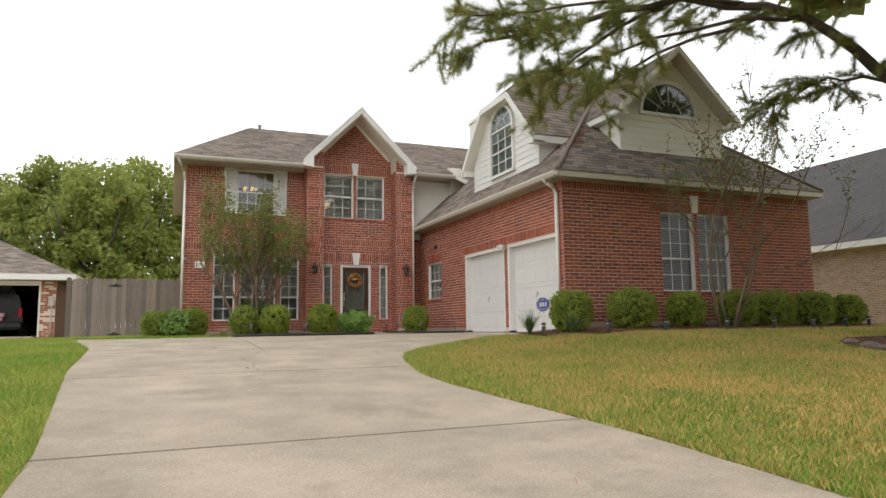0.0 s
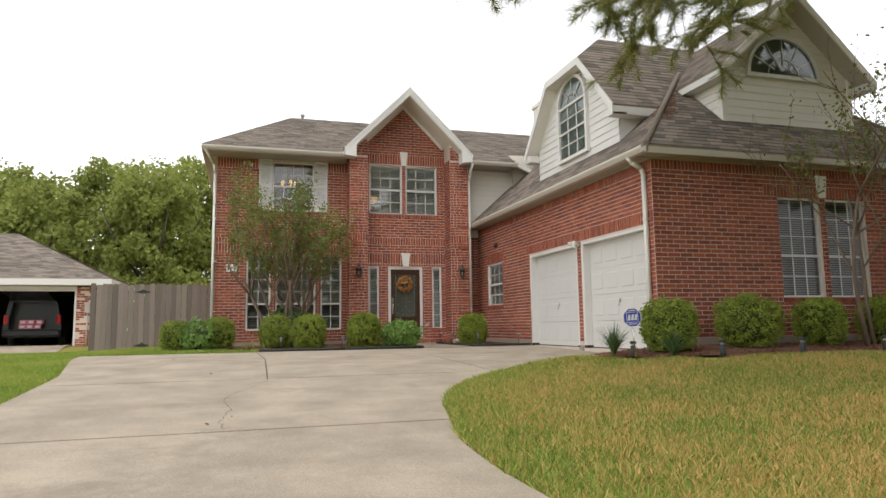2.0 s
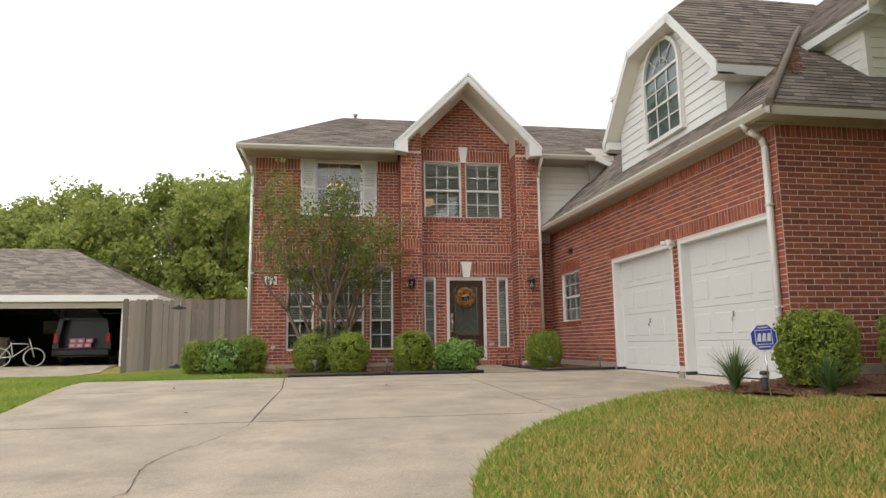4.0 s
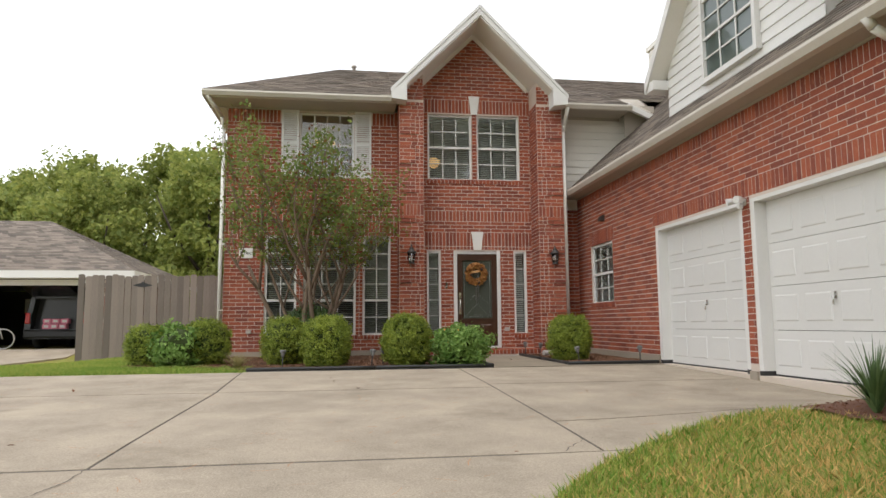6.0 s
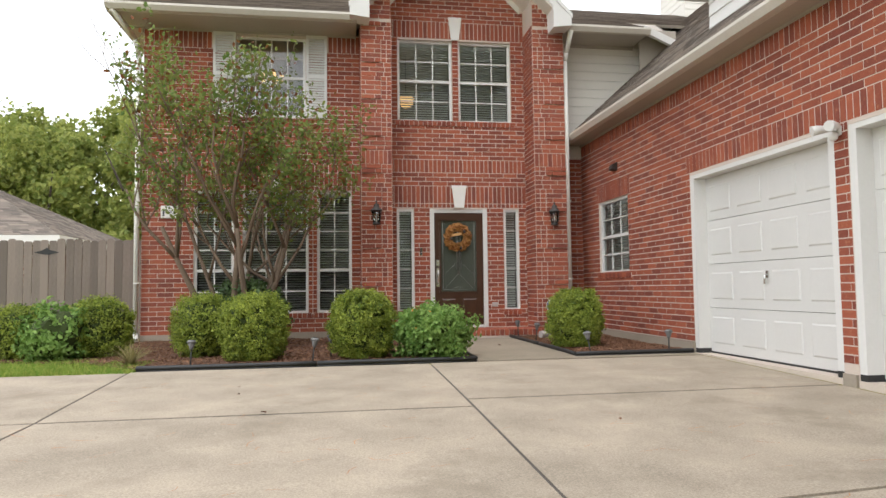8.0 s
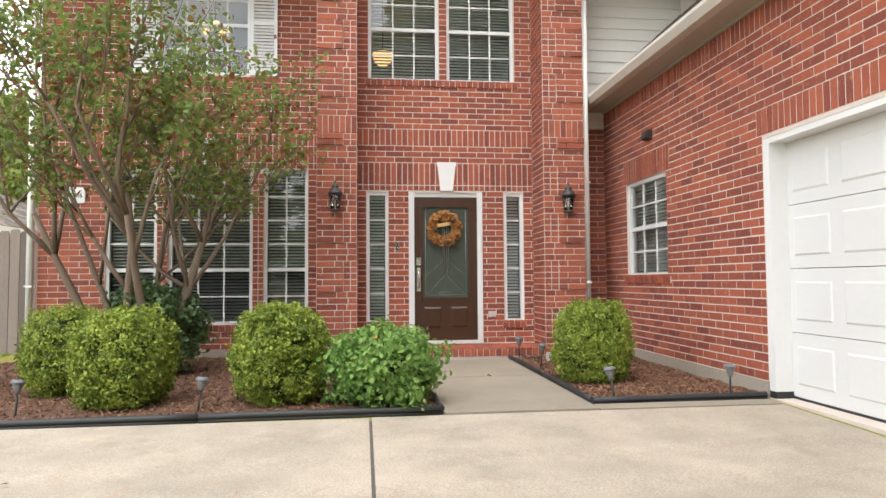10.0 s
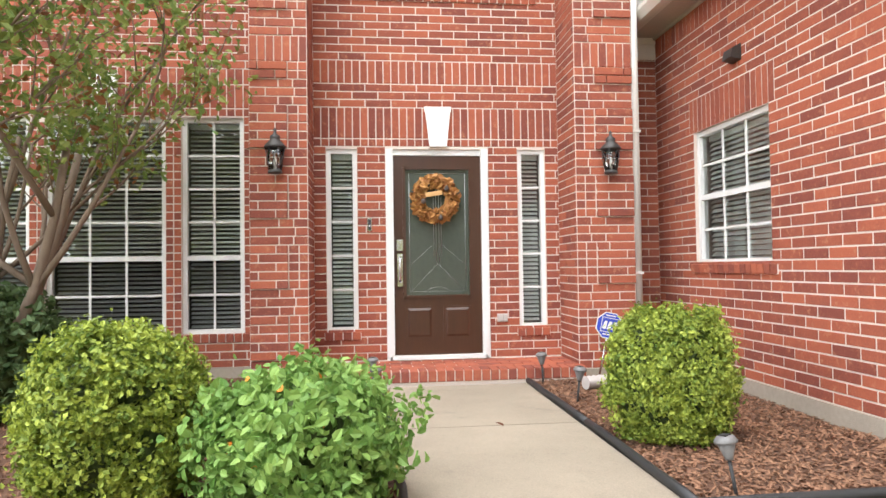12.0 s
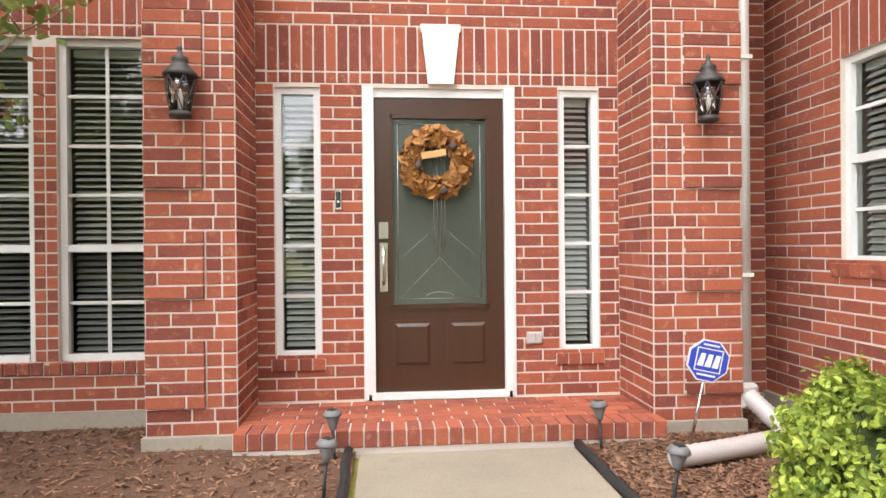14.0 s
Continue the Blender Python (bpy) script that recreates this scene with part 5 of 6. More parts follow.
def pine():
    """The pine whose boughs hang over the lawn; its trunk stands in a mulched ring."""
    t = thing("pine_tree", "tall pine with hanging needle boughs over the lawn", "tree", pose(11.6, 7.4, -0.35))
    bm = bmesh.new()
    tube(bm, [(0, 0, -0.1), (0.05, 0, 1.2), (0.0, 0.1, 4), (-0.1, 0.1, 8), (0.0, 0.0, 14)], [0.30, 0.25, 0.22, 0.18, 0.07], 12)
    part("trunk", bm, M_PINEBARK, t)
    g = random.Random(9)
    tips = []
    twigs = bmesh.new()
    boughs = [[(0, 0.1, 3.9), (-0.9, 0.6, 4.9), (-2.0, 1.0, 5.85), (-4.2, 1.6, 6.05), (-6.2, 1.8, 5.4), (-7.9, 1.8, 4.8)],
              [(0, 0.1, 4.4), (-0.6, 0.7, 4.75), (-1.3, 1.3, 4.9), (-2.0, 1.8, 4.5)],
              [(-2.0, 1.0, 5.85), (-4.0, 0.8, 5.4), (-6.0, 1.2, 4.65), (-6.9, 1.3, 4.3)],
              [(-2.6, 1.2, 5.9), (-4.2, 2.3, 5.35), (-5.2, 2.9, 4.7)], [(-3.2, 1.3, 6.0), (-5.0, 1.1, 5.75), (-6.8, 1.2, 5.25), (-8.3, 1.4, 4.95)], [(-4.4, 1.6, 6.0), (-5.6, 2.2, 5.3), (-6.5, 2.4, 4.55)],
              [(0, 0, 6.5), (-1.4, 1.8, 7.0), (-3.0, 3.0, 7.0)],
              [(0, 0, 7.0), (1.5, -0.6, 7.3), (3.2, -1.0, 7.2)], [(0, 0, 9.0), (0.9, 1.4, 9.4), (1.6, 2.6, 9.2)], [(0, 0, 9.5), (-1.4, -0.6, 10), (-2.6, -1.0, 9.9)], [(0, 0, 11.5), (0.6, -1.0, 12), (1.0, -1.8, 11.9)]]
    for b, path_pts in enumerate(boughs):
        r0 = 0.12 if b == 0 else 0.042
        fine = []
        for p, q in zip(path_pts, path_pts[1:]):
            for k in range(3):
                f = Vector(p).lerp(Vector(q), k / 3)
                fine.append(f + Vector((g.gauss(0, 0.035), g.gauss(0, 0.035), g.gauss(0, 0.035))))
        fine.append(Vector(path_pts[-1]))
        bm = bmesh.new()
        tube(bm, fine, [r0 * (1 - 0.85 * i / len(fine)) for i in range(len(fine))], 7)
        part("bough", bm, M_PINEBARK, t)
        for i, f in enumerate(fine[3:]):
            for k in range(3 if i > 1 else 1):
                along = (fine[min(i + 4, len(fine) - 1)] - fine[i + 2]).normalized()
                d = along * 0.6 + Vector((g.gauss(0, 0.6), g.gauss(0, 0.6), g.gauss(-0.1, 0.35)))
                limb(twigs, f, d, g.uniform(0.4, 0.8), 0.008, 1, g, tips, 0.5, -0.06, 0.16, 4)
    tagged(part("branchwork", twigs, M_PINEBARK, t), kind="stuff")
    q = np.random.default_rng(4)
    vs, fs = [], []
    for p, d in tips:
        if q.random() < 0.25:
            continue
        c = np.array(p)
        for k in range(70):
            u = np.array(d) * 0.8 + q.normal(0, 0.62, 3) + [0, 0, 0.25]
            u /= np.linalg.norm(u)
            w = np.cross(u, q.normal(0, 1, 3))
            w = w / (np.linalg.norm(w) + 1e-9) * 0.0030
            s = c - np.array(d) * q.uniform(0, 0.12)
            n0 = len(vs)
            L = q.uniform(0.10, 0.19)
            vs += [tuple(s - w), tuple(s + w), tuple(s + u * L)]
            fs.append((n0, n0 + 1, n0 + 2))
    tagged(soup("needles", vs, fs, NEEDLE, t), kind="stuff")
    # unseen leaf clumps, added above the lawn to shade the street wall
    m, c = 70000, 330
    k = q.integers(0, c, m)
    ca, cr = q.uniform(0, 6.283, c), q.uniform(0.15, 1.0, c) ** 0.6
    low = np.arange(c) < 130
    cz = np.where(low, q.uniform(5.2, 8.9, c), q.uniform(8.9, 15.5, c))
    reach = cr * (6.6 - 0.45 * np.maximum(cz - 8.9, 0))
    cx, cy = reach * np.cos(ca) - 0.6 * ~low, np.minimum(reach * np.sin(ca) + 0.6 * ~low, 4.2)
    # low clumps within the camera's view are moved out of it, past the trunk
    turn = low & (cx < 1.48 * cy + 2.6)
    cx, cy = np.where(turn, np.abs(cx) + 2.6, cx), np.where(turn, -np.abs(cy), cy)
    cc = np.stack([cx, cy, cz], 1)
    leaves("crown", cc[k] + np.clip(q.normal(0, 0.5, (m, 3)), -1, 1) * [1.2, 1.0, 0.5], np.tile([0, 0, 1.0], (m, 1)), 0.40, NEEDLE, t, 6, 1.9, 0.8)
    return t


pine()


def far_tree(x, y, h, w, seed, n=15000, leaf=0.18):
    t = thing("background_tree", "leafy green tree beyond the lot", "tree", pose(x, y, 0.0), group="trees behind the houses")
    g = np.random.default_rng(seed)
    bm = bmesh.new()
    tube(bm, [(0, 0, -0.1), (0.1, 0, h * 0.3), (0, 0.1, h * 0.7)], [0.22, 0.17, 0.06], 7)
    for k in range(5):
        a = k * 1.3
        tube(bm, [(0, 0, h * 0.3), (math.cos(a) * w * 0.3, math.sin(a) * w * 0.3, h * 0.55), (math.cos(a) * w * 0.42, math.sin(a) * w * 0.42, h * 0.72)], [0.09, 0.06, 0.02], 5)
    part("trunk", bm, M_PINEBARK, t)
    m = 130
    c = np.stack([g.normal(0, w * 0.27, m), g.normal(0, w * 0.25, m), h * (0.10 + 0.84 * g.random(m))], 1)
    c[:, :2] *= (1.15 - np.abs(c[:, 2:3] / h - 0.45) * 1.3)
    rad = w * g.uniform(0.06, 0.14, m)
    i = g.integers(0, m, n)
    d = g.normal(0, 1, (n, 3))
    d /= np.linalg.norm(d, axis=1)[:, None]
    p = c[i] + d * (rad[i] * g.uniform(0.55, 1.1, n))[:, None]
    leaves("crown", p, d + [0, 0, 0.3], leaf, LEAF_FAR, t, seed, 1.4, 0.9)
    return t


for i, (x, y, h, w) in enumerate(((-2.5, 46, 11.3, 7.5), (-7.5, 49, 11.3, 8), (-12, 47, 10.3, 8), (-17, 50, 10.0, 8), (-4.5, 42, 9.4, 6.5), (-10, 43, 8.2, 7), (0.5, 50, 9.5, 8), (-15.5, 44, 7.4, 7), (-21, 48, 8.8, 8), (-27, 52, 9.5, 9))):
    far_tree(x, y, h, w, i + 40)

# unseen trees across the street, added to darken window reflections and shade the front
for i, (x, y, h, w) in enumerate(((-16, -27, 13, 9), (-7, -25, 13, 9), (2, -28, 14, 10), (11, -26, 15, 10), (20, -27, 16, 11), (-26, -28, 12, 9), (29, -27, 16, 11))):
    far_tree(x, y, h, w, i + 80, 6000, 0.5).location.z = -1.3

# ---- beds ----


def bed(name, pts, label, chips, seed, material, lift=0.02, n_mat=M_MULCH):
    """A planting bed: a mounded sheet with loose chips scattered on it."""
    b = thing(name, label, "planting bed", kind="structure")
    bm = bmesh.new()
    vs = [bm.verts.new((x, y, 0)) for x, y in pts]
    bm.faces.new(vs)
    bmesh.ops.triangulate(bm, faces=bm.faces[:])
    for k in range(4):
        bmesh.ops.subdivide_edges(bm, edges=[e for e in bm.edges if e.calc_length() > 0.35], cuts=1, use_grid_fill=False)
        bmesh.ops.triangulate(bm, faces=bm.faces[:])
    for v in bm.verts:
        v.co.z = float(land(v.co.x, v.co.y)) + lift + 0.025 * noise.noise(v.co * 2.5)
    part("mulch", bm, n_mat, b)
    xs0, ys0 = [p[0] for p in pts], [p[1] for p in pts]
    g = np.random.default_rng(seed)
    inside = []
    while len(inside) < chips:
        x, y = g.uniform(min(xs0), max(xs0)), g.uniform(min(ys0), max(ys0))
        k = False
        for (x1, y1), (x2, y2) in zip(pts, pts[1:] + pts[:1]):
            if (y1 > y) != (y2 > y) and x < (x2 - x1) * (y - y1) / (y2 - y1) + x1:
                k = not k
        if k:
            inside.append((x, y, float(land(x, y)) + lift + 0.025 * noise.noise(Vector((x, y, 0)) * 2.5) + 0.008))
    tagged(leaves("chips", np.array(inside), np.tile([0, 0, 1.0], (chips, 1)), 0.0135, material, b, seed, 3.2, 0.35), kind="stuff")
    return b


bed("bed_left", [(0.95, 18.72), (4.74, 18.78), (4.76, 22.2), (4.05, 22.2), (4.05, 22.35), (3.53, 22.35), (3.53, 22.92), (-0.2, 22.92), (-1.2, 22.3), (-1.3, 19.9), (0.2, 19.4)], "dark bark mulch bed before the front windows", 15000, 1, M_CHIP)
bed("bed_right", [(6.08, 18.94), (7.68, 18.96), (7.68, 22.92), (7.2, 22.92), (7.2, 22.35), (6.62, 22.35), (6.62, 22.2), (6.08, 22.2)], "bark mulch bed beside the garage wall", 12000, 2, M_CHIP)
bed("bed_street", [(6.15, 13.38), (6.1, 12.7), (6.5, 11.85), (7.4, 11.1), (9.5, 10.95), (12.5, 11.0), (15.5, 11.5), (16.0, 13.46), (7.66, 13.46), (7.0, 13.5)], "pine straw bed along the street wall", 5000, 3, M_STRAW, n_mat=mat("straw_ground", (0.19, 0.085, 0.045), (0.10, 0.045, 0.028), rough=0.95, scale=5, fine=50, bump=0.9, bump_scale=45, coords="World"))
bed("tree_ring", [(11.6 + 2.0 * math.cos(k * 0.4), 7.9 + 1.2 * math.sin(k * 0.4)) for k in range(16)], "mulched ring round the pine trunk", 1500, 4, M_STRAW)


def edging(pts, label):
    e = thing("bed_edging", label, "edging", kind="structure")
    for p, q in zip(pts, pts[1:]):
        bm = bmesh.new()
        k = 6
        path_pts = [Vector((p[0] + (q[0] - p[0]) * i / k + random.uniform(-0.008, 0.008), p[1] + (q[1] - p[1]) * i / k + random.uniform(-0.008, 0.008), float(land(p[0], p[1])) + 0.035)) for i in range(k + 1)]
        tube(bm, path_pts, 0.026, 8)
        tube(bm, [v - Vector((0, 0, 0.035)) for v in path_pts], 0.018, 6)
        part("strip", bm, M_BLACK, e)
    return e


edging([(0.95, 18.70), (2.9, 18.74), (4.76, 18.78), (4.77, 19.5)], "black rolled plastic edging round the mulch bed")
edging([(4.74, 20.7), (4.72, 22.18)], "black rolled plastic edging round the mulch bed")
edging([(7.66, 18.96), (6.07, 18.94), (6.08, 20.5), (6.07, 22.18)], "black rolled plastic edging round the mulch bed")
for x, y, s in ((9.9, 8.0, 0.16), (10.2, 7.55, 0.2), (10.0, 8.4, 0.14), (10.7, 7.0, 0.2), (9.95, 7.75, 0.13)):
    bm = bmesh.new()
    bmesh.ops.create_icosphere(bm, subdivisions=2, radius=s)
    for v in bm.verts:
        v.co *= 1 + 0.25 * noise.noise(v.co * 6 + Vector((x, y, 0)))
        v.co.z *= 0.45
    thing("border_stone", "flat grey-brown stone edging the tree ring", "stone", pose(x, y, float(land(x, y)) + 0.03), bm, mat("border_stone", (0.22, 0.17, 0.14), (0.14, 0.11, 0.09), rough=0.9, bump=0.4), group="tree ring stones")

# grass blades
g = np.random.default_rng(11)


def grass(name, x0, x1, y0, y1, n, keep, h=0.055, material=None):
    x, y = g.uniform(x0, x1, n), g.uniform(y0, y1, n)
    k = keep(x, y) & ~is_drive(x, y)
    x, y = x[k], y[k]
    z = land(x, y) - 0.012
    t, hh, w = g.uniform(0, 6.28, len(x)), h * g.uniform(0.5, 1.3, len(x)), g.uniform(0.0035, 0.009, len(x))
    lx, ly = g.normal(0, 0.6, len(x)) * hh, g.normal(0, 0.6, len(x)) * hh
    v = np.stack([np.stack([x - np.cos(t) * w, y - np.sin(t) * w, z], -1), np.stack([x + np.cos(t) * w, y + np.sin(t) * w, z], -1), np.stack([x + lx, y + ly, z + hh], -1)], 1).reshape(-1, 3)
    f = np.arange(len(x) * 3).reshape(-1, 3)
    return tagged(soup(name, v.tolist(), f.tolist(), material or GRASS), "short lawn grass, green with straw-brown patches", "grass", kind="stuff")


in_bed = lambda x, y: (y > 11.0 + 0.9 * (x < 6.8) + 0.9 * (x < 6.2)) & (x > 6.1)
grass("lawn_grass", 2.1, 9.5, 1.5, 11.5, 130000, lambda x, y: ~in_bed(x, y), 0.06)
grass("lawn_grass", 2.1, 15.5, 1.5, 13.4, 260000, lambda x, y: ~in_bed(x, y) & (((x - 11.6) / 2.0) ** 2 + ((y - 7.9) / 1.2) ** 2 > 1))
grass("lawn_grass", -5.2, -1.0, 2.0, 24.0, 170000, lambda x, y: x < 0.9, 0.06, GRASS_GREEN)
grass("lawn_grass", -2.7, 0.95, 18.6, 19.9, 14000, lambda x, y: y < 19.9 - 0.4 * (x > 0.2), 0.06, GRASS_GREEN)
grass("lawn_grass", 2.0, 8.0, 1.5, 13.4, 150000, lambda x, y: (x < np.interp(y, *DRIVE_R) + 0.15 + 0.9 * g.random(len(x)) ** 2) & (x > np.interp(y, *DRIVE_R) + 0.0) & ~in_bed(x, y), 0.065, GRASS_GREEN)

# ---- things on and round the house ----
M_STRIP = mat("downspout_paint", (0.78, 0.76, 0.70), (0.70, 0.68, 0.62), rough=0.45, bump=0.02)


def downspout(pts, label, w=0.048):
    d = thing("downspout", label, "downspout", kind="structure")
    for a, b in zip(pts, pts[1:]):
        bm = bmesh.new()
        tube(bm, [a, b], w, 4)
        part("pipe", bm, M_STRIP, d)
    for z in (1.0, 2.4):
        x, y = pts[-1][0], pts[-1][1]
        if pts[-1][2] < z < pts[0][2] - 0.4:
            part("strap", bbox(x - w * 0.98, x + w * 0.98, y - w * 1.02, y + w * 0.8, z, z + 0.025), M_STRIP, d)
    return d


downspout([(-0.5, 22.2, 5.5), (-0.3, 22.75, 5.2), (-0.26, 22.88, 4.95), (-0.26, 22.88, 0.15), (-0.2, 22.75, 0.06)], "white downspout at the house corner")
downspout([(7.3, 22.18, 5.5), (7.27, 22.38, 5.15), (7.25, 22.42, 5.0), (7.25, 22.42, 0.28)], "white downspout beside the entrance pilaster")
downspout([(7.34, 13.66, 3.56), (7.42, 13.66, 3.46), (7.62, 13.66, 3.36), (7.665, 13.66, 3.25), (7.665, 13.66, 0.12)], "white downspout beside the garage door")

M_HOSE = mat("grey_corrugated_plastic", (0.50, 0.45, 0.42), (0.40, 0.36, 0.33), rough=0.55, bump=0.05)
hose = thing("drain_hose", "grey corrugated drain pipe lying on the mulch", "pipe")
path_pts = [Vector(p) for p in ((7.25, 22.36, 0.24), (7.30, 22.22, 0.15), (7.33, 22.08, 0.09), (7.24, 21.97, 0.08), (7.05, 21.90, 0.08), (6.75, 21.79, 0.08), (6.45, 21.70, 0.08))]
bm = bmesh.new()
fine = []
for i in range(len(path_pts) - 1):
    p0, p1, p2, p3 = path_pts[max(i - 1, 0)], path_pts[i], path_pts[i + 1], path_pts[min(i + 2, len(path_pts) - 1)]
    for k in range(12):
        t = k / 12
        fine.append(0.5 * ((2 * p1) + (p2 - p0) * t + (2 * p0 - 5 * p1 + 4 * p2 - p3) * t * t + (3 * p1 - p0 - 3 * p2 + p3) * t ** 3))
tube(bm, fine, [0.060 if i % 2 else 0.052 for i in range(len(fine))], 12)
part("pipe", bm, M_HOSE, hose)
part("adaptor", bbox(7.19, 7.31, 22.33, 22.47, 0.16, 0.32, 0.02), M_HOSE, hose)


def lantern(x, z):
    """A tapered wall lantern with crossed bars over its glass."""
    l = thing("wall_lantern", "dark bronze wall lantern with crossed bars on brick", "lantern", pose(x, PY - 0.12, z), group="lanterns beside the door")
    bm = bmesh.new()
    lathe(bm, [(0.062, -0.155), (0.066, -0.14), (0.058, -0.125), (0.05, -0.12)], 12)
    part("base", bm, M_BRONZE, l)
    bm = bmesh.new()
    lathe(bm, [(0.094, 0.075), (0.10, 0.09), (0.088, 0.105), (0.05, 0.145), (0.042, 0.155), (0.046, 0.165), (0.046, 0.185), (0.018, 0.205), (0.012, 0.23), (0.016, 0.24), (0.004, 0.262)], 14)
    part("cap", bm, M_BRONZE, l)
    bm = bmesh.new()
    lathe(bm, [(0.054, -0.122), (0.085, 0.078)], 12)
    g = part("shade", bm, glass("lantern_glass", (0.92, 0.92, 0.88), 1.0, 1.7), l, "clear seeded glass")
    g.visible_shadow = False
    for k in range(6):
        a, b = k * math.pi / 3, (k + 1) * math.pi / 3
        for p, q in ((a, b), (b, a)):
            bm = bmesh.new()
            tube(bm, [(0.057 * math.cos(p), 0.057 * math.sin(p), -0.122), (0.078 * math.cos((p + q) / 2), 0.078 * math.sin((p + q) / 2), -0.02), (0.088 * math.cos(q), 0.088 * math.sin(q), 0.078)], 0.0035, 4)
            part("bar", bm, M_BRONZE, l)
    bm = bmesh.new()
    lathe(bm, [(0.014, -0.12), (0.014, -0.03), (0.003, 0.01)], 8)
    part("bulb", bm, M_WHITE, l)
    bm = bmesh.new()
    tube(bm, [(0, 0, 0.19), (0, 0.06, 0.21), (0, 0.115, 0.17)], 0.01, 6)
    box(bm, -0.04, 0.04, 0.10, 0.121, 0.05, 0.21)
    part("bracket", bm, M_BRONZE, l)
    return l


lantern(3.78, 2.12)
lantern(6.93, 2.12)

# wreath
wreath = thing("wreath", "golden dried-leaf wreath hung on the front door", "wreath", pose(5.30, FRONT - 0.03, 1.80))
g = np.random.default_rng(8)
n = 900
a, b, r = g.uniform(0, 6.283, n), g.uniform(0, 6.283, n), 0.052 * np.sqrt(g.random(n)) * 1.25
R = 0.185
pts = np.stack([(R + r * np.cos(b)) * np.cos(a), r * np.sin(b) * 0.7, (R + r * np.cos(b)) * np.sin(a)], 1)
nr = np.stack([np.cos(a) * np.cos(b), -0.6 + 0 * a, np.sin(a) * np.cos(b)], 1)
leaves("dried_leaves", pts, nr, 0.048, mat("dried_leaf", (0.50, 0.26, 0.07), (0.30, 0.12, 0.035), rough=0.75, scale=8, bump=0.1, source="island"), wreath, 8, 1.6, 0.7)
bm = bmesh.new()
tube(bm, [(0.16 * math.cos(t * 0.3306), 0.0, 0.16 * math.sin(t * 0.3306)) for t in range(20)], 0.02, 6)
part("hoop", bm, M_PINEBARK, wreath)
for x, z in ((0.115, 0.10), (-0.125, -0.03), (0.05, -0.2)):
    bm = bmesh.new()
    lathe(bm, [(0.006, -0.03), (0.026, -0.012), (0.024, 0.01), (0.004, 0.035)], 8, (x, -0.06, z))
    part("pine_cone", bm, M_PINEBARK, wreath)

sg = part("wooden_tag", bbox(-0.085, 0.09, -0.052, -0.042, -0.02, 0.028, 0.003), mat("pale_tag_wood", (0.62, 0.36, 0.14), (0.5, 0.28, 0.10), rough=0.6, stretch=(1, 1, 8)), wreath, "pale wooden tag")
sg.rotation_euler = (0, -0.16, 0)
sg.location = (-0.02, 0, 0.045)

# small fittings
bell = thing("doorbell", "slim black and silver video doorbell on brick", "doorbell", MF)
part("plate", bbox(4.60, 4.648, -0.03, -0.003, 1.47, 1.61, 0.004), M_CHROME, bell)
part("face", bbox(4.609, 4.639, -0.034, -0.03, 1.485, 1.595), M_BLACK, bell)
bm = bmesh.new()
lathe(bm, [(0.009, 0.0), (0.009, 0.005), (0.004, 0.008)], 10)
k = part("button", bm, M_WHITE, bell)
k.matrix_basis = pose(4.624, -0.034, 1.525, 90)
for u, z, w in ((5.99, 0.56, MF), (0.35, 0.55, MF)):
    o = thing("outlet_cover", "grey weatherproof outlet cover on brick", "outlet", w)
    part("plate", bbox(u - 0.055, u + 0.055, -0.03, -0.003, z - 0.042, z + 0.042, 0.005), M_HOSE, o)
    for s in (-1, 1):
        part("flap", bbox(u + s * 0.025 - 0.021, u + s * 0.025 + 0.021, -0.037, -0.029, z - 0.032, z + 0.032, 0.003), M_HOSE, o)
plate = thing("house_number_plate", "white house number plate with a small picture", "number plate", MF)
part("plate", bbox(0.11, 0.40, -0.022, -0.004, 2.13, 2.35, 0.006), M_WHITE, plate)
part("border", bbox(0.125, 0.385, -0.026, -0.021, 2.145, 2.335), M_STONE, plate)
M_INK = mat("dark_ink", (0.05, 0.05, 0.06), (0.04, 0.04, 0.05), rough=0.6, bump=0)
for u0, u1, z0, z1 in ((0.145, 0.175, 2.19, 2.29), (0.14, 0.18, 2.17, 2.19)):
    part("picture", bbox(u0, u1, -0.029, -0.025, z0, z1), M_INK, plate)


def lettering(text, size, m, parent, material, name="lettering"):
    cu = bpy.data.curves.new(name, "FONT")
    cu.body, cu.size, cu.align_x, cu.align_y, cu.extrude = text, size, "CENTER", "CENTER", 0.001
    tmp = bpy.data.objects.new(name, cu)
    scene.collection.objects.link(tmp)
    bpy.context.view_layer.update()
    me = bpy.data.meshes.new_from_object(tmp.evaluated_get(bpy.context.evaluated_depsgraph_get()))
    bpy.data.objects.remove(tmp)
    me.materials.clear()
    me.materials.append(material)
    ob = new(name, me)
    ob.parent, ob.matrix_basis = parent, m
    return ob


lettering("2906", 0.085, pose(0.285, -0.028, 2.235, 90), plate, M_INK, "number")

flood = thing("security_light", "white two-headed security light with camera", "light", pose(WX, 16.36, 2.27, 0, 0, -90))
flood.scale = (0.9, 0.9, 0.9)
part("base", bbox(-0.05, 0.05, -0.03, -0.003, -0.05, 0.05, 0.008), M_WHITE, flood)
for s, nme in ((-0.11, "lamp_head"), (0.10, "lamp_head")):
    bm = bmesh.new()
    tube(bm, [(0, -0.03, 0), (s * 0.6, -0.09, 0.03)], 0.014, 6)
    tube(bm, [(s * 0.6, -0.06, 0.035), (s, -0.16, 0.03), (s * 1.15, -0.21, 0.02)], [0.03, 0.05, 0.055], 12)
    part(nme, bm, M_WHITE, flood)
bm = bmesh.new()
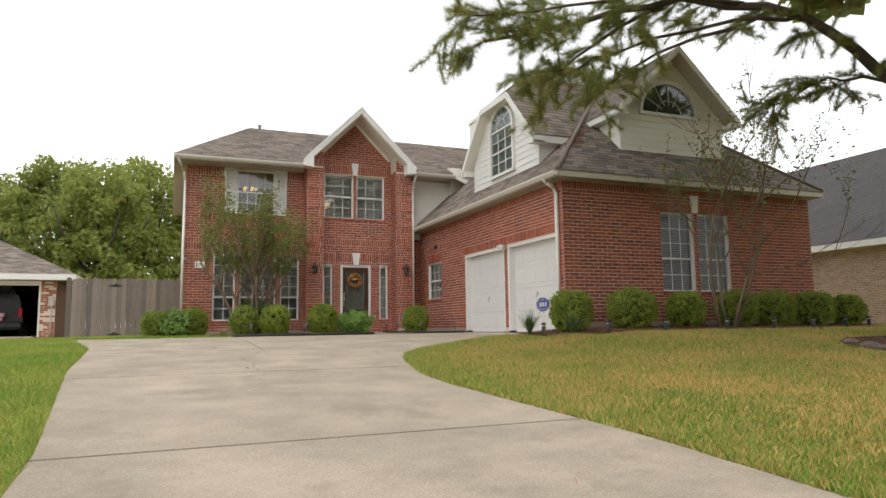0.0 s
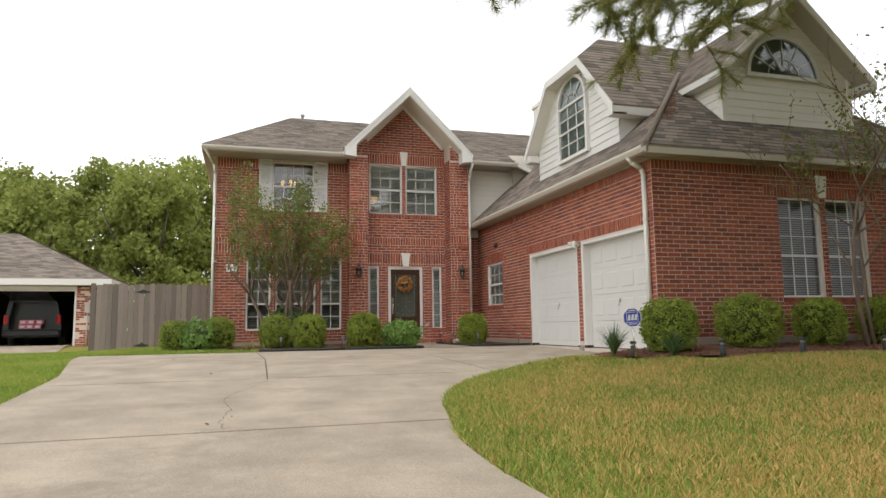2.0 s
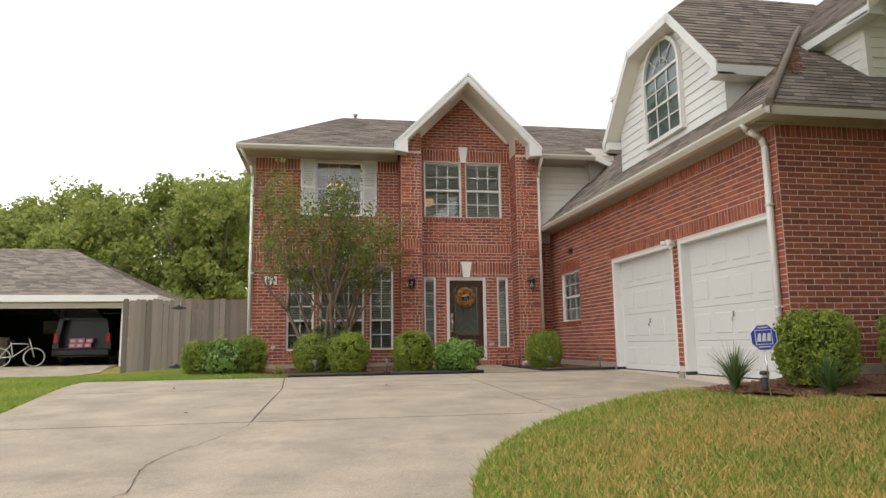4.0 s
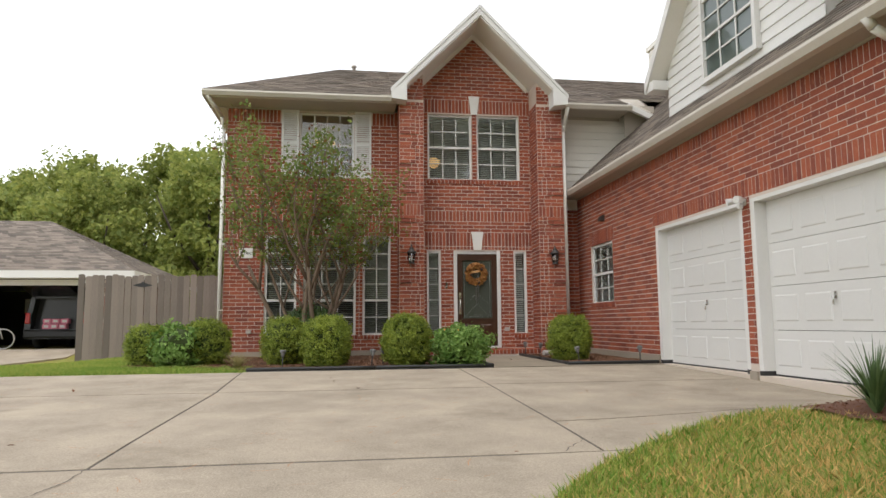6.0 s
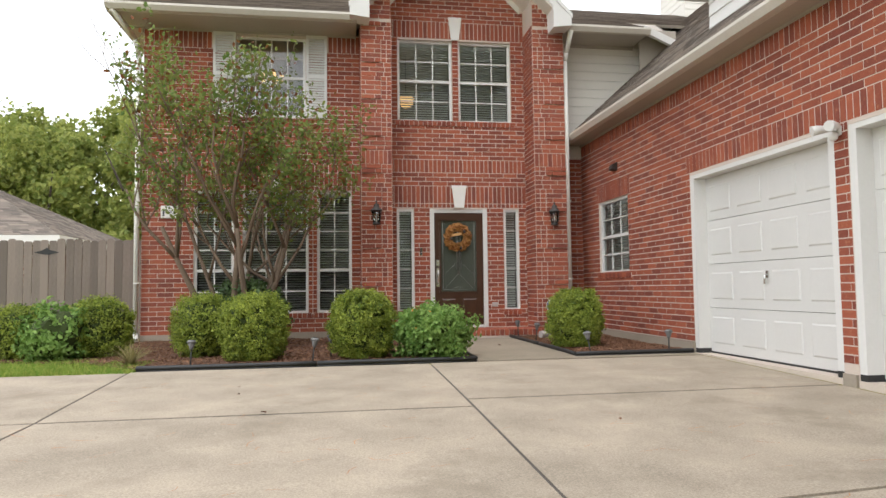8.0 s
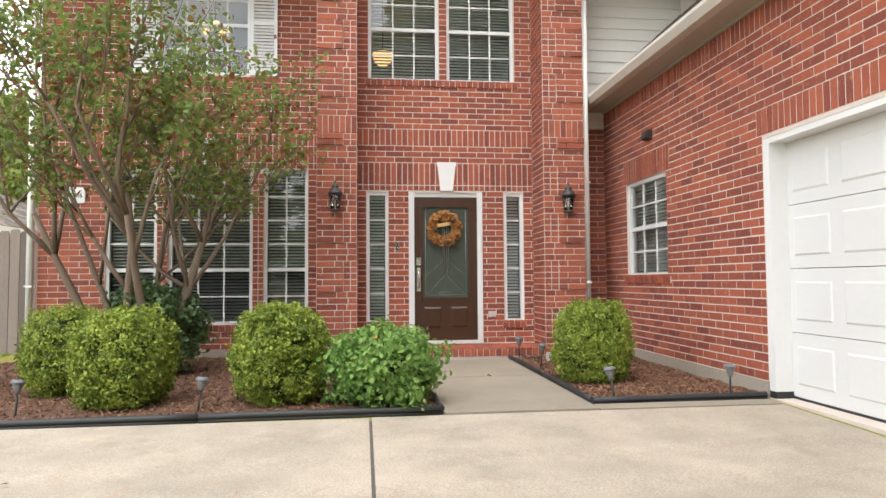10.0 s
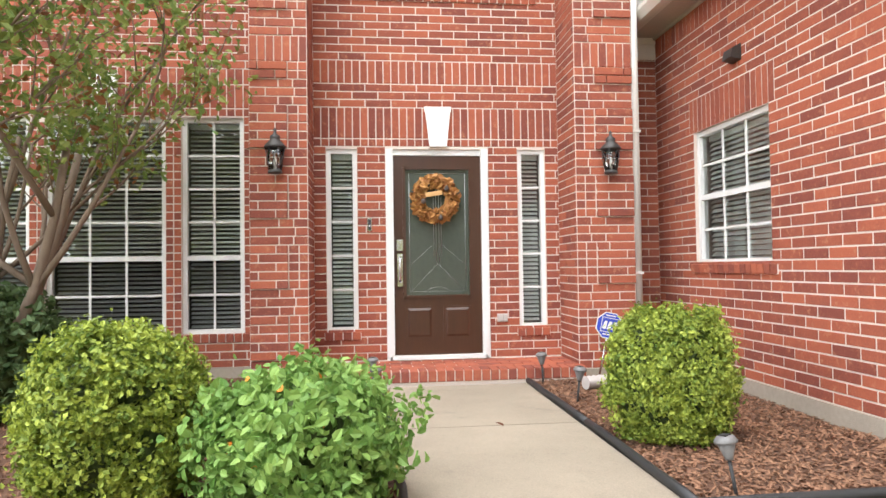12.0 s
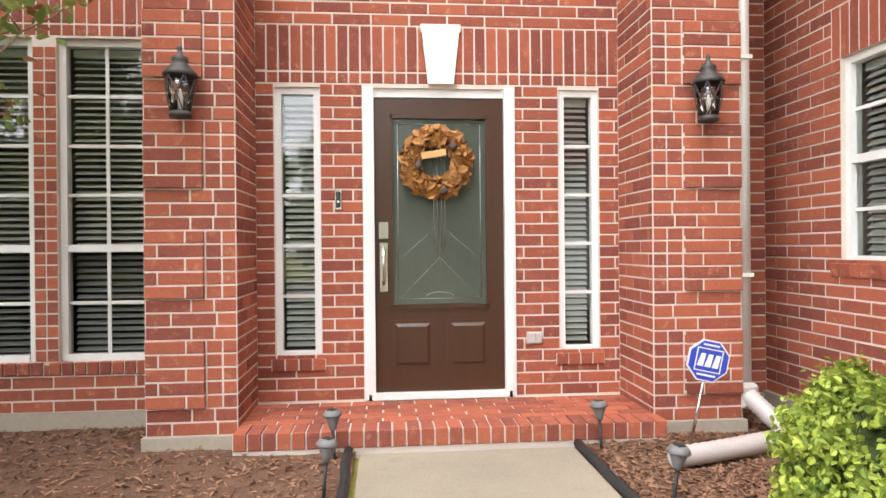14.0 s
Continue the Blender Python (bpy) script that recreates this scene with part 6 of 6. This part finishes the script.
lathe(bm, [(0.02, -0.11), (0.045, -0.09), (0.05, -0.05), (0.03, -0.02)], 12, (0.02, -0.09, 0))
part("camera_dome", bm, M_WHITE, flood)
vent = thing("wall_vent", "small dark hooded wall vent on brick", "vent", pose(WX, 21.35, 2.86, 0, 0, -90))
bm = bmesh.new()
prism(bm, [(-0.004, -0.07), (-0.10, -0.05), (-0.08, 0.03), (-0.004, 0.07)], "x", -0.07, 0.07)
part("hood", bm, M_BRONZE, vent)
for x, y, z in ((2.55, 27.6, 7.98), (3.3, 28.6, 7.6)):
    bm = bmesh.new()
    lathe(bm, [(0.05, -0.3), (0.05, 0.35), (0.08, 0.36), (0.08, 0.42), (0.02, 0.45)], 10)
    thing("roof_vent", "grey metal pipe vent on the shingles", "vent", pose(x, y, z), bm, M_HOSE, group="roof vents")
for x in (9.0, 9.5):
    s = thing("hose_tap", "small dark garden tap on the brick street wall", "tap", pose(x, WY - 0.003, 0.85))
    bm = bmesh.new()
    tube(bm, [(0, 0.0, 0), (0, -0.07, 0), (0, -0.09, -0.05)], 0.014, 8)
    part("spout", bm, M_BRONZE, s)
    bm = bmesh.new()
    lathe(bm, [(0.03, 0.02), (0.03, 0.028), (0.006, 0.035)], 10, (0, -0.05, 0))
    part("wheel", bm, M_BRONZE, s)


M_LAMPGREY = mat("lamp_grey", (0.17, 0.165, 0.16), (0.11, 0.105, 0.10), rough=0.5, bump=0.05)


def solar_lamp(x, y, z=0.02, lean=0.0, h=0.27):
    """A stake lamp with a solar cap."""
    s = thing("solar_lamp", "grey solar stake lamp with a glass shade in mulch", "garden lamp", pose(x, y, z, lean, lean * 0.6, x * 90), group="solar lamps along the beds")
    bm = bmesh.new()
    tube(bm, [(0, 0, -0.08), (0, 0, h - 0.09)], 0.009, 8)
    part("stake", bm, M_BLACK, s)
    bm = bmesh.new()
    lathe(bm, [(0.018, h - 0.10), (0.022, h - 0.085), (0.042, h - 0.025), (0.038, h - 0.02)], 12)
    part("shade", bm, M_LAMPGREY, s, "clear ribbed shade in a grey cage")
    bm = bmesh.new()
    lathe(bm, [(0.052, h - 0.022), (0.054, h - 0.012), (0.04, h + 0.008), (0.012, h + 0.014)], 14)
    part("cap", bm, M_LAMPGREY, s)
    part("solar_cell", bbox(-0.02, 0.02, -0.02, 0.02, h + 0.008, h + 0.0165), M_BLACK, s)
    return s


for x, y, lean in ((2.84, 18.98, -6), (1.45, 19.05, 4), (6.30, 19.03, 8), (7.34, 18.99, -3), (6.19, 22.08, 3), (4.65, 22.06, -2), (4.64, 21.5, 4), (6.24, 21.22, -5), (3.05, 19.5, 0)):
    solar_lamp(x, y, lean=lean)


def path_light(x, y):
    s = thing("path_light", "short black cylinder path light at the lawn edge", "garden lamp", pose(x, y, float(land(x, y))), group="black path lights")
    bm = bmesh.new()
    lathe(bm, [(0.042, -0.05), (0.042, 0.17)], 14, smooth=True)
    part("body", bm, M_BLACK, s)
    bm = bmesh.new()
    lathe(bm, [(0.034, 0.17), (0.034, 0.20)], 14)
    part("lens", bm, M_HOSE, s)
    bm = bmesh.new()
    lathe(bm, [(0.05, 0.20), (0.052, 0.21), (0.05, 0.235), (0.01, 0.245)], 14)
    part("cap", bm, M_BLACK, s)


for x, y in ((7.22, 11.25), (8.35, 10.95), (9.9, 10.95), (11.3, 11.05), (12.5, 11.1), (13.8, 11.3), (6.42, 12.3), (15.0, 11.6)):
    path_light(x, y)

M_BLUE = mat("sign_blue", (0.03, 0.06, 0.42), (0.025, 0.05, 0.36), rough=0.35, bump=0)


def yard_sign(x, y, z0, zc, r, lean, turn):
    """An eight-sided security sign on a stake, its marks as plain shapes."""
    s = thing("yard_sign", "blue eight-sided security sign on a leaning stake", "sign", pose(x, y, z0, 0, lean, turn), group="security yard signs")
    h = zc - z0
    oct8 = lambda q: [(q * math.cos(radians(22.5 + 45 * k)), h + q * math.sin(radians(22.5 + 45 * k))) for k in range(8)]
    for nme, q, d0, d1, m in (("rim", r, -0.006, 0.006, M_WHITE), ("face", r * 0.93, -0.009, -0.0055, M_BLUE)):
        bm = bmesh.new()
        prism(bm, oct8(q), "y", d0, d1)
        part(nme, bm, m, s)
    bm = bmesh.new()
    w = r * 0.60
    for a, b, c, d in ((-w, w, 0.50, 0.55), (-w, w, -0.50, -0.45), (-w, -w + r * 0.05, -0.45, 0.50), (w - r * 0.05, w, -0.45, 0.50)):
        box(bm, a, b, -0.011, -0.0085, h + c * r, h + d * r)
    part("border", bm, M_WHITE, s)
    for k in range(3):
        bm = bmesh.new()
        c = (-0.36 + 0.34 * k) * r
        prism(bm, [(c - 0.14 * r, h - 0.28 * r), (c + 0.14 * r, h - 0.28 * r), (c + 0.19 * r, h + 0.30 * r), (c - 0.02 * r, h + 0.30 * r)], "y", -0.011, -0.0085)
        part("mark", bm, M_WHITE, s)
    for zz, ww in ((0.70, 0.36), (-0.66, 0.42)):
        part("text_bar", bbox(-ww * r, ww * r, -0.011, -0.0085, h + zz * r - 0.035 * r, h + zz * r + 0.05 * r), M_WHITE, s)
    bm = bmesh.new()
    tube(bm, [(0, 0.008, -0.06), (0, 0.008, h)], 0.009, 6)
    part("stake", bm, M_CHROME, s)


yard_sign(6.30, 12.05, 0.02, 0.60, 0.15, -3, -12)
yard_sign(6.67, 21.97, 0.02, 0.555, 0.128, 12, -4)

# lamps seen through the upper windows
glow = bpy.data.materials.new("warm_lamp_glow")
glow.use_nodes = True
gp = glow.node_tree.nodes["Principled BSDF"]
gp.inputs["Base Color"].default_value = (1.0, 0.72, 0.40, 1)
gp.inputs["Emission Color"].default_value = (1.0, 0.55, 0.20, 1)
gp.inputs["Emission Strength"].default_value = 0.9
chandelier = thing("chandelier", "small lit chandelier inside the upper room", "chandelier", pose(1.85, 24.0, 4.95))
bm = bmesh.new()
tube(bm, [(0, 0, 0.49), (0, 0, 0.0)], 0.012, 6)
for k in range(5):
    tube(bm, [(0, 0, 0.0), (0.11 * math.cos(k * 1.257), 0.11 * math.sin(k * 1.257), -0.05), (0.2 * math.cos(k * 1.257), 0.2 * math.sin(k * 1.257), 0.0)], 0.008, 5)
part("arms", bm, M_BRONZE, chandelier)
for k in range(5):
    bm = bmesh.new()
    lathe(bm, [(0.03, 0.0), (0.045, 0.03), (0.05, 0.08), (0.035, 0.10)], 10, (0.2 * math.cos(k * 1.257), 0.2 * math.sin(k * 1.257), 0.0))
    part("bulb", bm, glow, chandelier)
wall_lamp = thing("ceiling_lamp", "lit amber glass ceiling lamp inside the upper hall", "lamp", pose(4.45, 23.75, 4.55))
bm = bmesh.new()
lathe(bm, [(0.05, -0.14), (0.14, -0.06), (0.16, 0.06), (0.05, 0.10)], 12)
part("shade", bm, glow, wall_lamp)
bm = bmesh.new()
tube(bm, [(0, 0, 0.1), (0, 0, 0.9)], 0.01, 6)
part("chain", bm, M_BRONZE, wall_lamp)

# ---- fence ----
fence = thing("fence", "weathered grey wooden picket gate and fence", "fence", pose(0, 24.2, -0.14))
rnd = random.Random(2)
x = -3.58
while x < -0.25:
    w = 0.142
    h = 1.99 + rnd.uniform(-0.025, 0.025)
    bm = bmesh.new()
    prism(bm, [(0, 0.0), (w - 0.006, 0.0), (w - 0.006, h - 0.03), (w - 0.03, h), (0.024, h), (0, h - 0.03)], "y", -0.009, 0.009)
    b = part("picket", bm, M_FENCE, fence)
    b.location = (x, rnd.uniform(-0.004, 0.004), 0)
    b.rotation_euler = (0, rnd.uniform(-0.006, 0.006), 0)
    x += w
for z in (0.32, 1.0, 1.72):
    part("rail", bbox(-3.58, -0.24, 0.012, 0.05, z, z + 0.09), M_FENCE, fence)
for x0, z in ((-2.2, 1.76), (-2.2, 0.22)):
    bm = bmesh.new()
    prism(bm, [(x0 - 0.22, z), (x0 - 0.05, z + 0.05), (x0, z + 0.09), (x0 + 0.05, z + 0.05), (x0 + 0.22, z), (x0 + 0.05, z - 0.04), (x0 - 0.05, z - 0.04)], "y", -0.018, -0.0095)
    part("hinge", bm, M_BLACK, fence)

# ---- neighbouring garage ----
M_NBRICK = mat("neighbour_brick", (0.20, 0.10, 0.075), (0.13, 0.065, 0.05), rough=0.9, scale=6, fine=50, bump=0.4)
shed = thing("neighbour_garage", "low brick garage with grey hip roof and open door", "garage")
NY = 29.8
bm = bmesh.new()
box(bm, -5.16, -4.65, NY, NY + 0.2, -0.1, 2.1)
box(bm, -4.85, -4.65, NY + 0.2, NY + 7.4, -0.1, 2.1)
box(bm, -13.0, -4.85, NY + 7.2, NY + 7.4, -0.1, 2.1)
box(bm, -13.0, -12.8, NY, NY + 7.2, -0.1, 2.1)
box(bm, -12.8, -10.6, NY, NY + 0.2, -0.1, 2.1)
part("wall", bm, M_NBRICK, shed)
bricks = running(-5.16, -4.65, 0.0, 2.1, [])
bw = part("brick_face", bbox(-5.16, -4.65, -0.004, 0.003, 0.0, 2.1), M_MORTAR, shed)
bw.location = (0, NY - 0.002, 0)
set_bricks(bw, bricks, near=lambda b: b[1])
bm = bmesh.new()
box(bm, -10.6, -5.16, NY - 0.02, NY + 0.18, 1.95, 2.12)
box(bm, -5.22, -5.16, NY - 0.03, NY + 0.18, 0.0, 1.95)
part("door_trim", bm, M_WHITE, shed)
# shade inside the open garage is painted into its ceiling and back wall
part("ceiling", bbox(-12.8, -4.85, NY + 0.2, NY + 7.2, 2.12, 2.16), M_INNER_SHADE, shed)
part("inner_wall", bbox(-12.7, -4.9, NY + 6.9, NY + 7.15, 0.0, 2.1), M_INNER_SHADE, shed)
bm = bmesh.new()
box(bm, -13.8, -3.95, NY - 0.55, NY - 0.52, 2.14, 2.36)
box(bm, -3.98, -3.95, NY - 0.52, NY + 8.0, 2.14, 2.36)
box(bm, -13.8, -3.98, NY - 0.52, NY, 2.14, 2.16)
part("fascia", bm, M_WHITE, shed)
roof = part("roof", bbox(-13.5, -4.2, NY - 0.3, NY + 7.6, 2.17, 2.22), M_SHINGLE, shed)
shingled(roof, (-13.8, NY - 0.55, 2.36), (-3.95, NY - 0.55, 2.36), (-8.15, NY + 3.65, 4.45), (-13.8, NY + 3.65, 4.45))
shingled(roof, (-3.95, NY - 0.55, 2.36), (-3.95, NY + 7.9, 2.36), (-8.15, NY + 3.65, 4.45), (-8.15, NY + 3.65, 4.45))
shingled(roof, (-3.95, NY + 7.9, 2.36), (-13.8, NY + 7.9, 2.36), (-13.8, NY + 3.65, 4.45), (-8.15, NY + 3.65, 4.45))
meter = thing("meter_box", "grey electric meter box on the garage wall", "meter", pose(-4.78, NY - 0.01, 1.35))
part("box", bbox(-0.09, 0.09, -0.12, -0.005, -0.18, 0.18, 0.015), M_HOSE, meter)
bm = bmesh.new()
tube(bm, [(0, -0.05, -0.18), (0, -0.05, -1.35)], 0.025, 8)
part("conduit", bm, M_HOSE, meter)

M_CAR = mat("dark_car_paint", (0.02, 0.022, 0.028), (0.015, 0.016, 0.02), rough=0.25, bump=0, spec=0.6)
M_RED = mat("tail_lamp_red", (0.5, 0.01, 0.01), (0.4, 0.01, 0.01), rough=0.25, bump=0)
M_PINK = mat("pink_crate", (0.75, 0.25, 0.33), (0.62, 0.16, 0.25), rough=0.6, scale=14, bump=0)
suv = thing("suv", "dark minivan with open tailgate inside the garage", "car", pose(-6.95, NY + 1.6, 0.0))
bm = bmesh.new()
prism(bm, [(-0.95, 0.30), (0.95, 0.30), (0.97, 0.75), (0.93, 0.95), (0.80, 1.62), (0.70, 1.72), (-0.70, 1.72), (-0.80, 1.62), (-0.93, 0.95), (-0.97, 0.75)], "y", 0.35, 4.3)
part("body", bm, M_CAR, suv)
bm = bmesh.new()
for s in (-1, 1):
    prism(bm, [(s * 0.95, 0.32), (s * 0.97, 0.75), (s * 0.93, 0.95), (s * 0.80, 1.62), (s * 0.68, 1.72), (s * 0.66, 1.60), (s * 0.78, 0.95), (s * 0.78, 0.6)], "y", 0.0, 0.36)
box(bm, -0.7, 0.7, 0.0, 0.36, 1.62, 1.72)
box(bm, -0.80, 0.80, 0.0, 0.36, 0.32, 0.62)
part("rear_frame", bm, M_CAR, suv)
part("bumper", bbox(-0.96, 0.96, -0.12, 0.1, 0.34, 0.60, 0.05), M_BLACK, suv)
bm = bmesh.new()
prism(bm, [(0.05, 1.66), (0.10, 1.74), (-1.0, 2.02), (-1.06, 1.94)], "x", -0.72, 0.72)
part("tailgate", bm, M_CAR, suv)
for s in (-1, 1):
    part("tail_lamp", bbox(s * 0.87 - 0.08, s * 0.87 + 0.08, -0.02, 0.1, 0.80, 1.15, 0.02), M_RED, suv, "red tail lamp")
    for y in (0.9, 3.5):
        bm = bmesh.new()
        tube(bm, [(s * 0.74, y, 0.33), (s * 0.96, y, 0.33)], 0.33, 18)
        w = part("wheel", bm, M_BLACK, suv)
        bm = bmesh.new()
        tube(bm, [(s * 0.9, y, 0.33), (s * 0.967, y, 0.33)], 0.2, 14)
        part("rim", bm, M_CHROME, w)
for i, (x, z) in enumerate(((-0.36, 0.63), (-0.12, 0.63), (0.14, 0.63), (-0.34, 0.80), (-0.08, 0.80), (0.2, 0.8))):
    c = thing("crate", "pink patterned carton stacked in the open minivan", "box", pose(-6.95 + x, NY + 1.72, z), group="pink cartons")
    part("carton", bbox(-0.12, 0.12, 0.0, 0.2, 0.0, 0.16, 0.008), M_PINK, c)
    part("label", bbox(-0.07, 0.07, -0.004, 0.0, 0.04, 0.12), M_WHITE, c)
bike = thing("bicycle", "white bicycle leaning inside the garage door", "bicycle", pose(-8.75, NY + 0.9, 0.0, 6, 0, 20))
for x in (-0.5, 0.5):
    bm = bmesh.new()
    tube(bm, [(x + 0.31 * math.cos(k * 0.2618), 0, 0.33 + 0.31 * math.sin(k * 0.2618)) for k in range(25)], 0.02, 6, False)
    part("wheel", bm, M_WHITE, bike)
for a, b in (((-0.5, 0.33), (-0.12, 0.36)), ((-0.12, 0.36), (-0.2, 0.85)), ((-0.2, 0.8), (0.32, 0.78)), ((-0.12, 0.36), (0.34, 0.72)), ((0.5, 0.33), (0.33, 0.95)), ((-0.5, 0.33), (-0.19, 0.78))):
    bm = bmesh.new()
    tube(bm, [(a[0], 0, a[1]), (b[0], 0, b[1])], 0.02, 6)
    part("frame_tube", bm, M_WHITE, bike)
part("saddle", bbox(-0.32, -0.08, -0.06, 0.06, 0.86, 0.91, 0.02), M_BLACK, bike)
bm = bmesh.new()
tube(bm, [(0.25, -0.28, 1.0), (0.33, 0, 0.97), (0.25, 0.28, 1.0)], 0.014, 6)
part("handlebar", bm, M_BLACK, bike)
bin1 = thing("storage_bin", "grey plastic bin beside the bicycle", "bin", pose(-9.7, NY + 1.3, 0.0))
bm = bmesh.new()
prism(bm, [(-0.28, 0.0), (0.28, 0.0), (0.34, 0.95), (-0.34, 0.95)], "y", -0.3, 0.3)
part("body", bm, M_HOSE, bin1)
part("lid", bbox(-0.37, 0.37, -0.34, 0.34, 0.95, 1.02, 0.02), M_HOSE, bin1)
poster = thing("wall_board", "pale paper board on the garage wall", "board", pose(-10.0, NY + 6.88, 1.5))
part("sheet", bbox(-0.3, 0.3, -0.02, 0.0, -0.25, 0.3), M_CREAM, poster)

# ---- neighbouring house on the other side ----
M_TAN = mat("tan_brick", (0.40, 0.30, 0.22), (0.28, 0.20, 0.15), rough=0.9, scale=4, fine=16, amount=0.8, bump=0.4, stretch=(1, 1, 3))
nh = thing("neighbour_house", "tan brick house with a dark grey hip roof", "house")
bm = bmesh.new()
box(bm, 24.1, 34.0, 12.0, 34.0, -0.3, 3.05)
part("wall", bm, M_TAN, nh)
nw = part("brick_face", bbox(0, 14.0, -0.002, 0.003, -0.2, 3.05), M_MORTAR, nh)
nw.matrix_basis = pose(24.1, 26.0, 0, 0, 0, -90)
far_bricks = running(0, 14.0, -0.2, 3.05, [(4.2, 5.0, 0.9, 2.3)])
nb = []
vv, ff = [], []
for u, z, w, h in far_bricks:
    q = len(vv)
    vv += [(u - w / 2, -0.006, z - h / 2), (u + w / 2, -0.006, z - h / 2), (u + w / 2, -0.006, z + h / 2), (u - w / 2, -0.006, z + h / 2)]
    ff.append((q, q + 1, q + 2, q + 3))
bo = soup("bricks", vv, ff, mat("tan_brick_unit", (0.42, 0.30, 0.22), (0.26, 0.18, 0.13), rough=0.9, source="island", bump=0.3), nw)
bo["kind"] = "stuff"
wn1 = part("window", bbox(4.2, 5.0, -0.03, -0.008, 0.9, 2.3), M_WHITE, nh)
wn1.matrix_basis = nw.matrix_basis.copy()
# the unlit room behind is painted as a near-black pane
wp = part("pane", bbox(4.26, 4.94, -0.034, -0.031, 0.96, 2.24), M_INNER_SHADE, wn1)
bm = bmesh.new()
box(bm, 23.6, 23.63, 11.5, 34.5, 2.98, 3.22)
box(bm, 23.63, 24.1, 11.5, 34.5, 3.0, 3.03)
part("fascia", bm, M_WHITE, nh)
nr = part("roof", bbox(23.9, 34.2, 12.0, 34.0, 3.06, 3.12), M_SHINGLE_R, nh)
shingled(nr, (23.6, 34.5, 3.22), (23.6, 11.5, 3.22), (29.0, 19.5, 7.9), (29.0, 34.5, 7.9), material=M_SHINGLE_R)
shingled(nr, (23.6, 11.5, 3.22), (34.4, 11.5, 3.22), (29.0, 19.5, 7.9), (29.0, 19.5, 7.9), material=M_SHINGLE_R)
shingled(nr, (34.4, 11.5, 3.22), (34.4, 34.5, 3.22), (29.0, 34.5, 7.9), (29.0, 19.5, 7.9), material=M_SHINGLE_R)

# litter and cracks on the drive
lit = np.random.default_rng(21)
M_DRY = mat("dry_orange_needle", (0.52, 0.23, 0.09), (0.34, 0.14, 0.06), rough=0.9, source="island", bump=0)
vs, fs = [], []
for k in range(900):
    x, y = lit.uniform(-3, 7.4), lit.uniform(1.5, 18.6)
    if not bool(is_drive(np.array([x]), np.array([y]))[0]):
        continue
    a, half, bend, w = lit.normal(0.1, 0.6), lit.uniform(0.03, 0.085), lit.normal(0, 0.012), lit.uniform(0.0012, 0.0026)
    q = len(vs)
    for f in (-1, 0, 1):
        px, py = x + math.cos(a) * half * f - math.sin(a) * bend * (f == 0), y + math.sin(a) * half * f + math.cos(a) * bend * (f == 0)
        z = float(land(px, py)) + 0.018
        vs += [(px - math.sin(a) * w, py + math.cos(a) * w, z), (px + math.sin(a) * w, py - math.cos(a) * w, z)]
    fs += [(q, q + 1, q + 3, q + 2), (q + 2, q + 3, q + 5, q + 4)]
tagged(soup("pine_needle_litter", vs, fs, M_DRY), "scattered dry orange pine needles on the concrete", "needles", kind="stuff")
p = np.array([(0.55, 9.5, 0), (0.35, 9.2, 0), (2.25, 17.3, 0), (0.2, 13.3, 0), (2.6, 16.1, 0), (-0.6, 16.4, 0), (5.1, 15.4, 0), (3.6, 12.6, 0), (5.5, 20.6, 0), (2.3, 16.9, 0)])
p[:, 2] = land(p[:, 0], p[:, 1]) + 0.02
tagged(leaves("leaf_litter", p, np.tile([0, 0, 1.0], (len(p), 1)), 0.028, M_STRAW, None, 4, 2.2, 0.15), "few dry brown leaves on the concrete", "leaves", kind="stuff")
M_CRACK = mat("crack_fill", (0.10, 0.085, 0.07), (0.07, 0.06, 0.05), rough=0.95, bump=0.2)
crack = thing("driveway_crack", "thin dark ragged cracks in the concrete", "crack", kind="structure")
for pts in ([(0.95, 12.6), (0.92, 12.2), (0.78, 11.8), (0.50, 11.0), (0.44, 10.6), (0.53, 10.0), (0.45, 9.5), (0.47, 8.95)], [(4.19, 13.04), (4.35, 12.98), (4.62, 12.84)], [(4.19, 13.02), (4.10, 12.85), (3.91, 12.6)]):
    vs, fs = [], []
    rr = random.Random(5)
    fine = []
    for (xa, ya), (xb, yb) in zip(pts, pts[1:]):
        for k in range(6):
            fine.append((xa + (xb - xa) * k / 6 + rr.gauss(0, 0.012), ya + (yb - ya) * k / 6 + rr.gauss(0, 0.012)))
    for (x, y) in fine:
        w = rr.uniform(0.0015, 0.005)
        z = float(land(x, y)) + 0.004
        vs += [(x - w, y, z), (x + w, y, z)]
    fs = [(2 * k, 2 * k + 1, 2 * k + 3, 2 * k + 2) for k in range(len(fine) - 1)]
    soup("crack", vs, fs, M_CRACK, crack)

# pine straw caught on the roof
q = np.random.default_rng(31)
n = 420
t = 0.24 + 0.30 * q.random(n) ** 1.3
p = np.stack([EX + 4.4 * t + q.normal(0.05, 0.10, n), EY + 4.4 * t + q.normal(0, 0.10, n), 0 * t], 1)
p[:, 2] = EZ + 0.895 * np.minimum(p[:, 0] - EX, p[:, 1] - EY) + 0.03
tagged(leaves("roof_straw", p, np.tile([-0.5, -0.5, 0.7], (n, 1)), 0.018, M_STRAW, None, 2, 6.0, 0.2), "orange-brown pine straw caught on the roof hip", "pine straw", kind="stuff")
